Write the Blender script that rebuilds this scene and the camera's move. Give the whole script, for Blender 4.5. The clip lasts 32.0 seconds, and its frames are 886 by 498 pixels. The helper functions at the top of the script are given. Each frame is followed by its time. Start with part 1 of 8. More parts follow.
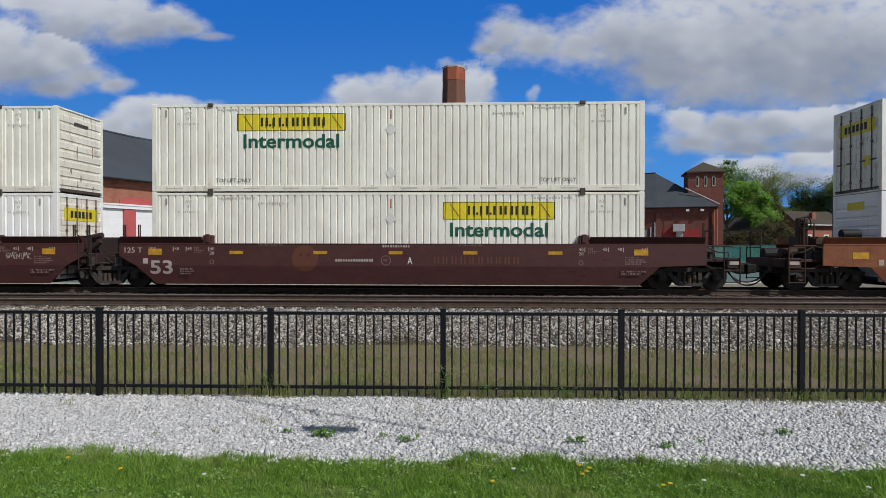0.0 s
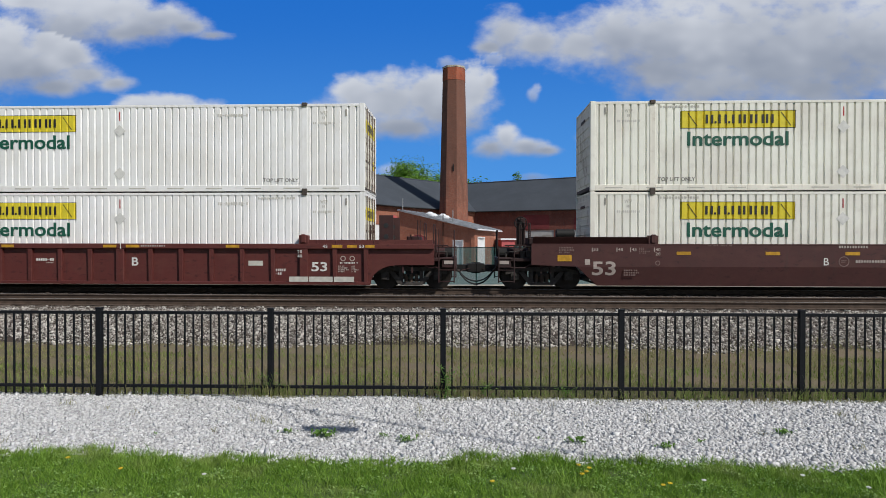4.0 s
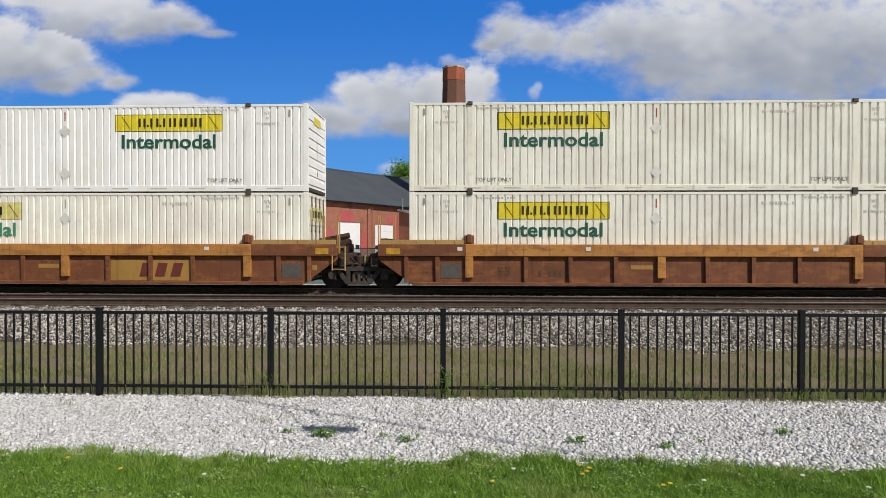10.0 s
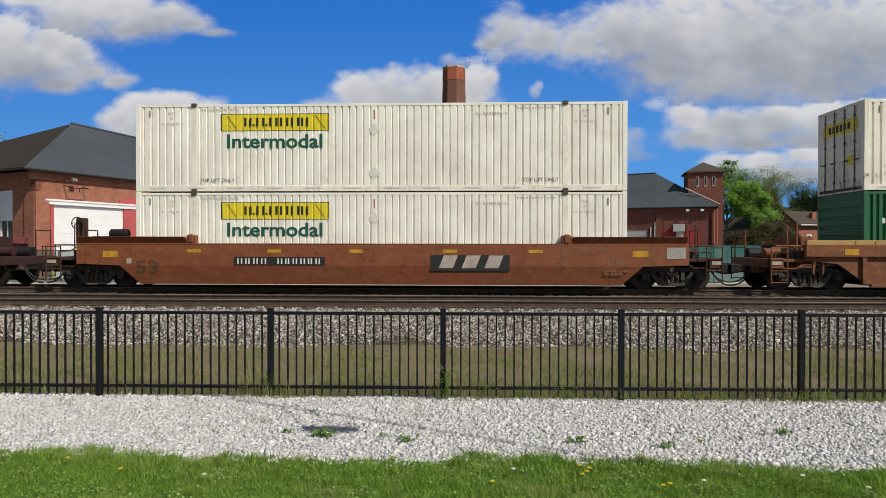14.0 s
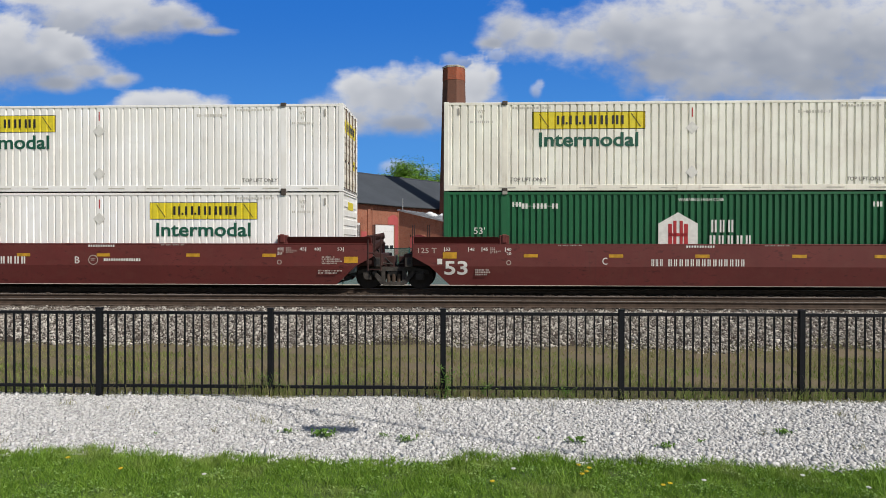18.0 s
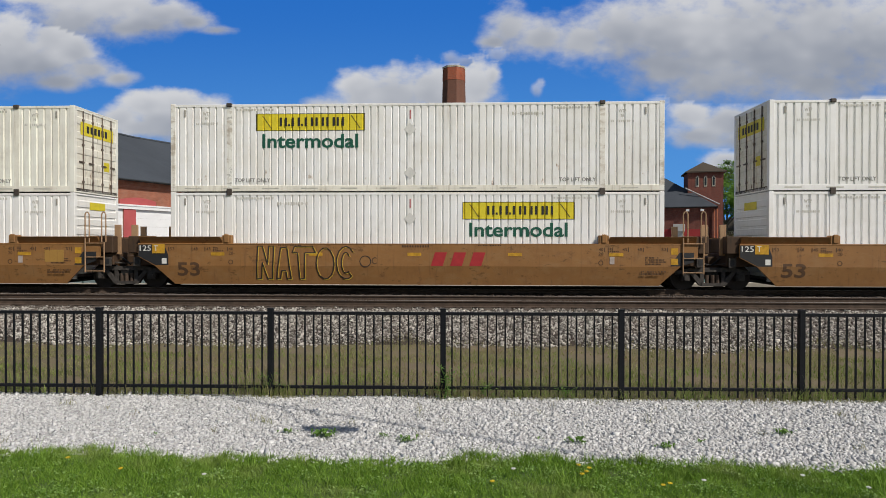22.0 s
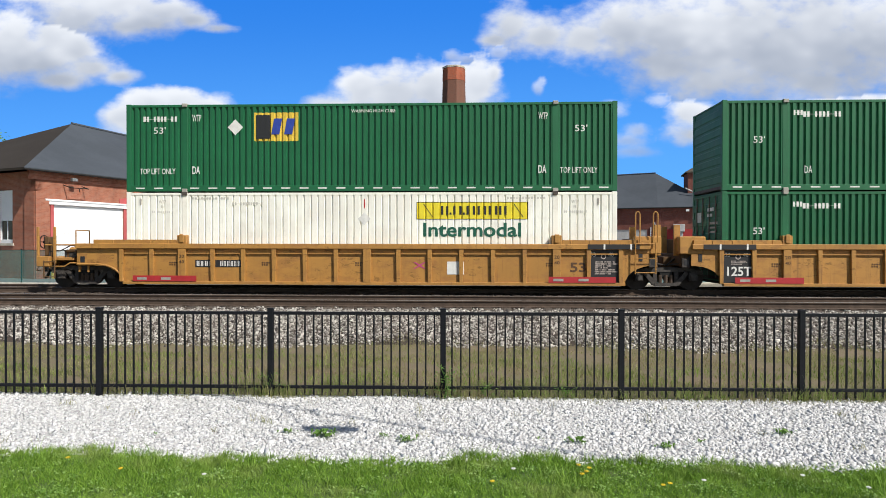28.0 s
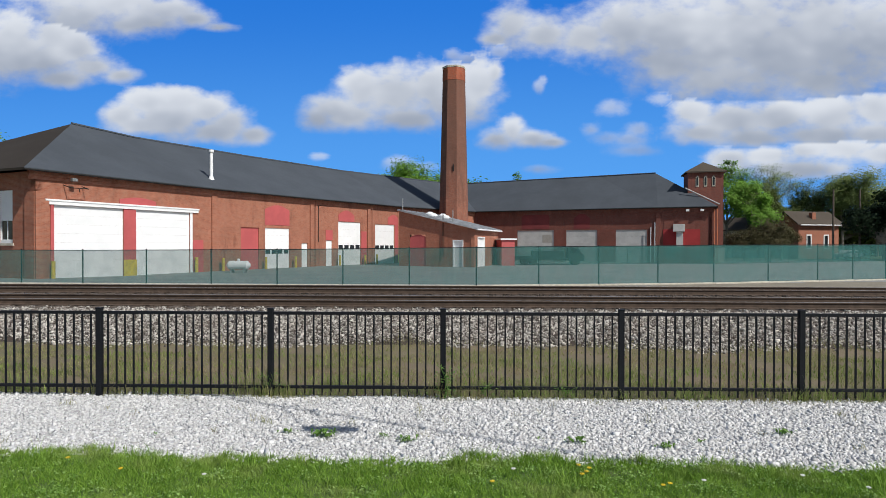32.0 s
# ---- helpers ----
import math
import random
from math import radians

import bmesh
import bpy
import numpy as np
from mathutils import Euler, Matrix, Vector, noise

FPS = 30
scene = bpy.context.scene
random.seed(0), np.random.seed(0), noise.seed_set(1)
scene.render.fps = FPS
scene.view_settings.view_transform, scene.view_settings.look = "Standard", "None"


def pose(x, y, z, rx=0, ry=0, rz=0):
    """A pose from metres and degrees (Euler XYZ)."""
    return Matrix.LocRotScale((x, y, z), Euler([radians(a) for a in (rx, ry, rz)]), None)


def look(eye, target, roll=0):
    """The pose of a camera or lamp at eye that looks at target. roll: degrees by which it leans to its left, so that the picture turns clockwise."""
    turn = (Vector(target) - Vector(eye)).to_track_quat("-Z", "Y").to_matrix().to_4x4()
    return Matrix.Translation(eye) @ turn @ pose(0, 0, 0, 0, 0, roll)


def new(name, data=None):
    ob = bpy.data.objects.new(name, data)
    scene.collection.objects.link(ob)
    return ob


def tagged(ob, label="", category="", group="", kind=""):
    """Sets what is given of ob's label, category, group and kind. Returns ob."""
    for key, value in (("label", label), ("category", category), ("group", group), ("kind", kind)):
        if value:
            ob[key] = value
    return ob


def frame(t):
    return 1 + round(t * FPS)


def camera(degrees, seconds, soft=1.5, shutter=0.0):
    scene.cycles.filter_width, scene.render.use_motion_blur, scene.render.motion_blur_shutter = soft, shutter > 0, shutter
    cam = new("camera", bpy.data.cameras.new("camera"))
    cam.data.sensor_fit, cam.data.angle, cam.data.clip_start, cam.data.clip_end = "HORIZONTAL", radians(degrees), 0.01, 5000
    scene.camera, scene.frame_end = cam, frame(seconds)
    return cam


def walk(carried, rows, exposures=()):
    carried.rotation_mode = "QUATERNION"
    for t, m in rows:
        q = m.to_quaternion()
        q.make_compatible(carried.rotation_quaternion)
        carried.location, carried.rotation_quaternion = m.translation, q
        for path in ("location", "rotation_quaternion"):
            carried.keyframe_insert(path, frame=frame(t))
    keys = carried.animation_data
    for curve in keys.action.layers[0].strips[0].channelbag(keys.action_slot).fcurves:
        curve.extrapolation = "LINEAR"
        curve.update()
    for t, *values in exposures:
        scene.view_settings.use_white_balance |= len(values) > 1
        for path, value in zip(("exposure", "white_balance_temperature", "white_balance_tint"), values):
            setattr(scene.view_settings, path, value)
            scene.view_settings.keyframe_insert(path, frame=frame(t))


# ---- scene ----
# A double-stack container train passes a brick roundhouse; the camera stands still.
# World: x along the track, y away from the camera, z up; ground by the iron fence is z = 0.
cam = camera(71.5, 32.0, soft=0.88)
YAW, TILT = math.atan(44 / 1090), math.atan(9 / 1090)
EYE = Vector((0, 0, 2.1))
VIEW = look(EYE, EYE + Vector((-math.sin(YAW), math.cos(YAW), -math.tan(TILT))), 0.08)
walk(cam, [(0, VIEW), (32, VIEW)],
     exposures=[(0, -0.56, 6200, 10), (3.5, -0.46, 6200, 10), (5, -0.40, 6300, 10), (6, -0.32, 6350, 10), (7, -0.14, 6400, 10), (8, -0.28, 6450, 10), (9, -0.30, 6500, 10), (10.5, -0.31, 6650, 10), (12, -0.34, 6800, 10),
                (17, -0.35, 6600, 10), (19, -0.33, 6550, 10), (21.2, -0.38, 6550, 10), (22.2, -0.49, 6600, 10), (24, -0.53, 6600, 10), (25.5, -0.50, 6500, 10),
                (27.5, 0.12, 6450, 9), (28.5, 0.10, 6400, 9), (30, -0.07, 6320, 9), (31, -0.10, 6300, 9), (32, -0.18, 6300, 9)])

# ---- light ----
SUN_EL, SUN_AZ = radians(45), radians(50)       # the sun stands behind the camera, to its right
world = bpy.data.worlds.new("sky")
scene.world = world
world.use_nodes = True
wn = world.node_tree.nodes
sky = wn.new("ShaderNodeTexSky")
sky.sky_type, sky.sun_disc = "NISHITA", False
sky.sun_elevation, sky.sun_rotation = SUN_EL, math.pi - SUN_AZ
wn["Background"].inputs[1].default_value = 0.085
world.node_tree.links.new(sky.outputs[0], wn["Background"].inputs[0])
sun = new("sun", bpy.data.lights.new("sun", "SUN"))
sun.data.energy, sun.data.angle, sun.data.color = 5.0, radians(0.6), (1.0, 0.95, 0.87)
to_sun = Vector((math.sin(SUN_AZ) * math.cos(SUN_EL), -math.cos(SUN_AZ) * math.cos(SUN_EL), math.sin(SUN_EL)))
sun.matrix_world = look(to_sun * 60, (0, 0, 0))


# ---- materials ----
class Nodes:
    """A short way to write a node tree."""

    def __init__(self, name):
        self.mat = bpy.data.materials.new(name)
        self.mat.use_nodes = True
        self.t = self.mat.node_tree
        self.bsdf = self.t.nodes["Principled BSDF"]
        self.outp = self.t.nodes["Material Output"]

    def add(self, kind, **sockets):
        n = self.t.nodes.new("ShaderNode" + kind)
        for k, v in sockets.items():
            self.put(n, k.replace("_", " "), v)
        return n

    def put(self, n, key, v):
        s = n.inputs[int(key)] if key.isdigit() else n.inputs[key]
        if isinstance(v, bpy.types.NodeSocket):
            self.t.links.new(v, s)
        else:
            s.default_value = v

    def coords(self, shift=True, stretch=(1, 1, 1)):
        c = self.add("TexCoord").outputs["Object"]
        m = self.add("Mapping", Vector=c)
        m.inputs["Scale"].default_value = stretch
        if shift:
            r = self.math("MULTIPLY", self.add("ObjectInfo").outputs["Random"], 57.0)
            self.put(m, "Location", r)
        return m.outputs[0]

    def math(self, op, a, b=0.0, clamp=False):
        n = self.add("Math")
        n.operation, n.use_clamp = op, clamp
        self.put(n, "0", a), self.put(n, "1", b)
        return n.outputs[0]

    def noise(self, vec, scale, detail=4.0, rough=0.6):
        return self.add("TexNoise", Vector=vec, Scale=scale, Detail=detail, Roughness=rough).outputs["Fac"]

    def ramp(self, fac, lo, hi):
        n = self.add("MapRange", Value=fac)
        n.inputs["From Min"].default_value, n.inputs["From Max"].default_value = lo, hi
        n.interpolation_type = "SMOOTHSTEP"
        return n.outputs[0]

    def mix(self, fac, a, b, mode="MIX"):
        n = self.t.nodes.new("ShaderNodeMix")
        n.data_type, n.blend_type = "RGBA", mode
        for i, v in ((0, fac), (6, a), (7, b)):
            if isinstance(v, bpy.types.NodeSocket):
                self.t.links.new(v, n.inputs[i])
            else:
                n.inputs[i].default_value = v if i == 0 else (*v[:3], 1)
        return n.outputs[2]

    def bump(self, height, strength=0.3, distance=0.01):
        b = self.add("Bump", Height=height, Strength=strength, Distance=distance)
        self.put(self.bsdf, "Normal", b.outputs[0])

    def done(self, colour, rough=0.6, metal=0.0):
        self.put(self.bsdf, "Base Color", colour if isinstance(colour, bpy.types.NodeSocket) else (*colour, 1))
        self.put(self.bsdf, "Roughness", rough), self.put(self.bsdf, "Metallic", metal)
        return self.mat


def paint(name, col, dirt=(0.10, 0.07, 0.05), amount=0.5, rough=0.5, streak=True, rust=0.0, grain=0.06, mottle=None):
    """Weathered paint: fading in patches, streaks of grime running down, fine grain, spots of rust."""
    n = Nodes(name)
    v = n.coords()
    big = n.noise(v, 0.7, 5)
    fade = n.mix(n.ramp(big, 0.3, 0.75), col, [min(1, c * (1 + grain * 4)) for c in col])
    c = fade
    if mottle:
        w = n.coords(True, (1.0, 1.0, 2.2))
        c = n.mix(n.math("MULTIPLY", n.ramp(n.noise(w, 1.5, 6, 0.68), 0.46, 0.66), 0.8), c, mottle)
        chip = n.math("ADD", n.noise(w, 3.6, 7, 0.72), n.math("MULTIPLY", big, 0.25))
        c = n.mix(n.math("MULTIPLY", n.ramp(chip, 0.70, 0.78), 0.75), c, [q * 0.45 for q in col])
    if streak:
        s = n.noise(n.coords(True, (6.0, 6.0, 0.35)), 1.6, 5)
        c = n.mix(n.math("MULTIPLY", n.ramp(s, 0.52, 0.85), amount), c, dirt)
    d = n.noise(v, 2.3, 7, 0.7)
    c = n.mix(n.math("MULTIPLY", n.ramp(d, 0.50, 0.80), amount * 0.6), c, dirt)
    if rust:
        w = n.coords(True, (1.0, 1.0, 0.45))
        where = n.ramp(n.add("SeparateXYZ", Vector=n.add("TexCoord").outputs["Object"]).outputs[2], 1.3, 0.25)
        spot = n.math("ADD", n.noise(w, 5.5, 4, 0.55), n.math("MULTIPLY", where, rust))
        c = n.mix(n.math("MULTIPLY", n.ramp(spot, 0.72, 0.80), 0.55), c, (0.40, 0.24, 0.10))
        c = n.mix(n.ramp(spot, 0.79, 0.84), c, (0.09, 0.03, 0.014))
    fine = n.noise(v, 55, 3)
    c = n.mix(n.math("MULTIPLY", fine, grain * 3), c, [x * 0.6 for x in col])
    n.bump(n.math("ADD", fine, n.math("MULTIPLY", d, 2.0)), 0.12, 0.004)
    return n.done(c, n.math("ADD", n.math("MULTIPLY", d, 0.3), rough - 0.1))


def plain(name, col, rough=0.6, metal=0.0, var=0.25, scale=6.0, bump=0.15):
    n = Nodes(name)
    v = n.coords()
    a, b = n.noise(v, scale, 5), n.noise(v, scale * 11, 3)
    c = n.mix(n.ramp(a, 0.3, 0.7), [x * (1 - var) for x in col], [min(1, x * (1 + var)) for x in col])
    c = n.mix(n.math("MULTIPLY", b, 0.3), c, [x * 0.6 for x in col])
    n.bump(n.math("ADD", a, b), bump, 0.004)
    return n.done(c, rough, metal)


CREAM = paint("cream_container_paint", (0.84, 0.81, 0.725), (0.30, 0.24, 0.17), 0.38, 0.5, rust=0.0)
WHITE = paint("white_container_paint", (0.90, 0.885, 0.845), (0.34, 0.29, 0.23), 0.30, 0.5)
RUSTY = paint("rust_spotted_container_paint", (0.81, 0.78, 0.68), (0.30, 0.20, 0.11), 0.5, 0.5, rust=0.17)
WORN = paint("worn_white_container_paint", (0.88, 0.86, 0.81), (0.32, 0.24, 0.15), 0.42, 0.5, rust=0.10)
CHIPPED = paint("chipped_white_post_paint", (0.86, 0.83, 0.76), (0.30, 0.20, 0.11), 0.8, 0.6, rust=0.06, mottle=(0.50, 0.42, 0.32))
GREEN = paint("green_container_paint", (0.010, 0.112, 0.043), (0.015, 0.045, 0.025), 0.35, 0.45)
STAINED = paint("stained_cream_rail_paint", (0.80, 0.77, 0.675), (0.32, 0.22, 0.12), 0.7, 0.55, rust=0.05)
RODS = plain("rusty_lock_rod_steel", (0.16, 0.12, 0.095), 0.6, 0.4)
DOORPAINT = paint("stained_door_paint", (0.79, 0.76, 0.66), (0.24, 0.13, 0.055), 1.0, 0.55, rust=0.14)
MAROON = paint("maroon_car_paint", (0.062, 0.018, 0.016), (0.04, 0.025, 0.02), 0.55, 0.6, mottle=(0.082, 0.027, 0.022))
OXIDE = paint("oxide_red_car_paint", (0.100, 0.022, 0.018), (0.05, 0.022, 0.02), 0.5, 0.55, mottle=(0.125, 0.034, 0.026))
REDCAR = paint("red_car_paint", (0.125, 0.023, 0.020), (0.06, 0.025, 0.02), 0.4, 0.55, mottle=(0.140, 0.033, 0.027))
RUSTCAR = paint("rusty_orange_car_paint", (0.165, 0.056, 0.022), (0.05, 0.026, 0.017), 0.9, 0.7, mottle=(0.30, 0.115, 0.034))
ORANGE = paint("orange_chord_paint", (0.46, 0.205, 0.045), (0.15, 0.06, 0.022), 0.9, 0.6, mottle=(0.27, 0.105, 0.032))
COPPER = paint("copper_brown_car_paint", (0.20, 0.060, 0.022), (0.075, 0.03, 0.018), 0.8, 0.6, mottle=(0.27, 0.10, 0.035))
TAN = paint("tan_car_paint", (0.27, 0.128, 0.038), (0.11, 0.05, 0.025), 0.7, 0.6, mottle=(0.31, 0.165, 0.062))
YELLOWCAR = paint("yellow_car_paint", (0.39, 0.195, 0.044), (0.16, 0.075, 0.028), 0.75, 0.55, mottle=(0.33, 0.155, 0.045))
STEEL = plain("grimy_black_steel", (0.014, 0.013, 0.012), 0.7, 0.3)
SCUFF = plain("brown_scuff_stain", (0.34, 0.25, 0.16), 0.8, var=0.3, scale=5)
DUSTY = plain("dusty_cast_steel", (0.060, 0.052, 0.046), 0.8, 0.1, var=0.4, scale=9)
WHEEL = plain("wheel_steel", (0.035, 0.028, 0.024), 0.55, 0.6)
HOSE = plain("black_rubber", (0.015, 0.015, 0.015), 0.7)
CAST = plain("dark_corner_casting", (0.085, 0.068, 0.058), 0.7, 0.2)
INK_Y = plain("yellow_decal", (0.80, 0.66, 0.035), 0.5, var=0.08)
INK_YF = plain("faded_yellow_decal", (0.72, 0.65, 0.22), 0.6, var=0.10)
INK_AMBER = plain("amber_reflector", (0.56, 0.30, 0.025), 0.4, var=0.25)
INK_K = plain("black_marking", (0.02, 0.02, 0.022), 0.6, var=0.1)
INK_G = plain("dark_green_marking", (0.012, 0.105, 0.065), 0.5, var=0.1)
INK_GF = plain("faded_green_marking", (0.06, 0.27, 0.15), 0.6, var=0.12)
INK_W = plain("white_marking", (0.75, 0.74, 0.70), 0.6, var=0.1)
INK_D = plain("dim_white_marking", (0.45, 0.38, 0.34), 0.7, var=0.15)
INK_M = plain("worn_off_marking", (0.20, 0.13, 0.115), 0.7, var=0.15)
INK_COP = plain("worn_tan_marking", (0.26, 0.13, 0.07), 0.7, var=0.15)
EMBLEM = paint("faded_orange_emblem", (0.118, 0.037, 0.020), (0.08, 0.03, 0.02), 0.7, 0.65)
INK_PALE = plain("faint_grey_marking", (0.60, 0.58, 0.51), 0.7, var=0.12)
INK_FAINT = plain("almost_gone_marking", (0.69, 0.67, 0.61), 0.7, var=0.10)
INK_GREY = plain("grey_marking", (0.36, 0.34, 0.30), 0.7, var=0.15)
INK_STENCIL = plain("dark_grey_stencil", (0.20, 0.19, 0.17), 0.7, var=0.15)
INK_DK = plain("dark_brown_marking", (0.10, 0.05, 0.022), 0.7, var=0.1)
INK_R = plain("red_marking", (0.42, 0.025, 0.03), 0.6, var=0.1)
INK_B = plain("blue_marking", (0.03, 0.06, 0.34), 0.5, var=0.1)
INK_GREYB = plain("weathered_grey_patch", (0.10, 0.088, 0.078), 0.7, var=0.15)
INK_GOLD = plain("gold_decal", (0.72, 0.50, 0.06), 0.5, var=0.1)
INK_OCHRE = paint("worn_ochre_panel_paint", (0.36, 0.20, 0.045), (0.15, 0.075, 0.03), 0.8, 0.6)
INK_RW = plain("worn_red_marking", (0.16, 0.03, 0.022), 0.7, var=0.15)
INK_PINK = plain("magenta_paint", (0.45, 0.06, 0.18), 0.6, var=0.1)


def brick_mat(name, a, b, mortar, smoke=None):
    """Brick courses 76 mm high, laid along the wall, with soot and pale patches."""
    n = Nodes(name)
    v = n.add("TexCoord").outputs["Object"]
    br = n.add("TexBrick", Vector=v, Scale=1.0)
    # courses run in the object's x-z plane
    sep = n.add("SeparateXYZ", Vector=v)
    xy = n.math("ADD", sep.outputs[0], sep.outputs[1])
    n.put(br, "Vector", n.add("CombineXYZ", X=xy, Y=sep.outputs[2]).outputs[0])
    n.put(br, "Color1", (*a, 1)), n.put(br, "Color2", (*b, 1)), n.put(br, "Mortar", (*mortar, 1))
    n.put(br, "Brick Width", 0.215), n.put(br, "Row Height", 0.076), n.put(br, "Mortar Size", 0.008)
    big = n.noise(v, 0.35, 6, 0.65)
    c = n.mix(n.math("MULTIPLY", n.ramp(big, 0.45, 0.75), 0.5), br.outputs["Color"], [x * 0.45 for x in a])
    pale = n.noise(v, 1.3, 6, 0.7)
    c = n.mix(n.math("MULTIPLY", n.ramp(pale, 0.52, 0.76), 0.42), c, [min(1, x * 1.5 + 0.05) for x in b])
    soot = n.noise(n.coords(False, (1.4, 1.4, 0.22)), 1.0, 6, 0.65)
    c = n.mix(n.math("MULTIPLY", n.ramp(soot, 0.52, 0.74), 0.5), c, [x * 0.4 for x in a])
    if smoke:      # soot that thickens up a stack from one height to the other
        deep = n.ramp(n.math("ADD", sep.outputs[2], n.math("MULTIPLY", n.math("SUBTRACT", soot, 0.5), 16.0)), *smoke)
        c = n.mix(n.math("MULTIPLY", deep, 0.62), c, (0.105, 0.058, 0.042))
    n.bump(n.math("SUBTRACT", n.noise(v, 25, 4), br.outputs["Fac"]), 0.25, 0.01)
    return n.done(c, 0.9)


BRICK = brick_mat("red_brick", (0.285, 0.090, 0.050), (0.385, 0.140, 0.080), (0.34, 0.195, 0.14))
# darker copy of BRICK that carries the right wing's shade in its colour
BRICK_SHADED = brick_mat("shaded_red_brick", (0.16, 0.044, 0.030), (0.21, 0.062, 0.041), (0.15, 0.090, 0.074))
BRICK_SOOT = brick_mat("sooty_chimney_brick", (0.25, 0.078, 0.046), (0.33, 0.115, 0.068), (0.24, 0.15, 0.11), (4.0, 15.0))
BRICK_CROWN = brick_mat("rebuilt_crown_brick", (0.33, 0.070, 0.030), (0.40, 0.105, 0.045), (0.27, 0.14, 0.10))
BRICK_HOT = brick_mat("new_orange_brick", (0.40, 0.10, 0.035), (0.46, 0.14, 0.055), (0.34, 0.20, 0.14))
REDPAINT = plain("red_painted_boards", (0.48, 0.095, 0.095), 0.7, var=0.10, scale=0.8)
REDBOARD = plain("dark_red_boards", (0.36, 0.03, 0.03), 0.8, var=0.12, scale=0.8)
# red boards darkened in colour for the shade on the right wing
REDSHADED = plain("shaded_red_boards", (0.20, 0.035, 0.035), 0.8, var=0.15, scale=0.8)
DOORWHITE = plain("white_door_paint", (0.88, 0.88, 0.88), 0.5, var=0.04, scale=1)
# weathered grey-white doors; some of the right wing's shade is in this colour
DOORGREY = plain("pale_grey_door_paint", (0.50, 0.49, 0.47), 0.6, var=0.12, scale=1)
DARKGLASS = plain("dark_glass", (0.02, 0.025, 0.03), 0.1, var=0.1)
METALROOF = plain("galvanised_roofing", (0.55, 0.56, 0.57), 0.45, 0.6, var=0.3, scale=1.5)
GALV = plain("galvanised_steel", (0.42, 0.43, 0.43), 0.45, 0.7)
POST_Y = plain("yellow_bollard_paint", (0.60, 0.45, 0.04), 0.6)
IRON = plain("black_fence_paint", (0.008, 0.009, 0.012), 0.6, 0.0, var=0.15, scale=20)
IRON.node_tree.nodes["Principled BSDF"].inputs["Specular IOR Level"].default_value = 0.2
WOODPOLE = plain("weathered_pole_wood", (0.13, 0.10, 0.08), 0.9)
STONE = plain("pale_stone", (0.50, 0.46, 0.38), 0.85)


def roof_mat(name, col):
    n = Nodes(name)
    v = n.coords(False)
    a = n.noise(v, 0.25, 6, 0.65)
    tab = n.noise(n.coords(False, (1.2, 1.2, 9.0)), 3.0, 3)
    c = n.mix(n.ramp(a, 0.3, 0.7), [x * 0.9 for x in col], [x * 1.1 for x in col])
    c = n.mix(n.math("MULTIPLY", n.ramp(tab, 0.4, 0.7), 0.16), c, [x * 0.6 for x in col])
    n.bump(tab, 0.2, 0.02)
    n.put(n.bsdf, "Specular IOR Level", 0.15)
    return n.done(c, 0.9)


SHINGLE = roof_mat("charcoal_shingles", (0.068, 0.077, 0.090))
# darker shingles for the left hip; the colour stands in for its shade
SHINGLE_SHADED = roof_mat("shaded_brown_shingles", (0.042, 0.035, 0.029))
SHINGLE_BR = roof_mat("brown_shingles", (0.085, 0.07, 0.056))


def earth(name, a, b, c3, scale=1.0):
    n = Nodes(name)
    v = n.coords(False)
    x, y, z = n.noise(v, 0.35 * scale, 6, 0.65), n.noise(v, 2.2 * scale, 6, 0.7), n.noise(v, 30 * scale, 4)
    c = n.mix(n.ramp(x, 0.35, 0.65), a, b)
    c = n.mix(n.math("MULTIPLY", n.ramp(y, 0.45, 0.75), 0.7), c, c3)
    c = n.mix(n.math("MULTIPLY", z, 0.5), c, [q * 0.45 for q in a])
    n.bump(n.math("ADD", z, y), 0.6, 0.03)
    return n.done(c, 0.95)


SOIL_LAWN = earth("lawn_soil", (0.085, 0.14, 0.03), (0.10, 0.17, 0.035), (0.15, 0.15, 0.07))
SOIL_DRY = earth("dry_verge_soil", (0.17, 0.150, 0.075), (0.22, 0.165, 0.105), (0.21, 0.140, 0.105))
SOIL_GRAVEL = earth("crushed_stone_bed", (0.58, 0.565, 0.55), (0.64, 0.62, 0.61), (0.48, 0.46, 0.45), 2)
SOIL_BALLAST = earth("ballast_bed", (0.065, 0.046, 0.035), (0.082, 0.062, 0.048), (0.048, 0.035, 0.026), 2)
YARD = earth("yard_asphalt", (0.27, 0.27, 0.265), (0.32, 0.32, 0.31), (0.22, 0.22, 0.215), 0.5)
FAR_GRASS = earth("far_meadow", (0.06, 0.085, 0.025), (0.08, 0.10, 0.035), (0.11, 0.10, 0.05), 0.1)
SANDY = earth("sandy_gravel", (0.25, 0.215, 0.165), (0.31, 0.27, 0.21), (0.17, 0.15, 0.09), 1.5)


def pebble(name, lo, hi, tint, skew=1.0):
    """Loose stones: each island of the mesh has a shade of its own."""
    n = Nodes(name)
    r = n.add("NewGeometry").outputs["Random Per Island"]
    v = n.coords(False)
    c = n.mix(n.math("POWER", r, skew), lo, hi)
    c = n.mix(n.math("MULTIPLY", n.ramp(n.noise(v, 0.9, 5, 0.65), 0.45, 0.75), 0.45), c, tint)
    c = n.mix(n.math("MULTIPLY", n.noise(v, 60, 3), 0.4), c, [x * 0.6 for x in lo])
    n.bump(n.noise(v, 40, 3), 0.4, 0.006)
    return n.done(c, 0.9)


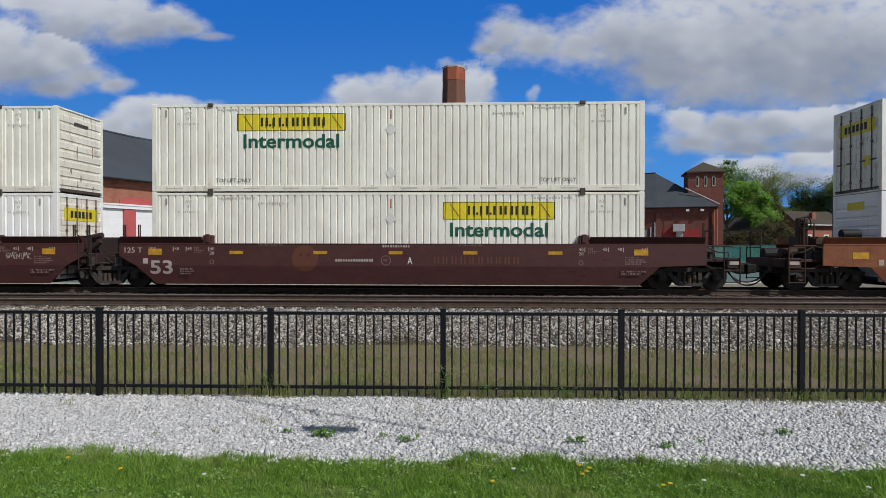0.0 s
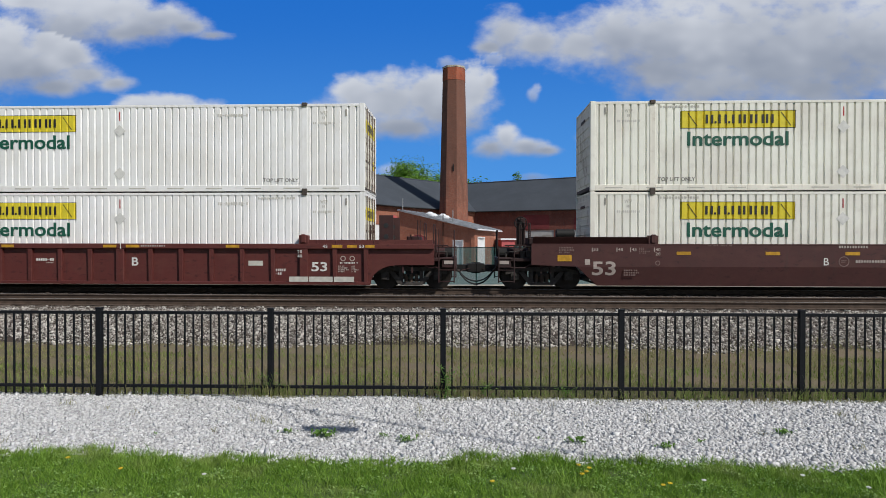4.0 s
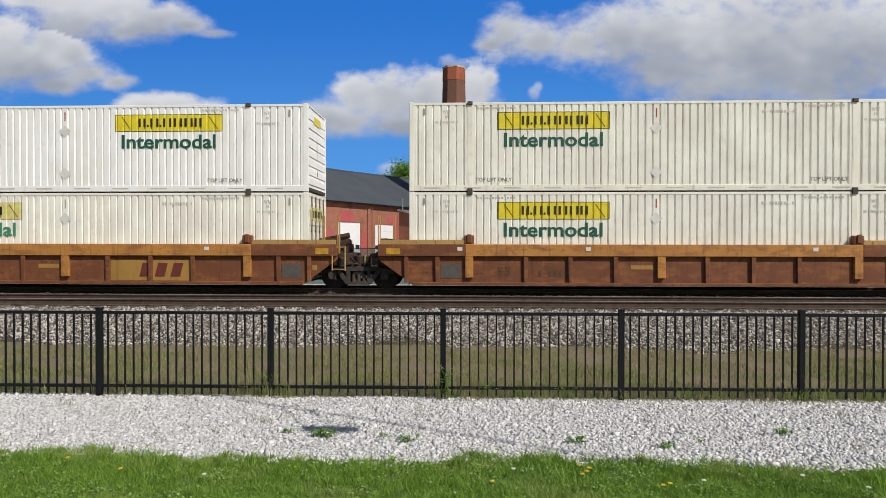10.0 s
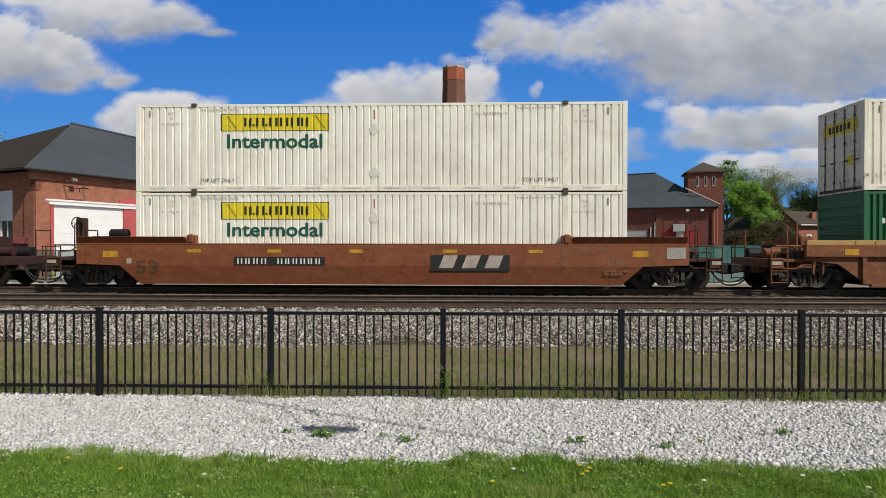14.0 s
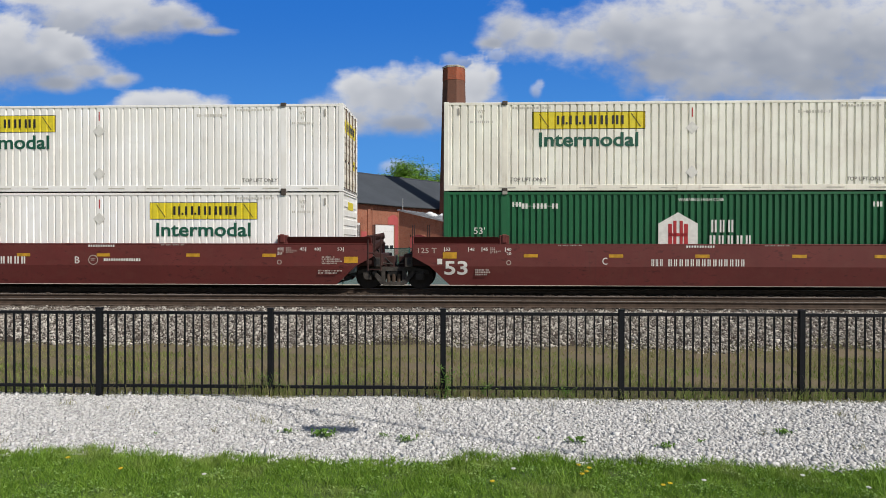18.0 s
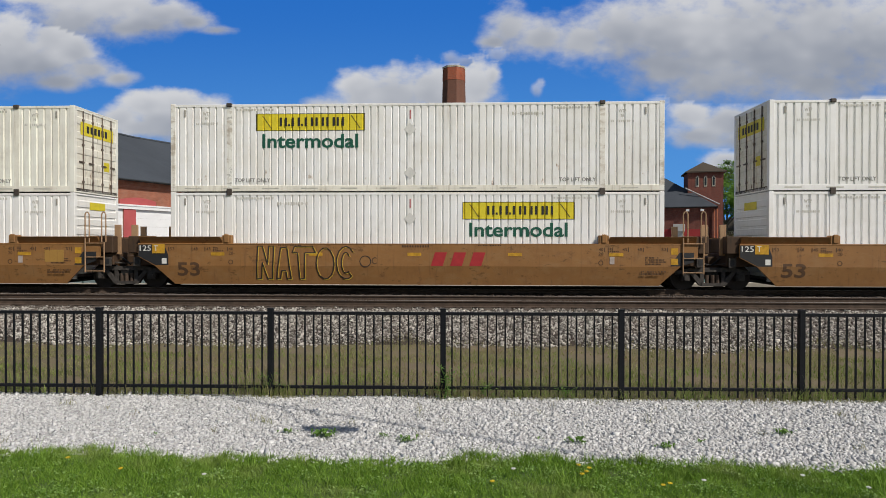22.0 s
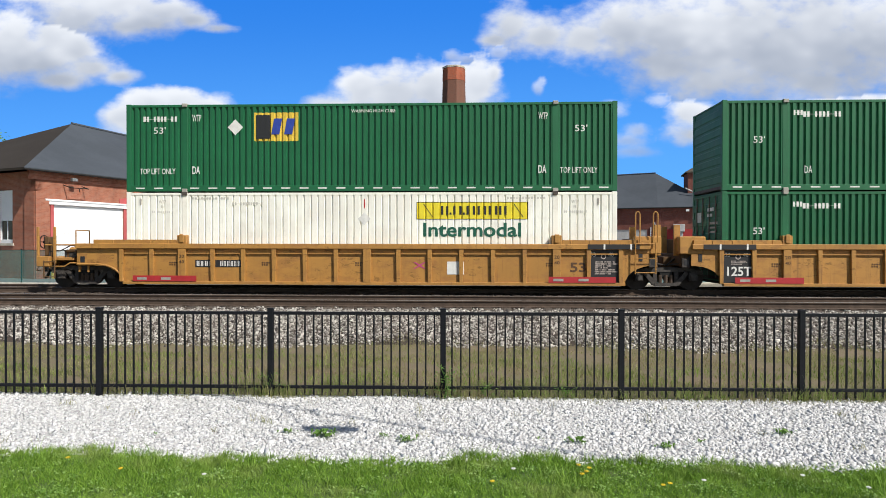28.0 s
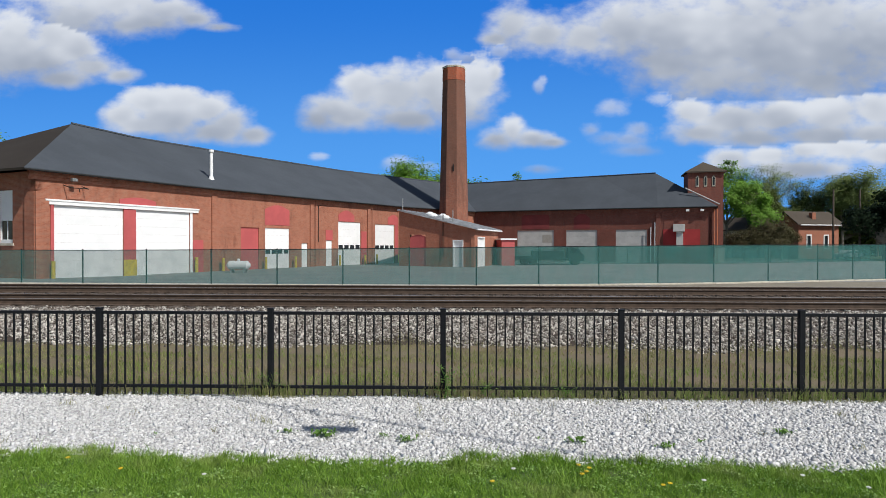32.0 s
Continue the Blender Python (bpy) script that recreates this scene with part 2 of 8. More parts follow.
LIMESTONE = pebble("white_limestone", (0.46, 0.455, 0.45), (0.83, 0.82, 0.81), (0.57, 0.56, 0.55))
BALLAST = pebble("grey_ballast", (0.085, 0.068, 0.056), (0.86, 0.81, 0.73), (0.24, 0.19, 0.15), 1.3)
SOILED = pebble("soiled_brown_ballast", (0.042, 0.030, 0.022), (0.105, 0.077, 0.057), (0.052, 0.037, 0.027))


def blades(name, a, b, c3):
    n = Nodes(name)
    r = n.add("NewGeometry").outputs["Random Per Island"]
    v = n.coords(False)
    c = n.mix(r, a, b)
    c = n.mix(n.math("MULTIPLY", n.ramp(n.noise(v, 1.1, 5, 0.65), 0.48, 0.72), 0.75), c, c3)
    c = n.mix(n.math("MULTIPLY", n.ramp(n.noise(v, 5.5, 4, 0.6), 0.50, 0.72), 0.45), c, [x * 0.6 for x in a])
    n.put(n.bsdf, "Specular IOR Level", 0.2)
    n.done(c, 0.7)
    tl, mx = n.add("BsdfTranslucent", Color=c), n.add("MixShader")
    mx.inputs[0].default_value = 0.35
    n.t.links.new(n.bsdf.outputs[0], mx.inputs[1])
    n.t.links.new(tl.outputs[0], mx.inputs[2])
    n.t.links.new(mx.outputs[0], n.outp.inputs[0])
    return n.mat


LAWN = blades("lawn_blades", (0.11, 0.23, 0.020), (0.30, 0.47, 0.073), (0.38, 0.44, 0.14))
VERGE_GREEN = blades("green_verge_blades", (0.15, 0.23, 0.045), (0.30, 0.37, 0.10), (0.32, 0.30, 0.15))
VERGE = blades("verge_blades", (0.19, 0.23, 0.06), (0.40, 0.37, 0.18), (0.33, 0.225, 0.145))
WEED = blades("weed_leaves", (0.10, 0.21, 0.04), (0.20, 0.34, 0.08), (0.24, 0.28, 0.12))
CLOVER = blades("clover_leaves", (0.16, 0.32, 0.05), (0.36, 0.52, 0.16), (0.42, 0.48, 0.20))
LEAF_FRESH = blades("fresh_spring_leaves", (0.15, 0.30, 0.035), (0.24, 0.43, 0.07), (0.25, 0.37, 0.09))
LEAF_OLIVE = blades("olive_leaves", (0.15, 0.205, 0.065), (0.24, 0.30, 0.10), (0.25, 0.26, 0.12))
LEAF_DARK = blades("dark_conifer_needles", (0.016, 0.030, 0.016), (0.036, 0.062, 0.028), (0.03, 0.045, 0.024))
LEAF_BROWN = blades("brown_green_leaves", (0.065, 0.062, 0.026), (0.11, 0.10, 0.045), (0.12, 0.09, 0.05))
PETAL = plain("dandelion_yellow", (0.75, 0.55, 0.02), 0.6)
BARK = plain("grey_bark", (0.19, 0.165, 0.14), 0.9)
RAIL_SIDE = plain("rusty_rail_side", (0.088, 0.060, 0.043), 0.85, 0.2)
RAIL_TOP = plain("polished_rail_head", (0.38, 0.35, 0.33), 0.5, 0.45, var=0.1)
TIE = plain("creosoted_tie_wood", (0.088, 0.066, 0.050), 0.9, var=0.35, scale=4)


# ---- mesh tools ----
class Shape:
    """Collects solids; made(name, material, parent) links them as one mesh object."""

    def __init__(self):
        self.v, self.f = [], []

    def box(self, x0, x1, y0, y1, z0, z1):
        b = len(self.v)
        self.v += [(x, y, z) for z in (z0, z1) for y in (y0, y1) for x in (x0, x1)]
        self.f += [tuple(b + i for i in q) for q in
                   ((0, 2, 3, 1), (4, 5, 7, 6), (0, 1, 5, 4), (2, 6, 7, 3), (0, 4, 6, 2), (1, 3, 7, 5))]
        return self

    def prism(self, pts, a0, a1, axis="y"):
        """A polygon drawn out along an axis: pts are (x, z) for y, (x, y) for z, (y, z) for x."""
        put = {"y": lambda p, a: (p[0], a, p[1]), "z": lambda p, a: (p[0], p[1], a), "x": lambda p, a: (a, p[0], p[1])}[axis]
        b, n = len(self.v), len(pts)
        self.v += [put(p, a0) for p in pts] + [put(p, a1) for p in pts]
        self.f += [tuple(range(b + n - 1, b - 1, -1)), tuple(range(b + n, b + 2 * n))]
        self.f += [(b + i, b + (i + 1) % n, b + n + (i + 1) % n, b + n + i) for i in range(n)]
        return self

    def rod(self, p, q, r, n=8, r2=None):
        p, q = Vector(p), Vector(q)
        d = (q - p).normalized()
        a = d.orthogonal().normalized()
        c = d.cross(a)
        b = len(self.v)
        r2 = r if r2 is None else r2
        for o, rr in ((p, r), (q, r2)):
            self.v += [tuple(o + rr * (math.cos(k * math.tau / n) * a + math.sin(k * math.tau / n) * c)) for k in range(n)]
        self.f += [tuple(range(b + n - 1, b - 1, -1)), tuple(range(b + n, b + 2 * n))]
        self.f += [(b + i, b + (i + 1) % n, b + n + (i + 1) % n, b + n + i) for i in range(n)]
        return self

    def pipe(self, pts, r, n=8):
        for p, q in zip(pts, pts[1:]):
            self.rod(p, q, r, n)
        return self

    def ring(self, r, w, n=16, deep=0.004):
        """A flat ring in the x-z plane, one piece, with a bar across it."""
        b = len(self.v)
        for y in (-deep, 0.0):
            for q in (r, r - w):
                self.v += [(q * math.cos(i * math.tau / n), y, q * math.sin(i * math.tau / n)) for i in range(n)]
        for i in range(n):
            j = (i + 1) % n
            self.f += [(b + i, b + j, b + n + j, b + n + i), (b + i, b + j, b + 2 * n + j, b + 2 * n + i), (b + n + i, b + n + j, b + 3 * n + j, b + 3 * n + i)]
        return self

    def quad(self, *p):
        b = len(self.v)
        self.v += [tuple(x) for x in p]
        self.f.append(tuple(range(b, b + len(p))))
        return self

    def mesh(self, name, bevel=0.0):
        me = bpy.data.meshes.new(name)
        me.from_pydata(self.v, [], self.f)
        bm = bmesh.new()
        bm.from_mesh(me)
        bmesh.ops.recalc_face_normals(bm, faces=bm.faces)
        if bevel:
            bmesh.ops.bevel(bm, geom=bm.edges[:], offset=bevel, segments=1, affect="EDGES", clamp_overlap=True)
        bm.to_mesh(me)
        bm.free()
        return me

    def made(self, name, material, parent=None, label="", bevel=0.0, smooth=False):
        me = self.mesh(name, bevel)
        me.materials.append(material)
        if smooth:
            me.shade_smooth()
        return link(name, me, parent, label)


def link(name, me, parent=None, label="", m=None):
    ob = new(name, me)
    if parent is not None:
        ob.parent = parent
    if m is not None:
        ob.matrix_basis = m
    if label:
        ob["label"] = label
    return ob


STORE = {}


def kept(key, build, material, bevel=0.0):
    """The mesh under that key, built once and shared."""
    key = (key, material.name)
    if key not in STORE:
        s = build()
        me = s if isinstance(s, bpy.types.Mesh) else s.mesh(str(key[0]), bevel)
        me.materials.append(material)
        STORE[key] = me
    return STORE[key]


def lettered(body, wide, high, deep=0.004):
    """A word in Blender's own font as a mesh in the x-z plane, facing -y, its lower left corner at the origin."""
    cu = bpy.data.curves.new("lettering", "FONT")
    cu.resolution_u = 4 if high > 0.25 else 2
    cu.body, cu.extrude, cu.offset = body, 0.01, 0.02 if high > 0.25 else 0.005
    ob = new("lettering", cu)
    bpy.context.view_layer.update()
    me = bpy.data.meshes.new_from_object(ob.evaluated_get(bpy.context.evaluated_depsgraph_get()))
    bpy.data.objects.remove(ob)
    bpy.data.curves.remove(cu)
    co = np.array([v.co for v in me.vertices])
    lo, hi = co.min(0), co.max(0)
    for v in me.vertices:
        v.co = ((v.co.x - lo[0]) / (hi[0] - lo[0]) * wide, -deep if v.co.z > 0 else 0.0, (v.co.y - lo[1]) / (hi[1] - lo[1]) * high)
    return me


def word(parent, body, x, y, z, wide, high, material, name="lettering"):
    me = kept(("word", body, wide, high), lambda: lettered(body, wide, high), material)
    return link(name, me, parent, "", pose(x, y, z))


def bars(parent, x, y, z, wide, high, count, material, name="marking", rows=1):
    """Writing that is kept plain: each line a row of small bars on one thin backing stroke."""
    hh = round(high / (rows * 1.5 - 0.5), 4)

    def comb(r, length):
        s = Shape()
        rng = random.Random(count * 7 + r)
        step = wide / count
        m = max(2, round(count * length))
        last = 0.0
        for i in range(m):
            if i and count > 5 and rng.random() < 0.16:
                continue
            k = step * rng.uniform(0.46, 0.74)
            s.box(i * step, i * step + k, -0.004, 0, 0, hh)
            last = i * step + k
        s.box(0, last, -0.003, 0, hh * 0.46, hh * 0.53)
        return s
    for r in range(rows):
        length = 1.0 if rows == 1 else (0.75, 1.0, 0.9, 0.6)[r % 4]
        link(name, kept(("bars", wide, hh, count, r, length), lambda: comb(r, length), material), parent, "", pose(x, y, z + r * hh * 1.5))


def logo_bars(parent, x, y, z, wide, high, count, material):
    """Company lettering kept plain: each letter a pair of upright strokes."""
    step = wide / count
    for i in range(count):
        w = round(step * (0.64, 0.56, 0.60)[i % 3], 3)
        link("logo_bar", kept(("strokes", w, high), lambda: strokes(w, high), material), parent, "", pose(x + i * step, y, z))


def strokes(w, high):
    t = min(0.36 * w, 0.26 * high)
    return Shape().box(0, t, -0.005, 0, 0, high).box(w - t, w, -0.005, 0, 0, high)


def slant_blocks(parent, x, y, z, wide, high, count, material):
    """A company mark kept plain: leaning blocks in a row."""
    step = wide / count
    for i in range(count):
        link("logo_shape", kept(("slant", round(step, 3), high), lambda: Shape().prism([(0, 0), (step * 0.62, 0), (step * 0.84, high), (step * 0.22, high)], -0.005, 0), material), parent, "", pose(x + i * step, y, z))


def plate(parent, name, x, y, z, wide, high, material, deep=0.005, label=""):
    me = kept(("plate", wide, high, deep), lambda: Shape().box(0, wide, -deep, 0, 0, high), material)
    return link(name, me, parent, label, pose(x, y, z))


def thing(name, label, category, group="", m=None):
    ob = tagged(new(name), label, category, group)
    ob.matrix_basis = m or Matrix()
    return ob


# ---- sky and clouds, a plain far backdrop ----
class CloudField:
    """Cumulus heaped up of ellipses: how deep each place of the sky lies inside a cloud, how high in it, and how ragged its rim is."""

    def __init__(self, U, V):
        self.U, self.V = U, V
        self.depth, self.height, self.rag = np.full_like(U, -3.0), np.zeros_like(U), np.ones_like(U)

    def heap(self, rag, *blobs):
        """One cloud; blobs: across, up, half width, half height in thousandths of the view's distance; rag: 0 crisp, 1 wispy."""
        f = np.zeros_like(self.U)
        low, top = min(b[1] - b[3] for b in blobs) / 1000, max(b[1] + b[3] for b in blobs) / 1000
        for a, b, ra, rb in blobs:
            q = np.hypot((self.U * 1000 - a) / ra, (self.V * 1000 - b) / rb)
            f += np.exp(7.0 * np.clip(1 - q, -3, 1))
        f = np.log(np.maximum(f, 1e-9)) / 7.0 + 0.02 - 0.12 * rag
        better = f > self.depth
        self.depth = np.where(better, f, self.depth)
        self.height = np.where(better, (self.V - low) / (top - low), self.height)
        self.rag = np.where(better, rag, self.rag)


def sky_backdrop():
    far, nx, ny = 1800.0, 330, 150
    us, vs = np.linspace(-0.95, 0.95, nx), np.linspace(-0.06, 0.62, ny)
    U, V = np.meshgrid(us, vs)
    sky_field = CloudField(U, V)
    # the long bank with its wispy prow
    sky_field.heap(0.42, (560, 300, 170, 85), (430, 310, 120, 75), (105, 347, 40, 40), (80, 326, 30, 15), (158, 333, 52, 35), (222, 327, 56, 38), (285, 343, 66, 57), (368, 343, 103, 83), (360, 288, 65, 46), (470, 334, 140, 97),
                   (590, 325, 140, 92), (690, 325, 120, 83), (470, 435, 205, 65), (655, 435, 185, 74), (433, 260, 85, 37), (608, 260, 103, 32), (760, 330, 120, 110))
    sky_field.heap(0.25, (400, 206, 42, 24), (460, 195, 65, 31), (543, 201, 74, 31), (626, 204, 80, 35), (710, 211, 74, 35), (414, 174, 56, 20), (497, 165, 83, 18), (617, 170, 83, 20), (700, 174, 74, 23), (790, 200, 80, 50))
    sky_field.heap(0.45, (460, 132, 46, 20), (525, 137, 56, 17), (580, 147, 42, 17), (654, 147, 65, 24), (710, 142, 56, 23), (560, 114, 140, 18), (800, 130, 90, 40))
    sky_field.heap(0.95, (267, 215, 28, 13), (295, 162, 34, 12), (313, 178, 20, 13), (235, 178, 16, 10), (304, 144, 42, 10), (345, 229, 22, 12), (258, 165, 28, 10))
    # the dome behind the chimney
    sky_field.heap(0.30, (-138, 247, 42, 38), (-184, 210, 50, 27), (-156, 201, 56, 24), (-83, 238, 65, 48), (-18, 252, 50, 44), (50, 252, 42, 50), (10, 220, 65, 37), (-64, 196, 74, 20), (78, 270, 16, 23), (-207, 196, 32, 20))
    sky_field.heap(0.9, (10, 298, 20, 12), (35, 292, 18, 10), (85, 305, 20, 14))
    sky_field.heap(0.55, (106, 178, 24, 25), (83, 164, 32, 18), (138, 164, 35, 16), (170, 158, 26, 8))
    sky_field.heap(0.95, (150, 247, 9, 11), (156, 258, 7, 9))
    # the low dome over the roundhouse
    sky_field.heap(0.25, (-488, 224, 50, 25), (-432, 224, 55, 25), (-386, 210, 46, 25), (-350, 192, 37, 25), (-525, 201, 37, 24), (-450, 196, 83, 32), (-313, 169, 32, 16), (-377, 174, 65, 20), (-497, 185, 55, 18))
    sky_field.heap(0.35, (-699, 325, 65, 55), (-635, 330, 55, 39), (-598, 311, 42, 32), (-672, 288, 92, 33), (-571, 279, 46, 23), (-529, 265, 32, 13), (-626, 260, 55, 16), (-727, 298, 55, 46), (-800, 300, 70, 60))
    sky_field.heap(0.55, (-600, 362, 105, 42), (-490, 352, 66, 24), (-524, 380, 83, 36), (-452, 371, 62, 25), (-410, 357, 38, 15), (-515, 347, 46, 15), (-607, 394, 83, 23), (-672, 398, 74, 18), (-370, 343, 28, 8))
    sky_field.heap(0.9, (-77, 123, 26, 13), (-41, 116, 28, 10), (148, 114, 28, 8), (-205, 135, 17, 7))
    dens, shade, rag = sky_field.depth, sky_field.height, sky_field.rag
    verts = np.stack([U * far, V * far, np.zeros_like(U)], -1).reshape(-1, 3)
    i = np.arange(nx * ny).reshape(ny, nx)
    faces = np.stack([i[:-1, :-1], i[:-1, 1:], i[1:, 1:], i[1:, :-1]], -1).reshape(-1, 4)
    me = bpy.data.meshes.new("backdrop")
    me.from_pydata(verts.tolist(), [], faces.tolist())
    for key, field in (("dens", dens), ("shade", shade), ("rag", rag)):
        me.attributes.new(key, "FLOAT", "POINT").data.foreach_set("value", field.ravel().astype(np.float32))
    n = Nodes("sky_and_clouds")
    co = n.add("TexCoord").outputs["Object"]

    def att(key):
        a = n.add("Attribute")
        a.attribute_name = key
        return a.outputs["Fac"]
    sep = n.add("SeparateXYZ", Vector=co)
    up = n.math("DIVIDE", sep.outputs[1], far)
    blue = n.mix(n.ramp(up, 0.02, 0.42), SKY_LOW, SKY_HIGH)
    stretched = n.add("Mapping", Vector=co)
    stretched.inputs["Scale"].default_value = (1.0, 1.5, 1.0)
    puff = n.noise(stretched.outputs[0], 0.0105, 7, 0.52)
    wisp = n.noise(stretched.outputs[0], 0.030, 6, 0.6)
    cell = n.add("TexVoronoi", Vector=stretched.outputs[0], Scale=0.022)
    cell.feature, cell.distance = "SMOOTH_F1", "EUCLIDEAN"
    billow = n.math("SUBTRACT", 0.45, cell.outputs["Distance"])
    ragged = att("rag")
    d = n.math("ADD", att("dens"), n.math("MULTIPLY", n.math("SUBTRACT", puff, 0.5), n.math("ADD", 0.95, n.math("MULTIPLY", ragged, 0.75))))
    d = n.math("ADD", d, n.math("MULTIPLY", n.math("SUBTRACT", wisp, 0.5), n.math("ADD", 0.26, n.math("MULTIPLY", ragged, 0.40))))
    d = n.math("ADD", d, n.math("MULTIPLY", billow, 0.14))
    # tops end crisply, undersides and wisps fade out
    reach = n.math("ADD", n.math("ADD", 0.42, n.math("MULTIPLY", ragged, 0.66)), n.math("MULTIPLY", n.math("SUBTRACT", 1.0, att("shade"), True), 0.50))
    cover = n.ramp(n.math("DIVIDE", n.math("ADD", d, n.math("MULTIPLY", reach, 0.35)), reach), 0.0, 1.0)
    soft_puff = n.noise(stretched.outputs[0], 0.0045, 2, 0.45)
    lit = n.math("ADD", n.math("MULTIPLY", n.math("SUBTRACT", att("shade"), 0.45), 1.0), n.math("MULTIPLY", n.math("SUBTRACT", soft_puff, 0.5), 1.1))
    lit = n.math("ADD", lit, n.math("MULTIPLY", billow, 0.16))
    grey = n.math("SUBTRACT", n.math("ADD", lit, 0.50), n.math("MULTIPLY", n.ramp(att("dens"), 0.0, 0.9), 0.30))
    cloud = n.mix(n.ramp(grey, -0.25, 0.85), CLOUD_DARK, CLOUD_LIGHT)
    col = n.mix(n.math("MULTIPLY", cover, n.math("SUBTRACT", 0.97, n.math("MULTIPLY", n.ramp(ragged, 0.5, 0.95), 0.42))), blue, cloud)
    em = n.add("Emission", Color=col, Strength=1.0)
    n.t.links.new(em.outputs[0], n.outp.inputs[0])
    me.materials.append(n.mat)
    ob = new("backdrop", me)
    return tagged(ob, "blue spring sky with drifting white cumulus clouds", "sky", kind="structure")


def backdrop_pose(right, up):
    """The backdrop stands square to the view; right and up are its drift in metres."""
    m = Matrix.Rotation(YAW, 4, "Z") @ Matrix.Translation((right, 1800, 2.1 + up)) @ Matrix.Rotation(radians(90), 4, "X")
    return m


SKY_LOW, SKY_HIGH = (0.125, 0.43, 1.0), (0.030, 0.215, 0.77)
CLOUD_DARK, CLOUD_LIGHT = (0.40, 0.44, 0.52), (0.86, 0.88, 0.92)
backdrop = sky_backdrop()

# ---- ground: one sheet to the horizon ----
PROFILE = [(-2500, 0), (-60, 0), (-6, 0), (2.0, 0), (4.0, 0), (5.0, 0), (5.95, 0), (7.2, -0.015), (8.60, -0.045), (10.0, -0.08), (12.6, -0.12), (13.2, -0.08),
           (13.9, 0.08), (15.2, 0.34), (15.8, 0.39), (18.4, 0.40), (23.2, 0.41), (24.6, 0.12), (26, -0.05), (31, -0.05), (33, -0.086), (35, -0.121), (37, -0.157), (39, -0.193), (42, -0.246), (45, -0.3), (100, -0.3), (400, -0.3), (2600, -0.3)]



def lie(y):
    """Height of the ground at that distance from the camera's line."""
    for (a, p), (b, q) in zip(PROFILE, PROFILE[1:]):
        if a <= y <= b:
            return p + (q - p) * (y - a) / (b - a)
    return 0.0


def build_ground():
    xs = [-2600, -900, -450, -200, -100] + list(range(-60, 61, 2)) + [100, 200, 450, 900, 2600]
    ys = [p[0] for p in PROFILE]
    v = [(x, y, z + (0.02 * noise.noise((x * 0.4, y * 0.4, 3)) if 8.7 < y < 13 else 0)) for y, z in PROFILE for x in xs]
    f, mi = [], []
    for j in range(len(ys) - 1):
        mid = (ys[j] + ys[j + 1]) / 2
        k = 0 if mid < 5.95 else 1 if mid < 8.6 else 2 if mid < 13.2 else 3 if mid < 24.6 else 4 if mid < 31 else 5 if mid < 100 else 6
        for i in range(len(xs) - 1):
            a = j * len(xs) + i
            f.append((a, a + 1, a + len(xs) + 1, a + len(xs)))
            across = (xs[i] + xs[i + 1]) / 2
            outside = k == 5 and 2 < across < 60 and mid < 31.3 + max(0.0, across - 0.4) * (0.26 if across < 14 else 0.33)      # bare ground before the yard fence
            mi.append(4 if outside else 6 if k == 5 and abs(across) > 75 else k)
    me = bpy.data.meshes.new("ground")
    me.from_pydata(v, [], f)
    for m in (SOIL_LAWN, SOIL_GRAVEL, SOIL_DRY, SOIL_BALLAST, SANDY, YARD, FAR_GRASS):
        me.materials.append(m)
    me.polygons.foreach_set("material_index", mi)
    tagged(new("ground", me), "flat trackside ground of lawn, crushed stone, verge and yard", "ground", kind="structure")


build_ground()


def scatter_mesh(name, verts, faces, material):
    me = bpy.data.meshes.new(name)
    nv, nf, k = len(verts), len(faces), faces.shape[1]
    me.vertices.add(nv), me.loops.add(nf * k), me.polygons.add(nf)
    me.vertices.foreach_set("co", verts.astype(np.float32).ravel())
    me.loops.foreach_set("vertex_index", faces.astype(np.int32).ravel())
    me.polygons.foreach_set("loop_start", np.arange(0, nf * k, k, dtype=np.int32))
    me.update(calc_edges=True)
    me.validate()
    me.materials.append(material)
    return me


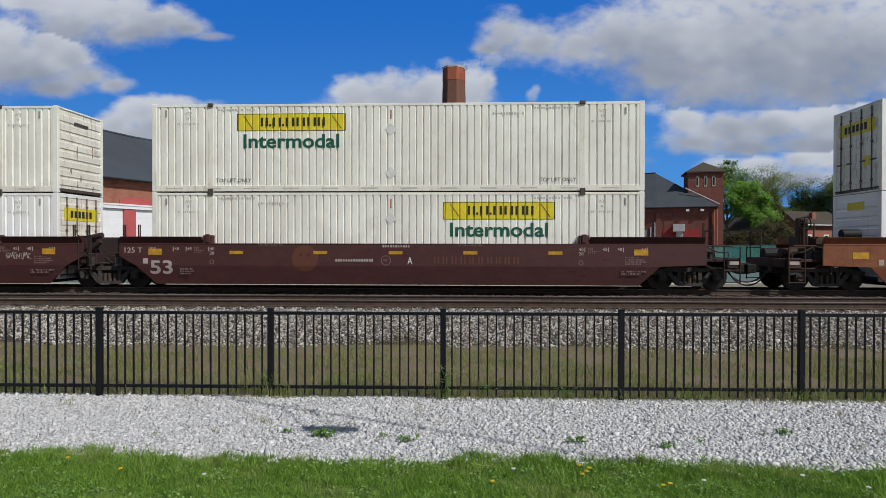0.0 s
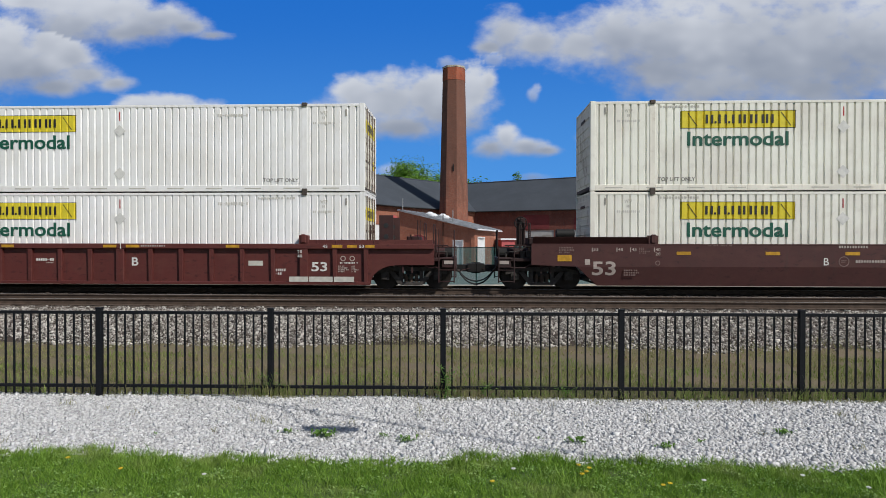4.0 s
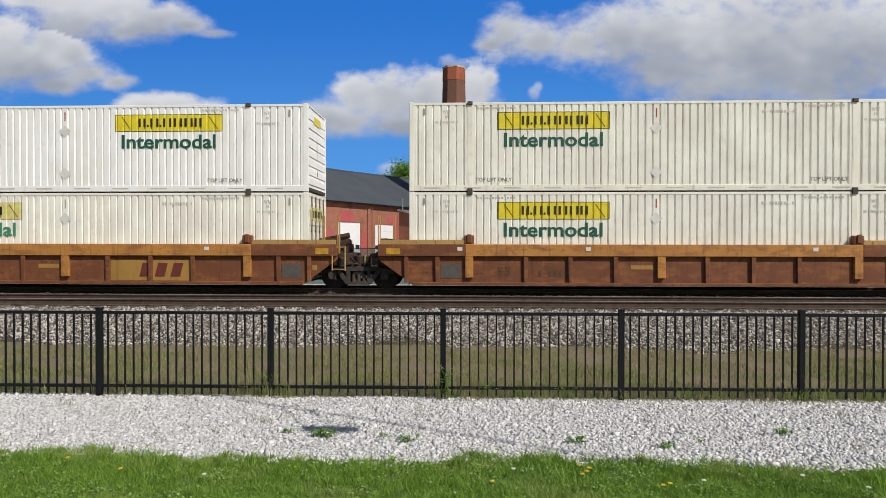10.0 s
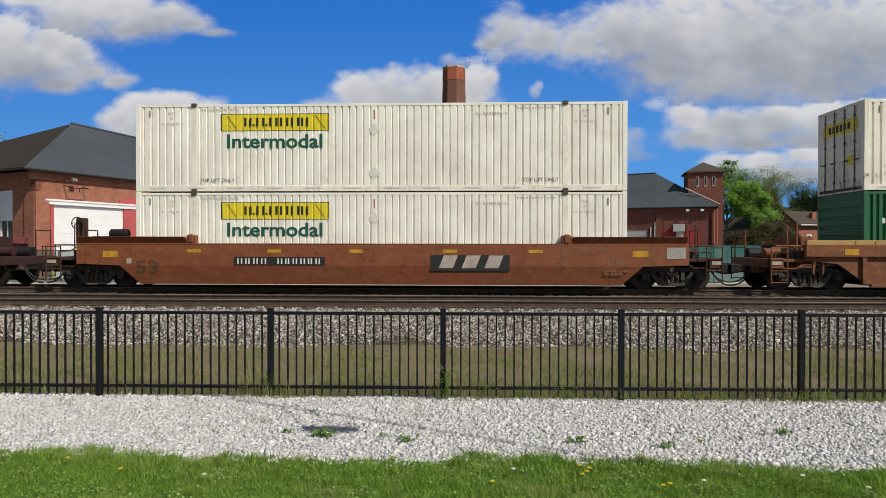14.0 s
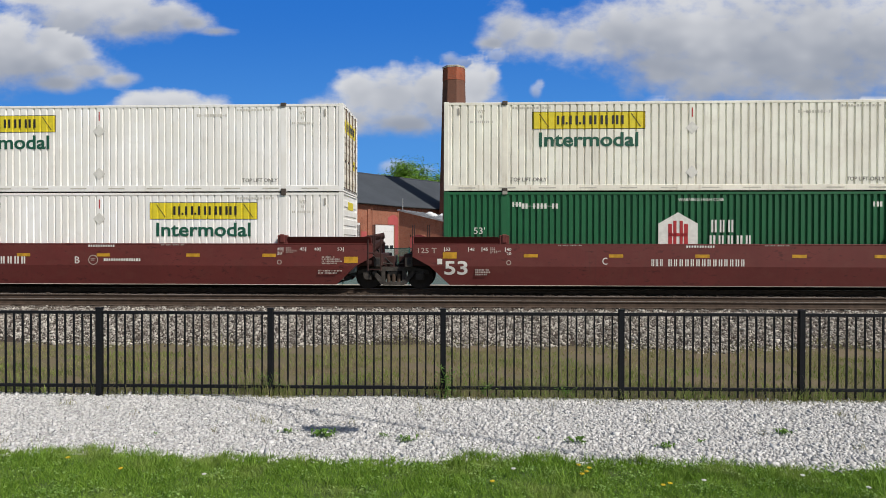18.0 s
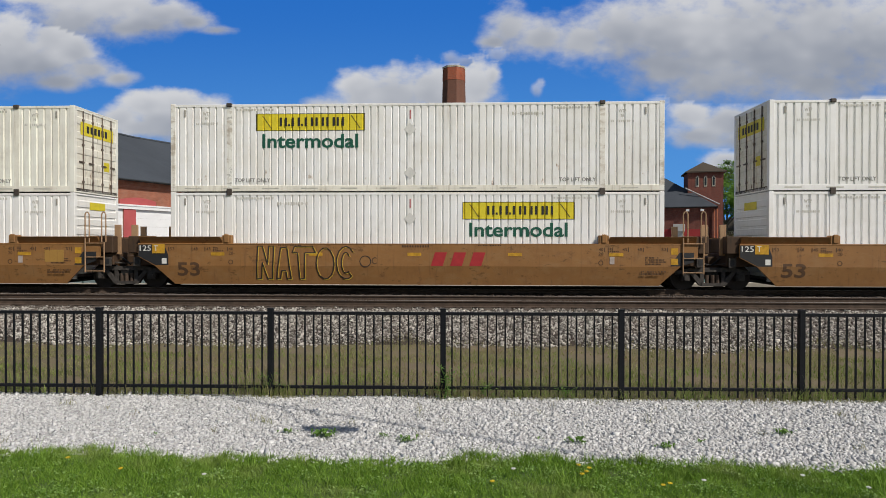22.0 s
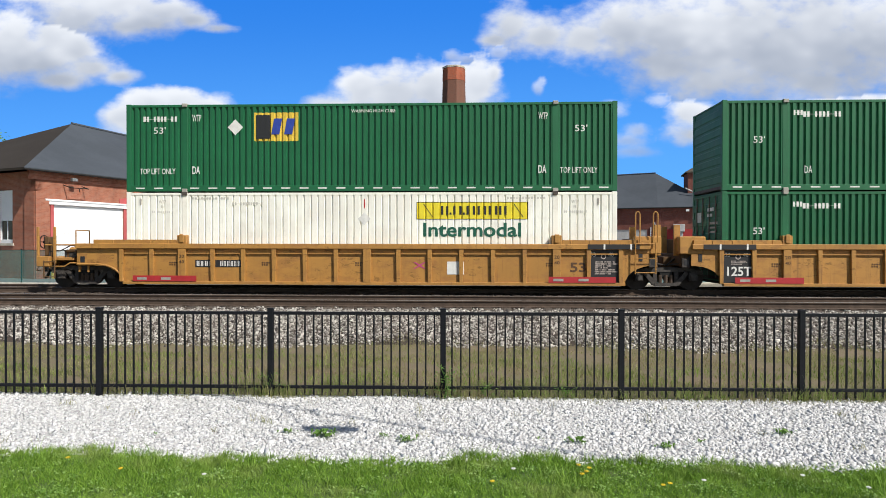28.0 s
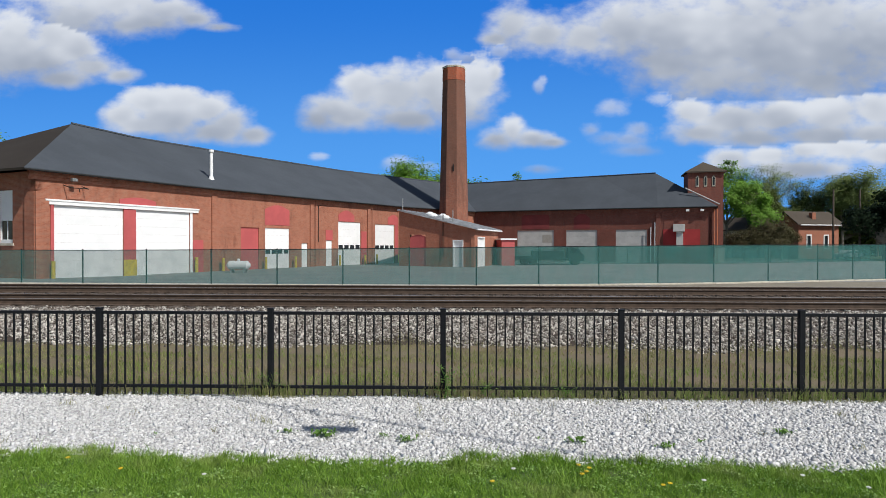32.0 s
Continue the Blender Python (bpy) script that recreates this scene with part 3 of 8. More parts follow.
def stones(name, pts, size, material, seed, flat=0.7, wedge=False):
    """Crushed stone: skewed angular blocks or wedges, each with a shape and turn of its own."""
    rng = np.random.default_rng(seed)
    n = len(pts)
    if wedge:
        form = np.array([(-1, -0.8, -0.9), (1, -0.9, -0.8), (0, 1, -1), (-0.8, -0.7, 0.9), (0.9, -0.8, 1), (0.1, 0.9, 0.7)], float)
        q, tri = np.array(((0, 1, 4, 3), (1, 2, 5, 4), (2, 0, 3, 5))), np.array(((0, 2, 1), (3, 4, 5)))
    else:
        form = np.array([(x, y, z) for z in (-1, 1) for y in (-1, 1) for x in (-1, 1)], float)
        q, tri = np.array(((0, 2, 3, 1), (4, 5, 7, 6), (0, 1, 5, 4), (2, 6, 7, 3), (0, 4, 6, 2), (1, 3, 7, 5))), None
    k = len(form)
    b = form[None] * (1 + rng.uniform(-0.55, 0.25, (n, k, 3)))
    b *= (size * 0.5 * rng.lognormal(0, 0.28, (n, 1, 1))) * np.stack([rng.uniform(0.7, 1.25, n), rng.uniform(0.6, 1.0, n), rng.uniform(0.45, 0.85, n)], -1)[:, None]
    a, t = rng.uniform(0, math.tau, n), rng.normal(0, flat, n)
    ca, sa, ct, st = np.cos(a), np.sin(a), np.cos(t), np.sin(t)
    x, y, z = b[..., 0], b[..., 1], b[..., 2]
    y, z = y * ct[:, None] - z * st[:, None], y * st[:, None] + z * ct[:, None]
    x, y = x * ca[:, None] - y * sa[:, None], x * sa[:, None] + y * ca[:, None]
    v = np.stack([x, y, z], -1) + pts[:, None]
    at = np.arange(n)[:, None, None] * k
    if tri is not None:
        faces = np.concatenate([(at + q[None]).reshape(-1, 4)[:, [0, 1, 2]], (at + q[None]).reshape(-1, 4)[:, [0, 2, 3]], (at + tri[None]).reshape(-1, 3)])
    else:
        faces = (at + q[None]).reshape(-1, 4)
    return new(name, scatter_mesh(name, v.reshape(-1, 3), faces, material))


def strewn(x0, x1, y0, y1, step, seed, jitter=0.5):
    rng = np.random.default_rng(seed)
    X, Y = np.meshgrid(np.arange(x0, x1, step), np.arange(y0, y1, step))
    p = np.stack([X.ravel(), Y.ravel()], -1)
    return p + rng.uniform(-jitter, jitter, p.shape) * step


def wavy(x, seed):
    """An uneven border line."""
    return (0.10 * math.sin(x * 1.3 + seed) + 0.07 * math.sin(x * 3.1 + seed * 2) + 0.05 * math.sin(x * 7.7 + seed * 3))


WAVE_A = np.vectorize(lambda x: wavy(x, 0.4))
WAVE_B = np.vectorize(lambda x: wavy(x, 2.0))
LIE = np.vectorize(lie)


def build_stones():
    rng = np.random.default_rng(5)
    p = strewn(-7.2, 7.2, 5.65, 8.75, 0.0285, 1, 0.6)
    edge = 5.92 + WAVE_A(p[:, 0]) * 0.8 + rng.normal(0, 0.06, len(p))
    back = 8.52 + WAVE_B(p[:, 0]) * 0.5 + rng.normal(0, 0.05, len(p))
    p = p[(p[:, 1] > edge) & (p[:, 1] < back)]
    z = LIE(p[:, 1]) + rng.uniform(-0.006, 0.010, len(p))
    tagged(stones("gravel", np.column_stack([p, z]), 0.041, LIMESTONE, 2, 0.46, True),
           "pale crushed limestone gravel strip along the iron fence", "gravel", kind="stuff")
    p = strewn(-12.8, 12.8, 12.5, 16.0, 0.043, 3, 0.7)
    foot = 13.15 + 1.9 * WAVE_B(p[:, 0] * 0.45) + rng.normal(0, 0.16, len(p))
    between = np.abs((p[:, 0] / 0.52 + 0.5) % 1.0 - 0.5) * 0.52 > 0.14      # none lies on the tie ends
    keep = (p[:, 1] > foot) & ((p[:, 1] < 15.72 + rng.normal(0, 0.04, len(p))) | between)
    p = p[keep]
    z = LIE(p[:, 1]) + rng.uniform(-0.01, 0.035, len(p))
    tagged(stones("ballast", np.column_stack([p, z]), 0.054, BALLAST, 4, 0.9, True),
           "grey and white stone ballast shoulder beside the track", "ballast", kind="stuff")
    p = strewn(-18, 17, 15.8, 24.2, 0.125, 7, 0.6)
    tagged(stones("ballast", np.column_stack([p, LIE(p[:, 1]) + 0.005]), 0.078, SOILED, 8, 0.7, True),
           "soiled stone ballast between the wooden ties", "ballast", kind="stuff")


def grass(name, pts, high, wide, material, seed, lean=0.5):
    """Bent blades of two pieces each."""
    rng = np.random.default_rng(seed)
    n = len(pts)
    a = rng.uniform(0, math.tau, n)
    h = high * rng.lognormal(-0.1, 0.35, n) * (1 + np.array([0.6 * noise.noise((x * 1.7, y * 1.7, 4)) + 0.8 * noise.noise((x * 6.5, y * 6.5, 9)) for x, y in pts[:, :2]])).clip(0.25)
    w = wide * rng.uniform(0.6, 1.3, n)
    side = np.stack([np.cos(a), np.sin(a), np.zeros(n)], -1) * w[:, None] * 0.5
    b = rng.uniform(0, math.tau, n)
    tip = np.stack([np.cos(b), np.sin(b), np.zeros(n)], -1) * (h * lean * rng.uniform(0.2, 1.3, n))[:, None]
    up = np.array((0, 0, 1.0))
    mid = pts + tip * 0.35 + up * (h * 0.55)[:, None]
    v = np.stack([pts - side, pts + side, mid + side * 0.8, mid - side * 0.8,
                  pts + tip + side * 0.1 + up * h[:, None], pts + tip - side * 0.1 + up * h[:, None]], 1)
    q = np.array(((0, 1, 2, 3), (3, 2, 4, 5)))
    f = (np.arange(n)[:, None, None] * 6 + q[None]).reshape(-1, 4)
    return new(name, scatter_mesh(name, v.reshape(-1, 3), f, material))


def build_grass():
    rng = np.random.default_rng(9)
    p = strewn(-5.4, 5.4, 4.35, 6.25, 0.0122, 10, 0.7)
    edge = 5.93 + WAVE_A(p[:, 0]) * 0.8 + rng.normal(0, 0.07, len(p))
    p = p[p[:, 1] < edge]
    tagged(grass("lawn", np.column_stack([p, np.zeros(len(p))]), 0.036, 0.0058, LAWN, 11, 1.1),
           "short bright green mown lawn with dandelions", "grass", kind="stuff")
    p = strewn(-7, 7, -4, 4.4, 0.075, 18, 0.7)
    tagged(grass("lawn", np.column_stack([p, np.zeros(len(p))]), 0.050, 0.015, LAWN, 19, 1.2), "short bright green mown lawn", "grass", kind="stuff")
    # longer tufts, thickest along the gravel
    x = rng.uniform(-5.6, 5.6, 26000)
    y = 5.93 + WAVE_A(x) * 0.8 - np.abs(rng.normal(0, 0.30, len(x))) + 0.05
    near = np.array([noise.noise((a * 2.6, b * 2.6, 7)) for a, b in zip(x, y)]) > 0.06
    p = np.column_stack([x, y, np.zeros(len(x))])[near]
    tagged(grass("tall_lawn_grass", p, 0.058, 0.0060, LAWN, 15, 0.8), "longer grass tufts along the lawn border", "grass", kind="stuff")
    p = strewn(-12.0, 12.0, 8.45, 13.9, 0.047, 12, 0.7)
    foot = 13.05 + 1.9 * WAVE_B(p[:, 0] * 0.45) + rng.normal(0, 0.2, len(p))
    bare = np.array([noise.noise((x * 0.7, y * 1.1, 2)) + 0.35 * noise.noise((x * 3.1, y * 4.0, 6)) for x, y in p])
    foot += np.array([0.75 * max(0.0, noise.noise((x * 0.8, 1.5, 8))) for x in p[:, 0]])
    p = p[(p[:, 1] < foot) & (bare < 0.15)]
    tagged(grass("verge_grass", np.column_stack([p, LIE(p[:, 1])]), 0.062, 0.0085, VERGE, 13, 1.0),
           "dry olive and straw grass between fence and ballast", "grass", kind="stuff")
    p = strewn(-9.5, 9.5, 8.5, 12.4, 0.060, 16, 0.7)
    lush = np.array([noise.noise((x * 0.9, y * 1.4, 12)) for x, y in p]) - 0.12 * (p[:, 1] - 8.5)
    p = p[lush > -0.22]
    tagged(grass("green_verge_grass", np.column_stack([p, LIE(p[:, 1])]), 0.085, 0.0085, VERGE_GREEN, 17, 0.9),
           "fresh green grass patches beyond the fence", "grass", kind="stuff")
    # ragged growth along the foot of the fence
    x = rng.uniform(-9, 9, 2000)
    x = x[np.array([noise.noise((q * 1.4, 5, 1)) for q in x]) > -0.05]
    p = np.column_stack([x, 8.52 + rng.normal(0, 0.05, len(x)), np.zeros(len(x))])
    tagged(grass("fence_foot_grass", p, 0.09, 0.008, VERGE_GREEN, 14, 0.8), "tufts of grass growing along the fence foot", "grass", kind="stuff")


def build_clover():
    """Small rounded leaves in loose clumps through the lawn."""
    rng = np.random.default_rng(61)
    hub = np.column_stack([rng.uniform(-5.3, 5.3, 420), rng.uniform(4.4, 5.85, 420)])
    n = 9000
    p = hub[rng.integers(0, len(hub), n)] + rng.normal(0, 0.045, (n, 2))
    p = p[p[:, 1] < 5.88 + WAVE_A(p[:, 0]) * 0.8]
    n = len(p)
    a, r = rng.uniform(0, math.tau, n), rng.uniform(0.005, 0.011, n)
    z = rng.uniform(0.022, 0.052, n)
    tilt = rng.normal(0, 0.35, (n, 2))
    rim = [np.stack([p[:, 0] + r * np.cos(a + k * math.tau / 5), p[:, 1] + r * np.sin(a + k * math.tau / 5), z + r * (tilt[:, 0] * np.cos(a + k * math.tau / 5) + tilt[:, 1] * np.sin(a + k * math.tau / 5))], -1) for k in range(5)]
    tagged(new("clover", scatter_mesh("clover", np.stack(rim, 1).reshape(-1, 3), np.arange(n * 5).reshape(-1, 5), CLOVER)), "pale green clover patches in the lawn", "clover", kind="stuff")
    # sparse dry sprigs in the gravel
    x = rng.uniform(-6.5, 6.5, 300)
    y = rng.uniform(6.0, 8.4, 300)
    hub = np.column_stack([x, y])[rng.uniform(size=300) < 0.16]
    q = hub[rng.integers(0, len(hub), 420)] + rng.normal(0, 0.035, (420, 2))
    tagged(grass("gravel_sprigs", np.column_stack([q, np.zeros(len(q))]), 0.085, 0.0045, VERGE, 62, 1.0), "thin dry sprigs of grass in the gravel", "grass", kind="stuff")


def build_stalks():
    rng = np.random.default_rng(31)
    x = np.concatenate([rng.normal(c, w, k) for c, w, k in ((-2.72, 0.28, 420), (-0.2, 0.3, 260), (-5.2, 0.35, 160), (1.6, 0.5, 160), (4.2, 0.5, 160))])
    p = np.column_stack([x, 8.5 + rng.normal(0, 0.09, len(x)), np.full(len(x), -0.04)])
    tagged(grass("dry_stalks", p, 0.20, 0.006, VERGE, 32, 0.5), "dry straw-coloured stalks at the fence foot", "grass", kind="stuff")


def weed_plant(x, y, size, leaves, seed):
    rng = random.Random(seed)
    s = Shape()
    for _ in range(leaves):
        a, r = rng.uniform(0, math.tau), size * rng.uniform(0.35, 1.0)
        d, o = Vector((math.cos(a), math.sin(a), 0)), Vector((-math.sin(a), math.cos(a), 0))
        c = Vector((rng.gauss(0, size * 0.5), rng.gauss(0, size * 0.25), 0.01))
        h, w = size * rng.uniform(0.3, 0.7), size * rng.uniform(0.10, 0.2)
        s.quad(c, c + d * r * 0.5 + o * w + Vector((0, 0, h)), c + d * r + Vector((0, 0, h * 0.8)), c + d * r * 0.5 - o * w + Vector((0, 0, h)))
    t = thing("weed", "low green broadleaf weed growing through the gravel", "plant", "weeds in the gravel", pose(x, y, 0))
    s.made("leaves", WEED, t)


def build_weeds():
    for i, (x, y, size, k) in enumerate([(-1.57, 6.60, 0.13, 60), (-0.66, 6.48, 0.10, 40), (-1.99, 6.72, 0.09, 30), (1.14, 6.52, 0.11, 36), (2.03, 6.37, 0.10, 30),
                                         (3.46, 6.90, 0.11, 26), (2.45, 6.58, 0.07, 18), (-0.91, 6.62, 0.08, 20), (0.75, 6.60, 0.06, 14), (-3.4, 6.6, 0.06, 12)]):
        weed_plant(x, y, size * 0.9, round(k * 0.6), 40 + i)
    # the tall weed that climbs a fence post
    rng = random.Random(3)
    for x, y, h, k in ((-0.30, 8.42, 0.42, 130), (-2.75, 8.46, 0.30, 70), (0.25, 8.50, 0.16, 40), (1.35, 8.5, 0.14, 30)):
        t = thing("weed", "leafy green weed growing up a fence post", "plant", "", pose(x, y, 0))
        stem, leaf = Shape(), Shape()
        for _ in range(6):
            stem.pipe([(0, 0, 0), (rng.gauss(0, 0.04), rng.gauss(0, 0.03), h * 0.5), (rng.gauss(0, 0.08), rng.gauss(0, 0.05), h * rng.uniform(0.8, 1.1))], 0.003, 5)
        for _ in range(k):
            z = h * rng.uniform(0.02, 1.05)
            c = Vector((rng.gauss(0, 0.09), rng.gauss(0, 0.05), z))
            a = rng.uniform(0, math.tau)
            d, o = Vector((math.cos(a), math.sin(a), rng.uniform(-0.5, 0.6))) * 0.045, Vector((-math.sin(a), math.cos(a), 0)) * 0.014
            leaf.quad(c, c + d * 0.5 + o, c + d, c + d * 0.5 - o)
        stem.made("stem", WEED, t)
        leaf.made("leaves", WEED, t)
    for i, (x, y) in enumerate([(0.99, 5.40), (1.04, 5.46), (1.69, 5.22), (-3.1, 5.35), (1.62, 5.18), (-3.75, 5.6), (0.2, 5.2), (1.0, 5.62), (1.08, 5.55), (2.0, 5.3), (2.9, 5.45), (-2.3, 5.25), (0.4, 5.5), (3.3, 5.2)]):
        seeds = i > 8
        t = thing("dandelion", "white dandelion seed head in the lawn" if seeds else "yellow dandelion flower in the lawn", "flower", "dandelions in the lawn", pose(x, y, 0))
        Shape().rod((0, 0, 0), (0.01, 0, 0.09), 0.002, 5).made("stem", WEED, t)
        s = Shape()
        for k in range(14):
            a = k * math.tau / 14
            s.rod((0.01, 0, 0.088), (0.01 + 0.02 * math.cos(a), 0.02 * math.sin(a), 0.098), 0.003, 4)
        s.rod((0.01, 0, 0.088), (0.01, 0, 0.102), 0.009, 8).made("flower_head", INK_W if seeds else PETAL, t)


# ---- near iron fence ----
def build_iron_fence():
    def at(x):
        return 8.520 + 0.01775 * x
    posts = [-12.47, -10.03, -7.60, -5.165, -2.745, -0.340, 2.113, 4.562, 7.01, 9.45, 11.89]
    fence = thing("fence", "black painted iron picket fence standing at the gravel edge", "fence")
    pm = kept("post", lambda: Shape().box(-0.038, 0.038, -0.038, 0.038, -0.15, 1.19).box(-0.043, 0.043, -0.043, 0.043, 1.19, 1.205), IRON, 0.004)
    km = kept("picket", lambda: Shape().box(-0.0103, 0.0103, -0.0103, 0.0103, -0.01, 1.12), IRON)
    for x in posts:
        link("post", pm, fence, "", pose(x, at(x), 0))
    for a, b in zip(posts, posts[1:]):
        turn = math.degrees(math.atan2(at(b) - at(a), b - a))
        half = (b - a) / 2 - 0.038
        for z0, z1 in ((1.112, 1.155), (0.085, 0.128)):
            Shape().box(-half, half, -0.019, 0.019, z0, z1).made("rail", IRON, fence, bevel=0.003).matrix_basis = pose((a + b) / 2, at((a + b) / 2), 0, 0, 0, turn)
        for i in range(1, 20):
            x = a + (b - a) * i / 20
            link("picket", km, fence, "", pose(x, at(x), 0))


# ---- track ----
AXIS, SIDING, RAIL = 21.345, 17.05, 0.60          # the middle lines of the two tracks and the height of their rails
SILL = 0.43                        # the height at which the car bodies begin


def build_track(axis, seed, label):
    track = tagged(new("track"), label, "railway track", kind="structure")
    for y in (axis - 0.75, axis + 0.75):
        foot = [(-0.07, -0.17), (0.07, -0.17), (0.07, -0.158), (0.012, -0.14), (0.010, -0.045), (0.034, -0.034), (0.036, -0.004), (-0.036, -0.004),
                (-0.034, -0.034), (-0.010, -0.045), (-0.012, -0.14), (-0.07, -0.158)]
        r = Shape().prism([(y + a, RAIL + b) for a, b in foot], -480, 480, "x").made("rail", RAIL_SIDE, track, "rust-brown steel rail")
        Shape().box(-480, 480, y - 0.033, y + 0.033, RAIL - 0.004, RAIL).made("rail_head", RAIL_TOP, r, "polished running surface")
    rng = random.Random(seed)
    tm = [kept(("tie", k), lambda: Shape().box(-0.115, 0.115, -1.3, 1.3, -0.18, 0), TIE, 0.012) for k in range(3)]
    for i in range(-36, 37):
        link("tie", rng.choice(tm), track, "", pose(i * 0.52 + rng.gauss(0, 0.015), axis + rng.gauss(0, 0.03), RAIL - 0.175 + rng.gauss(0, 0.004), 0, 0, rng.gauss(0, 0.6)))
        for y in (axis - 0.75, axis + 0.75):
            link("tie_plate", kept("tie_plate", lambda: Shape().box(-0.09, 0.09, -0.17, 0.17, 0, 0.012), RAIL_SIDE), track, "", pose(i * 0.52, y, RAIL - 0.176))
    s = Shape()
    for i in range(37, 900):
        for k in (-1, 1):
            s.box(k * i * 0.52 - 0.115, k * i * 0.52 + 0.115, axis - 1.3, axis + 1.3, RAIL - 0.355, RAIL - 0.175)
    tagged(s.made("ties", TIE, track), "rows of distant wooden ties", kind="stuff")


# ---- far yard fence with green windscreen ----
def screen_mat():
    n = Nodes("green_windscreen_mesh")
    v = n.coords(False)
    a = n.noise(v, 1.2, 5)
    hang = n.noise(n.coords(False, (7.0, 7.0, 0.5)), 1.0, 4, 0.6)
    col = n.mix(n.ramp(a, 0.3, 0.7), (0.012, 0.090, 0.084), (0.022, 0.125, 0.115))
    col = n.mix(n.math("MULTIPLY", n.ramp(hang, 0.45, 0.75), 0.35), col, (0.055, 0.22, 0.20))
    n.done(col, 0.8)
    tr = n.add("BsdfTransparent")
    mx = n.add("MixShader")
    n.put(mx, "0", n.math("ADD", 0.61, n.math("MULTIPLY", n.math("SUBTRACT", a, 0.5), 0.25)))
    n.t.links.new(tr.outputs[0], mx.inputs[1])
    n.t.links.new(n.bsdf.outputs[0], mx.inputs[2])
    n.t.links.new(mx.outputs[0], n.outp.inputs[0])
    return n.mat


SCREEN = screen_mat()


def build_yard_fence():
    fence = thing("yard_fence", "chain link yard fence hung with green privacy mesh", "fence")
    corners = [(-41, 32.6), (-20.35, 31.75), (-9.81, 31.3), (0.43, 31.29), (6.92, 32.85), (13.77, 35.05), (21.48, 38.7), (27.41, 41.54), (45, 50.2)]
    tops = [1.74, 1.74, 1.80, 1.92, 1.98, 2.05, 2.08, 2.10, 2.12]
    pts = []
    for (a, b), (c, d), h, k in zip(corners, corners[1:], tops, tops[1:]):
        L = math.hypot(c - a, d - b)
        m = max(1, round(L / 3.42))
        pts += [(a + (c - a) * i / m, b + (d - b) * i / m, h + (k - h) * i / m) for i in range(m)]
    for (a, b, h), (c, d, k) in zip(pts, pts[1:]):
        z0, z1 = lie(b), lie(d)
        Shape().rod((a, b, z0 - 0.3), (a, b, h + 0.04), 0.034, 8).rod((a, b, h + 0.04), (a, b, h + 0.07), 0.042, 8, 0.01).made("post", IRON, fence)
        Shape().rod((a, b, h), (c, d, k), 0.020, 6).made("rail", IRON, fence)
        s = Shape()
        n = Vector((-(d - b), c - a, 0)).normalized() * 0.004
        off = -n * 10
        for i in range(4):
            f, g = i / 4, (i + 1) / 4
            p, q = Vector((a + (c - a) * f, b + (d - b) * f, 0)) + off, Vector((a + (c - a) * g, b + (d - b) * g, 0)) + off
            sag = [0.015 * math.sin(math.pi * f), 0.015 * math.sin(math.pi * g)]
            e, w = z0 + (z1 - z0) * f + 0.10, z0 + (z1 - z0) * g + 0.10
            t, u = h + (k - h) * f - sag[0], h + (k - h) * g - sag[1]
            s.quad(p + Vector((0, 0, e)), q + Vector((0, 0, w)), q + Vector((0, 0, u)), p + Vector((0, 0, t)))
        s.made("mesh_panel", SCREEN, fence, "green woven privacy mesh")
    # pale strip of kerb stone at the fence foot
    for (a, b, h), (c, d, k) in zip(pts, pts[1:]):
        dv = Vector((c - a, d - b, 0)).normalized()
        ang = math.atan2(dv.y, dv.x)
        L = math.hypot(c - a, d - b)
        me = kept(("kerb", round(L, 2)), lambda: Shape().box(0, L - 0.02, -0.12, 0.12, -0.05, 0.075), STONE, 0.01)
        tagged(link("kerb", me, None, "", Matrix.Translation((a, b, lie(b) - 0.0)) @ Matrix.Rotation(ang, 4, "Z")), "pale concrete kerb under the yard fence", "kerb", "kerbs under the yard fence", "structure")


def build_back_fence():
    """A second meshed fence across the far side of the yard."""
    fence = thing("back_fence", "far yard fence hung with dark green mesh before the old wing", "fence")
    corners = [(5.15, 73.3), (29.7, 76.0), (57.4, 90.4)]
    pts = []
    for (a, b), (c, d) in zip(corners, corners[1:]):
        m = round(math.hypot(c - a, d - b) / 3.42)
        pts += [(a + (c - a) * i / m, b + (d - b) * i / m) for i in range(m)]
    pts.append(corners[-1])
    for a, b in pts:
        Shape().rod((a, b, -0.3), (a, b, 1.88), 0.034, 8).made("post", IRON, fence)
    for (a, b), (c, d) in zip(pts, pts[1:]):
        Shape().rod((a, b, 1.85), (c, d, 1.85), 0.02, 6).made("rail", IRON, fence)
        Shape().quad((a, b - 0.05, -0.25), (c, d - 0.05, -0.25), (c, d - 0.05, 1.84), (a, b - 0.05, 1.84)).made("mesh_panel", SCREEN, fence, "green woven privacy mesh")


# ---- roundhouse ----
def frame_of(p, q):
    """The frame of a wall from p to q: x along it, y into the building, z up from the yard."""
    d = Vector((q[0] - p[0], q[1] - p[1], 0))
    return Matrix.Translation((p[0], p[1], -0.3)) @ Matrix.Rotation(math.atan2(d.y, d.x), 4, "Z"), d.length


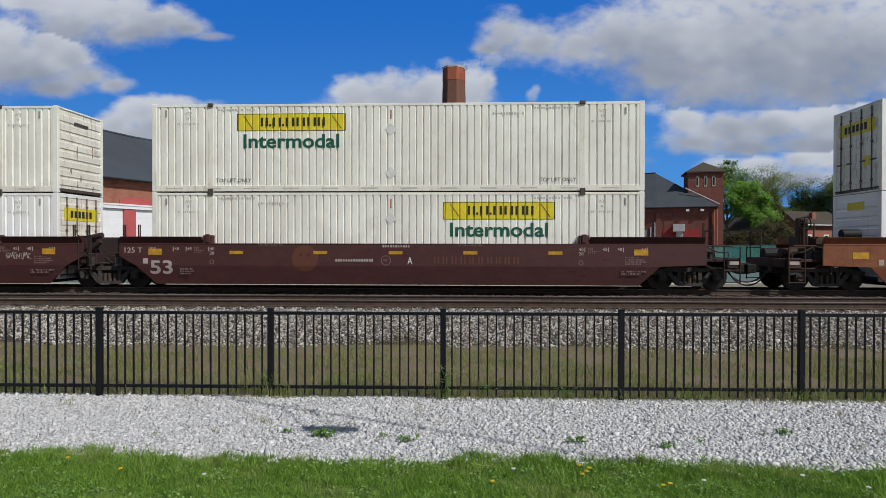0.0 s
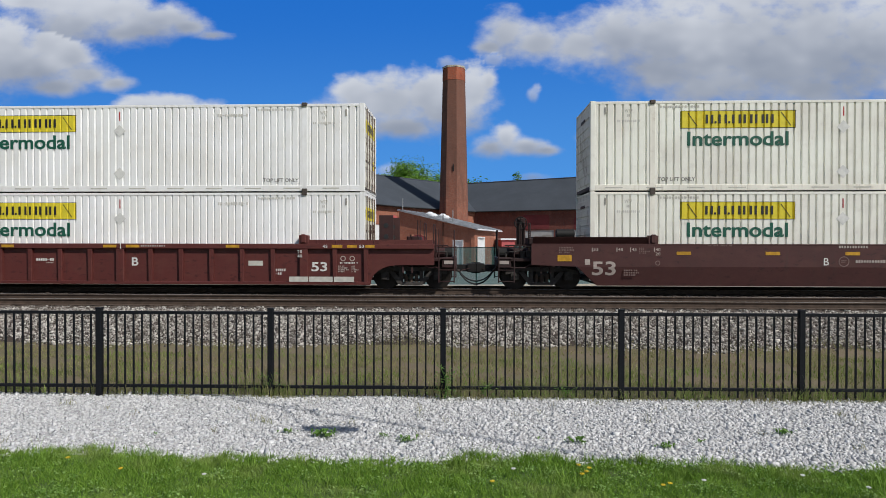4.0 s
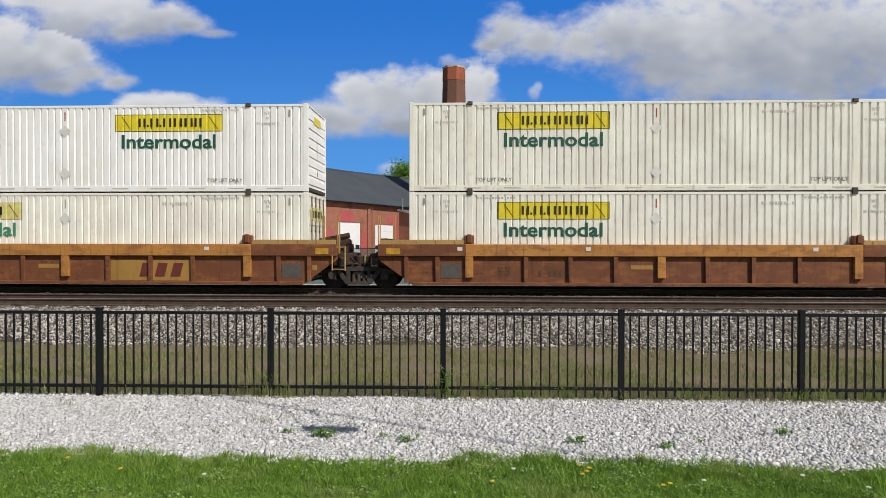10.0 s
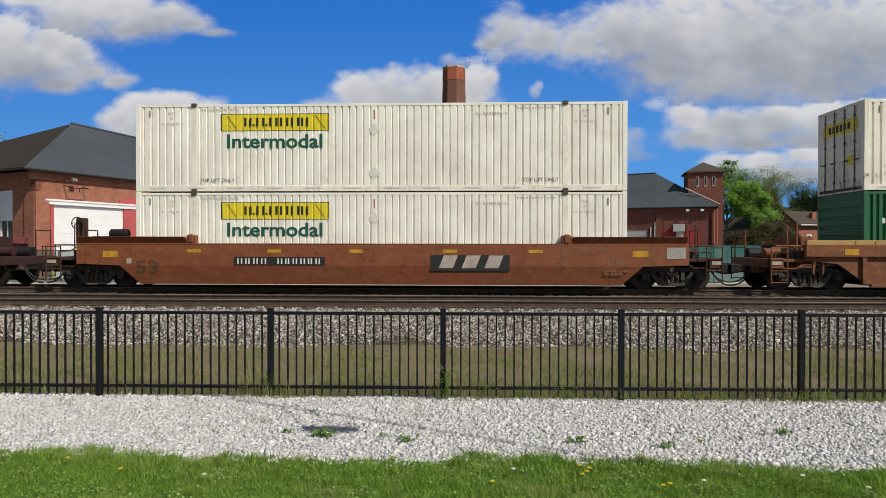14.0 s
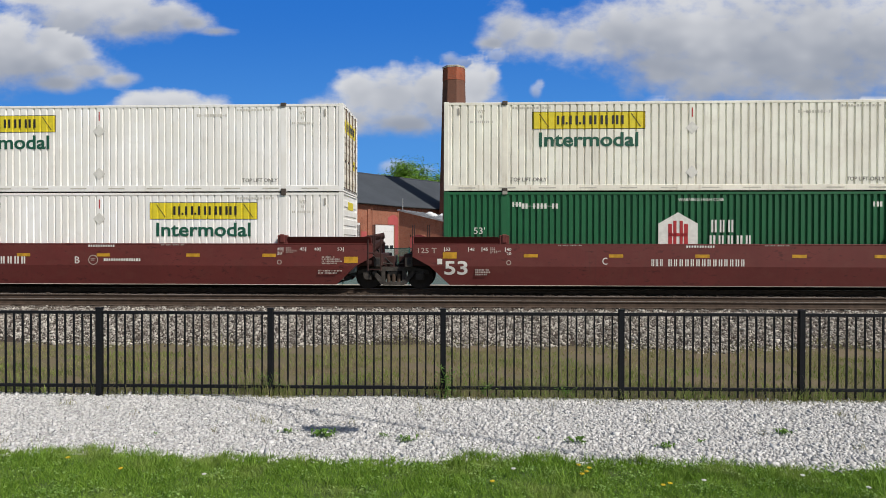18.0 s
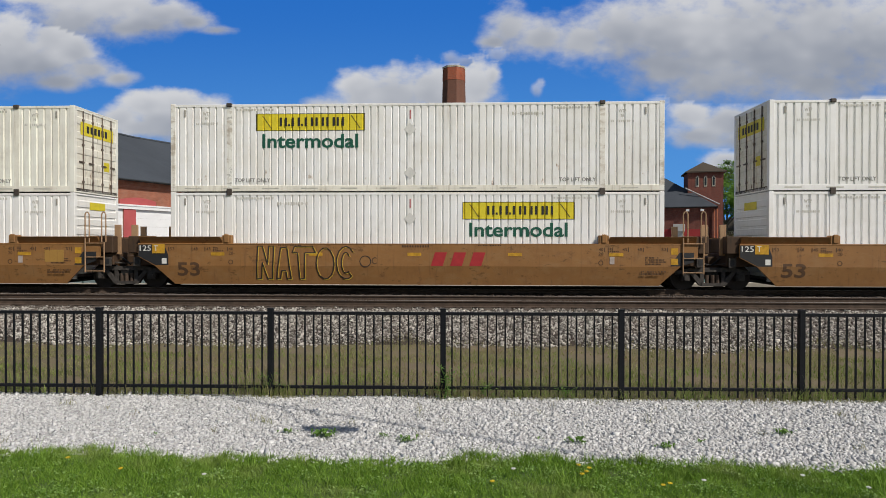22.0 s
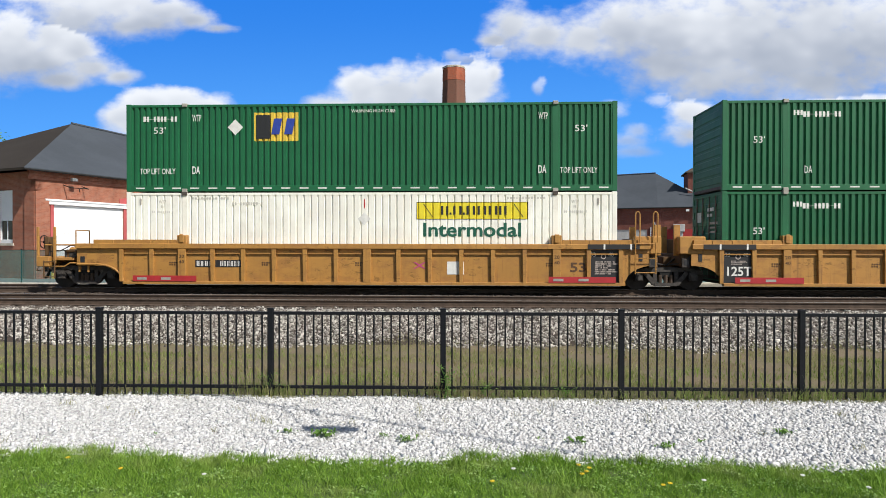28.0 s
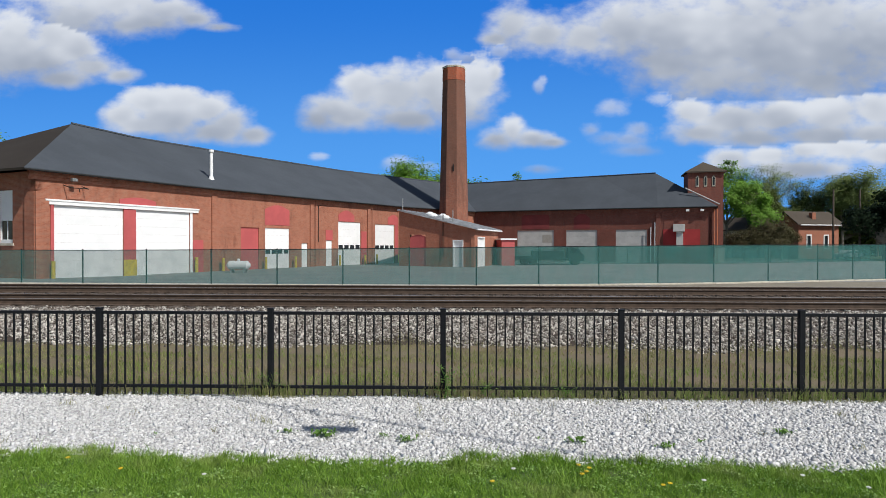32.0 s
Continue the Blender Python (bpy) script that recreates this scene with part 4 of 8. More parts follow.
def pierced(L, high, thick, holes):
    """A wall of that length with openings (x0, x1, z0, z1) right through it, as one connected solid."""
    clip = lambda v, top: min(max(v, 0.0), top)
    xs = sorted({0.0, L, *[clip(h[i], L) for h in holes for i in (0, 1)]})
    zs = sorted({0.0, high, *[clip(h[i], high) for h in holes for i in (2, 3)]})
    solid = lambda i, j: 0 <= i < len(xs) - 1 and 0 <= j < len(zs) - 1 and not any(
        h[0] < (xs[i] + xs[i + 1]) / 2 < h[1] and h[2] < (zs[j] + zs[j + 1]) / 2 < h[3] for h in holes)
    s, n = Shape(), len(xs)
    s.v = [(x, y, z) for y in (0.0, thick) for z in zs for x in xs]
    k = n * len(zs)
    for j in range(len(zs) - 1):
        for i in range(n - 1):
            if not solid(i, j):
                continue
            a = j * n + i
            b, c, d = a + 1, a + n + 1, a + n
            s.f += [(a, b, c, d), (k + d, k + c, k + b, k + a)]
            for p, q, ii, jj in ((a, b, i, j - 1), (b, c, i + 1, j), (c, d, i, j + 1), (d, a, i - 1, j)):
                if not solid(ii, jj):
                    s.f.append((q, p, k + p, k + q))
    used = sorted({v for f in s.f for v in f})
    at = {v: t for t, v in enumerate(used)}
    s.v, s.f = [s.v[v] for v in used], [tuple(at[v] for v in f) for f in s.f]
    return s


def sectional_door(parent, x0, x1, z1, material, windows=False, rows=6, name="garage_door"):
    """An overhead door: panels one above another, recessed in the opening."""
    door = link(name, kept(("rail", round(x1 - x0, 2)), lambda: Shape().box(0, x1 - x0, 0.06, 0.13, z1 - 0.05, z1), material), parent, "", pose(x0, 0, 0))
    h = (z1 - 0.05) / rows
    for i in range(rows):
        me = kept(("panel", round(x1 - x0, 2), round(h, 2)), lambda: Shape().box(0.01, x1 - x0 - 0.01, 0.07, 0.12, 0.002, h - 0.002), material, 0.005)
        p = link("panel", me, door, "", pose(0, 0, i * h))
    if windows:
        n = 4
        w = (x1 - x0) / n
        for k in range(n):
            plate(door, "pane", k * w + 0.12 * w, 0.066, h * (rows // 3) + h * 0.2, w * 0.76, h * 0.62, DARKGLASS)
    return door


def arched(x0, x1, z0, z1, rise, y0, y1):
    pts = [(x0, z0), (x1, z0), (x1, z1 - rise)]
    n = 8
    for i in range(1, n):
        t = i / n
        pts.append((x1 + (x0 - x1) * t, z1 - rise + rise * math.sin(math.pi * t)))
    pts.append((x0, z1 - rise))
    return Shape().prism(pts, y0, y1)


def slab(s, pts, thick):
    """A solid roof plane: its corners, and its thickness downwards."""
    b, n = len(s.v), len(pts)
    s.v += [tuple(p) for p in pts] + [(p[0], p[1], p[2] - thick) for p in pts]
    s.f += [tuple(range(b, b + n)), tuple(range(b + 2 * n - 1, b + n - 1, -1))]
    s.f += [(b + i, b + n + i, b + n + (i + 1) % n, b + (i + 1) % n) for i in range(n)]


INNER = [(-27.85, 37.95), (-22.02, 52.54), (-16.40, 63.98), (-11.72, 72.25), (-8.73, 77.80), (0.99, 90.32), (24.49, 80.33), (30.55, 78.25)]


def build_roundhouse():
    house = thing("roundhouse", "long red brick railway roundhouse with charcoal shingle roof and white doors", "building")
    high = 7.05
    Z = 0.25                      # the yard lies a little under the doors' sills
    holes = {0: [(1.62, 6.84, 0, 4.95), (7.86, 13.07, 0, 4.95)],
             1: [(3.07, 5.31, 0, 3.9), (6.09, 9.42, 0, 3.9), (11.22, 12.15, 0, 2.45)],
             2: [(2.21, 3.18, 0, 2.75), (4.18, 8.05, 0, 4.85)],
             3: [(1.27, 5.26, 0, 4.75)],
             5: [(6.55, 11.83, 0, 4.3), (13.56, 17.76, 0, 4.3), (20.2, 24.16, 0, 4.3)],
             6: [(1.0, 5.2, 2.9, 5.8)]}
    walls = []
    for i, (p, q) in enumerate(zip(INNER, INNER[1:])):
        m, L = frame_of(p, q)
        wall = pierced(L, high, 0.45, holes.get(i, []))
        if i == 0:                # the corner stands a little inside the eaves
            wall.v = [(max(a, 0.45), b, c) for a, b, c in wall.v]
        ob = wall.made("wall", BRICK if i < 5 else BRICK_SHADED, house)
        ob.matrix_basis = m
        walls.append((ob, L))
    # pilasters and corbelled courses
    for i, (ob, L) in enumerate(walls):
        mat = BRICK if i < 5 else BRICK_SHADED
        Shape().box(-0.05, L + 0.05, -0.09, 0.0, high - 0.55, high - 0.30).box(-0.05, L + 0.05, -0.17, 0.0, high - 0.30, high).made("cornice", mat, ob)
        Shape().box(-0.28 if i else 0.38, 0.28 if i else 1.25, -0.14, 0, 0, high - 0.55 if i else high - 1.3).made("pilaster", mat, ob)
    w0, w1, w2, w3, w5, w6 = [walls[i][0] for i in (0, 1, 2, 3, 5, 6)]
    # the two great doors under one white beam
    sectional_door(w0, 1.62, 6.84, 4.95, DOORWHITE, rows=8)
    sectional_door(w0, 7.86, 13.07, 4.95, DOORWHITE, rows=8)
    Shape().box(1.05, 13.9, -0.12, 0.02, 4.95, 5.18).box(1.0, 13.95, -0.17, 0.0, 5.18, 5.30).made("lintel_beam", DOORWHITE, w0, "white painted timber lintel", bevel=0.01)
    Shape().box(6.84, 7.86, -0.06, 0.0, 1.2, 4.95).made("jamb", REDPAINT, w0, "red painted pier between the doors")
    Shape().box(1.40, 1.62, -0.05, 0.0, 0, 4.95).made("jamb", REDPAINT, w0)
    Shape().box(13.07, 13.30, -0.06, 0.0, 0, 4.95).made("jamb", DOORWHITE, w0)
    arched(6.5, 9.7, 5.30, 5.85, 0.22, -0.03, 0.0).made("arch_panel", REDPAINT, w0)
    Shape().box(13.4, 14.5, -0.03, 0.0, 0.0, 2.7).made("door", REDPAINT, w0)
    Shape().box(6.80, 7.90, -0.10, -0.06, 0, 1.2).made("guard", POST_Y, w0, "yellow painted guard plate")
    for x in (1.35, 13.45):
        Shape().rod((x, -0.35, 0), (x, -0.35, 1.25), 0.13, 12).made("bollard", POST_Y, w0)
    # floodlight on a pipe bracket
    Shape().pipe([(2.3, 0, 6.3), (2.3, -0.7, 6.1), (3.6, -0.7, 6.1), (3.6, 0, 6.3)], 0.03).rod((2.95, -0.7, 6.1), (2.95, -0.7, 5.85), 0.03).made("lamp_bracket", STEEL, w0)
    Shape().box(2.5, 2.85, -0.65, -0.4, 6.55, 6.75).made("floodlight", GALV, w0, bevel=0.02)
    # second bay
    Shape().box(3.07, 5.31, 0.10, 0.16, 0, 3.9).made("door", REDPAINT, w1, "red boarded door")
    arched(6.05, 9.40, 4.2, 6.15, 0.45, -0.035, 0.0).made("boarded_window", REDPAINT, w1, "red boarded arched window")
    sectional_door(w1, 6.09, 9.42, 3.9, DOORWHITE, True)
    Shape().box(11.22, 12.15, 0.08, 0.14, 0, 2.45).made("door", DOORWHITE, w1, "white steel door")
    # third and fourth bays
    Shape().box(2.21, 3.18, 0.08, 0.14, 0, 2.75).made("door", DOORWHITE, w2, "white steel door")
    Shape().box(2.15, 3.25, -0.03, 0.0, 2.78, 3.9).made("transom_panel", REDPAINT, w2)
    sectional_door(w2, 4.18, 8.05, 4.85, DOORWHITE, True)
    arched(4.2, 6.9, 4.9, 6.15, 0.55, -0.03, 0.0).made("arch_panel", REDPAINT, w2)
    Shape().box(8.15, 9.1, -0.03, 0.0, 0, 3.85).made("jamb", REDPAINT, w2)
    sectional_door(w3, 1.27, 5.26, 4.75, DOORWHITE, True)
    arched(3.9, 6.2, 4.8, 6.0, 0.4, -0.03, 0.0).made("arch_panel", REDPAINT, w3)
    Shape().box(5.4, 6.3, -0.03, 0.0, 0, 4.8).made("jamb", REDPAINT, w3)
    for w, x in ((w1, 0.6), (w1, 5.7), (w1, 9.8), (w2, 3.9), (w2, 8.3), (w3, 1.0), (w3, 5.6)):
        Shape().rod((x, -0.5, 0), (x, -0.5, 1.15), 0.12, 10).made("bollard", POST_Y, w)
    Shape().pipe([(1.0, -0.1, 6.4), (1.0, -0.5, 6.5), (1.6, -0.6, 6.5)], 0.03).rod((1.0, -0.06, 2.6), (1.0, -0.06, 6.4), 0.03).made("conduit", STEEL, w2)
    Shape().rod((0.45, -0.2, 0), (0.45, -0.2, 6.9), 0.04).made("downpipe", BRICK_SOOT, w2)
    Shape().rod((0.45, -0.2, 0), (0.45, -0.2, 6.9), 0.04).made("downpipe", BRICK_SOOT, w3)
    # the right wing, shade painted in: grey doors, boarded arches, an air conditioner
    for a, b in ((6.55, 11.83), (13.56, 17.76), (20.2, 24.16)):
        sectional_door(w5, a, b, 4.3, DOORGREY, rows=5)
    Shape().box(10.2, 11.6, 0.05, 0.068, 2.6, 3.7).made("wicket", INK_GREY, w5)
    for a, b, t in ((7.2, 11.2, 7.0), (14.6, 16.8, 6.6)):
        arched(a, b, 4.5, t - 0.1, 0.6, -0.03, 0.0).made("boarded_window", REDSHADED, w5, "faded red boarded arch")
    arched(0.7, 5.3, 2.0, 6.2, 0.6, -0.03, -0.002).made("arch_panel", BRICK_SHADED, w6, "bricked-up arch")
    Shape().box(0.6, 5.0, -0.05, -0.031, 1.9, 4.3).made("boarding", REDBOARD, w6, "dark red boarded bay")
    Shape().box(1.0, 5.2, 0.1, 0.2, 2.8, 5.85).made("boarding", REDSHADED, w6)
    Shape().box(1.8, 3.2, -0.75, -0.04, 4.0, 4.95).made("air_conditioner", DOORGREY, w6, "grey wall air conditioner", bevel=0.03)
    Shape().box(2.2, 3.0, -0.5, -0.04, 2.0, 4.0).made("duct", DOORGREY, w6)
    for x in (3.3, 5.0):
        Shape().box(x, x + 0.4, -0.6, -0.2, 6.55, 6.8).made("floodlight", DOORWHITE, w6, bevel=0.02)
    Shape().rod((6.6, -0.2, 0), (6.6, -0.2, 6.8), 0.06).rod((6.95, -0.2, 0), (6.95, -0.2, 6.8), 0.06).made("downpipe", BRICK_HOT, w6, "copper-coloured downpipes")
    Shape().rod((-0.4, -0.2, 0), (-0.4, -0.2, 5.2), 0.05).rod((-0.9, -0.2, 0), (-0.9, -0.2, 4.6), 0.05).made("downpipe", DOORWHITE, w6)
    # outer walls, ends and the roof
    pts = [Vector((*p, 0)) for p in INNER]
    nrm = []
    for i in range(len(pts)):
        ds = [(pts[j + 1] - pts[j]).normalized() for j in (i - 1, i) if 0 <= j < len(pts) - 1]
        ns = [Vector((-d.y, d.x, 0)) for d in ds]
        m = sum(ns, Vector()).normalized()
        nrm.append(m / max(0.6, m.dot(ns[0])))
    outer = [p + n * 20 for p, n in zip(pts, nrm)]
    for a, b in zip(outer, outer[1:]):
        m, L = frame_of(b, a)
        Shape().box(0, L, 0, 0.45, 0, high).made("wall", BRICK_SHADED, house).matrix_basis = m
    m, L = frame_of(outer[0], pts[0])
    end = pierced(L, high, 0.45, [(L - 3.85, L - 2.35, 2.4, 5.95), (L - 10, L - 8.5, 2.4, 5.9)]).made("wall", BRICK, house)
    end.matrix_basis = Matrix.Translation((pts[1] - pts[0]).normalized() * 0.45) @ m
    for x in (L - 3.85, L - 10):
        win = Shape().box(x, x + 0.14, 0.1, 0.2, 2.4, 5.9).box(x + 1.36, x + 1.5, 0.1, 0.2, 2.4, 5.9).box(x + 0.14, x + 1.36, 0.1, 0.2, 5.75, 5.9).box(x + 0.14, x + 1.36, 0.12, 0.2, 3.9, 5.75).box(x + 0.14, x + 1.36, 0.1, 0.2, 2.4, 2.65).made("window", DOORWHITE, end, "tall white window with a boarded top and a dark lower pane")
        plate(win, "pane", x + 0.14, 0.16, 2.65, 1.22, 1.25, DARKGLASS)
        Shape().box(x + 0.72, x + 0.78, 0.12, 0.15, 2.65, 3.9).made("glazing_bar", DOORWHITE, win)
        Shape().box(x - 0.15, x + 1.65, -0.08, 0.2, 2.25, 2.4).made("sill", STONE, end)
    Shape().box(L - 1.0, L, -0.10, 0, 0, high - 1.3).made("pilaster", BRICK, end)
    m, L = frame_of(pts[-1], outer[-1])
    Shape().box(0, L, 0, 0.45, 0, high).made("wall", BRICK_SHADED, house).matrix_basis = m
    eave, top = 6.85, 12.0
    E = [p - n * 0.55 + Vector((0, 0, eave)) for p, n in zip(pts, nrm)]
    O = [p + n * 20.55 + Vector((0, 0, eave)) for p, n in zip(pts, nrm)]
    R = [p + n * 10 + Vector((0, 0, top)) for p, n in zip(pts, nrm)]
    E[0] += (pts[0] - pts[1]).normalized() * 0.6
    O[0] += (pts[0] - pts[1]).normalized() * 0.6
    E[-1] += (pts[-1] - pts[-2]).normalized() * 0.6
    O[-1] += (pts[-1] - pts[-2]).normalized() * 0.6
    R[0], R[-1] = Vector((-32.77, 49.72, top)), Vector((26.17, 87.13, top))
    R[-2] = R[-3].lerp(R[-1], 0.75)
    R[-2].z = top
    for i in range(len(E) - 1):
        s = Shape()
        slab(s, [E[i], E[i + 1], R[i + 1], R[i]], 0.16)
        slab(s, [R[i], R[i + 1], O[i + 1], O[i]], 0.16)
        s.made("roof", SHINGLE, house)
        d = (E[i + 1] - E[i])
        Shape().pipe([E[i] + Vector((0, 0, -0.1)), E[i + 1] + Vector((0, 0, -0.1))], 0.07, 6).made("gutter", STEEL, house)
        Shape().pipe([R[i] + Vector((0, 0, 0.02)), R[i + 1] + Vector((0, 0, 0.02))], 0.12, 6).made("ridge_cap", SHINGLE, house)
    s = Shape()
    slab(s, [O[0], E[0], R[0]], 0.16)
    s.made("roof", SHINGLE_SHADED, house, "dark brown mossy hip of the roof")
    s = Shape()
    slab(s, [E[-1], O[-1], R[-1]], 0.16)
    s.made("roof", SHINGLE, house)
    # white vent stack on the roof
    p = E[1].lerp(E[2], 0.09).lerp(R[1].lerp(R[2], 0.09), 0.20)
    Shape().rod(p - Vector((0, 0, 0.3)), p + Vector((0, 0, 2.4)), 0.14, 12).rod(p + Vector((0, 0, 2.4)), p + Vector((0, 0, 2.6)), 0.22, 12).rod(p - Vector((0, 0, 0.1)), p + Vector((0, 0, 0.25)), 0.28, 12, 0.16).made("vent_stack", DOORWHITE, house, "white metal vent stack")


def build_annex():
    annex = thing("annex", "low red brick annex with a sloping metal roof", "building")
    p, q, r = (-7.49, 66.75), (0.69, 63.08), (3.56, 72.2)
    m, L = frame_of(p, q)
    a = Shape()
    hl, hr = 6.0, 3.95
    zz = lambda x: hl + (hr - hl) * x / L
    holes = [(1.35, 3.3, 0, 3.4), (6.6, 7.6, 0, 2.7)]
    cuts = sorted({0.0, L, *[h[i] for h in holes for i in (0, 1)]})
    for u, v in zip(cuts, cuts[1:]):
        z = max([h[3] for h in holes if h[0] < (u + v) / 2 < h[1]], default=0.0)
        a.prism([(u, z), (v, z), (v, zz(v)), (u, zz(u))], 0, 0.4)
    front = a.made("wall", BRICK, annex)
    front.matrix_basis = m
    arched(1.35, 3.3, 0, 3.4, 0.3, 0.06, 0.14).made("boarded_door", REDPAINT, front, "red boarded arched doorway")
    Shape().box(6.6, 7.6, 0.08, 0.14, 0, 2.7).made("door", DOORWHITE, front)
    Shape().box(6.5, 6.62, -0.04, 0.1, 0, 2.8).box(7.58, 7.7, -0.04, 0.1, 0, 2.8).box(6.5, 7.7, -0.04, 0.1, 2.7, 2.82).made("door_frame", DOORWHITE, front)
    Shape().rod((5.4, -0.1, 1.0), (5.4, -0.1, 5.6), 0.05).made("pipe", STEEL, front)
    m2, L2 = frame_of(q, r)
    side = pierced(L2, hr - 0.1, 0.4, [(1.2, 3.6, 0, 3.0)]).made("wall", BRICK, annex)
    side.matrix_basis = m2
    Shape().box(1.2, 3.6, 0.08, 0.14, 0, 3.0).made("door", DOORWHITE, side, "white door in the gable side")
    Shape().box(1.05, 1.22, -0.04, 0.1, 0, 3.1).box(3.58, 3.75, -0.04, 0.1, 0, 3.1).box(1.05, 3.75, -0.04, 0.1, 3.0, 3.15).made("door_frame", DOORWHITE, side)
    # mono-pitch roof of ribbed metal, falling to the right
    up = Vector((0, 0, -0.3))
    P, Q, R3 = Vector((*p, hl + 0.12)) + up, Vector((*q, hr + 0.12)) + up, Vector((*r, hr + 0.12)) + up
    back = Vector((-4.2, 76.5, hl + 0.12)) + up
    d1, d2 = (Q - P).normalized(), (R3 - Q).normalized()
    s = Shape()
    slab(s, [P - d2 * 0.35 - d1 * 0.1, Q - d2 * 0.35 + d1 * 0.45, R3 + d1 * 0.45, back], 0.14)
    s.made("roof", METALROOF, annex, "weathered galvanised metal roof")
    for i in range(9):
        t = i / 8
        Shape().pipe([(P - d2 * 0.3).lerp(back, t) + Vector((0, 0, 0.03)), (Q - d2 * 0.3 + d1 * 0.4).lerp(R3 + d1 * 0.4, t) + Vector((0, 0, 0.03))], 0.035, 5).made("roof_rib", METALROOF, annex)
    Shape().pipe([Q - d2 * 0.35 + d1 * 0.46 + Vector((0, 0, -0.1)), R3 + d1 * 0.46 + Vector((0, 0, -0.1))], 0.08, 6).made("gutter", DOORWHITE, annex)
    for t, u, h in ((0.26, 0.35, 0.18), (0.45, 0.45, 0.15), (0.36, 0.25, 0.12), (0.33, 0.6, 0.22)):
        c = P.lerp(Q, t).lerp(back.lerp(R3, t), u)
        Shape().rod(c - Vector((0, 0, 0.1)), c + Vector((0, 0, h)), 0.30, 12).rod(c + Vector((0, 0, h)), c + Vector((0, 0, h + 0.25)), 0.50, 12, 0.2).made("roof_vent", DOORWHITE, annex, "low white metal roof vent")
    for t in (0.02, 0.70):
        c = P.lerp(Q, t) + d2 * 0.6
        Shape().rod(c - Vector((0, 0, 0.1)), c + Vector((0, 0, 1.3)), 0.05, 8).made("vent_pipe", GALV, annex)
    Shape().box(0, 1.5, 0, 2.4, 0, 2.85).made("porch", REDPAINT, annex).matrix_basis = pose(3.75, 68.5, -0.3, 0, 0, 12)
    Shape().box(-0.15, 1.7, -0.2, 2.6, 2.85, 3.02).made("porch_roof", DOORWHITE, annex).matrix_basis = pose(3.75, 68.5, -0.3, 0, 0, 12)


def build_chimney():
    c = thing("chimney", "tall tapering octagonal brick smokestack with a redder rebuilt top", "chimney", "", pose(-1.90, 83.0, -0.3))

    def ring(z0, r0, z1, r1):
        s = Shape()
        b = 0
        for z, r in ((z0, r0), (z1, r1)):
            s.v += [(r * math.cos(math.tau * (k + 0.30) / 8), r * math.sin(math.tau * (k + 0.30) / 8), z) for k in range(8)]
        s.f += [tuple(range(7, -1, -1)), tuple(range(8, 16))] + [(i, (i + 1) % 8, 8 + (i + 1) % 8, 8 + i) for i in range(8)]
        return s
    at = lambda z: 2.145 + (1.50 - 2.145) * z / 26.27
    ring(0, at(0), 24.19, at(24.19)).made("shaft", BRICK_SOOT, c, "red brick shaft, sooty towards the top")
    ring(24.19, at(24.19) + 0.03, 25.86, at(25.86) + 0.04).made("crown", BRICK_CROWN, c, "orange-red rebuilt brick crown")
    ring(25.86, at(26) + 0.08, 26.09, at(26) + 0.08).made("coping", STONE, c)
    Shape().box(-0.07, 0.07, -1.87, -1.6, 12.0, 12.9).made("crack", STEEL, c)


TOWER = ((28.54, 81.22), (32.72, 80.30), (33.64, 84.5))


def build_tower():
    t = thing("tower", "square brick tower with a low pyramid roof and three arched windows", "tower")
    p, q, r = TOWER
    m, L = frame_of(p, q)
    slots = [(0.97 + k * 0.98, 1.33 + k * 0.98, 9.95, 11.1) for k in range(3)]
    front = pierced(L, 11.75, 0.3, slots).made("wall", BRICK_SHADED, t)
    front.matrix_basis = m
    for a, b, c, d in slots:
        w = arched(a - 0.02, b + 0.02, c - 0.1, d + 0.15, 0.25, -0.05, -0.002).made("window", STONE, front, "narrow pale arched window")
        arched(a + 0.06, b - 0.06, c + 0.05, d, 0.2, -0.07, -0.052).made("pane", DARKGLASS, w)
    m, L2 = frame_of(q, r)
    Shape().box(0, L2, 0, 0.3, 0, 11.75).made("wall", BRICK_SHADED, t).matrix_basis = m
    s = (p[0] + r[0] - q[0], p[1] + r[1] - q[1])
    for a, b in ((r, s), (s, p)):
        m, L3 = frame_of(a, b)
        Shape().box(0, L3, 0, 0.3, 0, 11.75).made("wall", BRICK_SHADED, t).matrix_basis = m
    mid = Vector((sum(k[0] for k in (p, q, r, s)) / 4, sum(k[1] for k in (p, q, r, s)) / 4, 12.98))
    cs = [Vector((*k, 11.5)) for k in (p, q, r, s)]
    cs = [c + (c - Vector((mid.x, mid.y, 11.5))).normalized() * 0.48 for c in cs]
    for i in range(4):
        sh = Shape()
        slab(sh, [cs[i], cs[(i + 1) % 4], mid], 0.15)
        sh.made("roof", SHINGLE_BR, t, "pale brown shingle roof")
    Shape().pipe([(28.1, 80.9, 9.35), (31.6, 78.8, 7.15)], 0.09, 6).made("flashing", DOORGREY, t)
    Shape().box(0, 1.5, -0.4, 0, 0, 1.9).made("plinth", STONE, t).matrix_basis = frame_of((31.3, 80.45), (33.0, 80.08))[0]


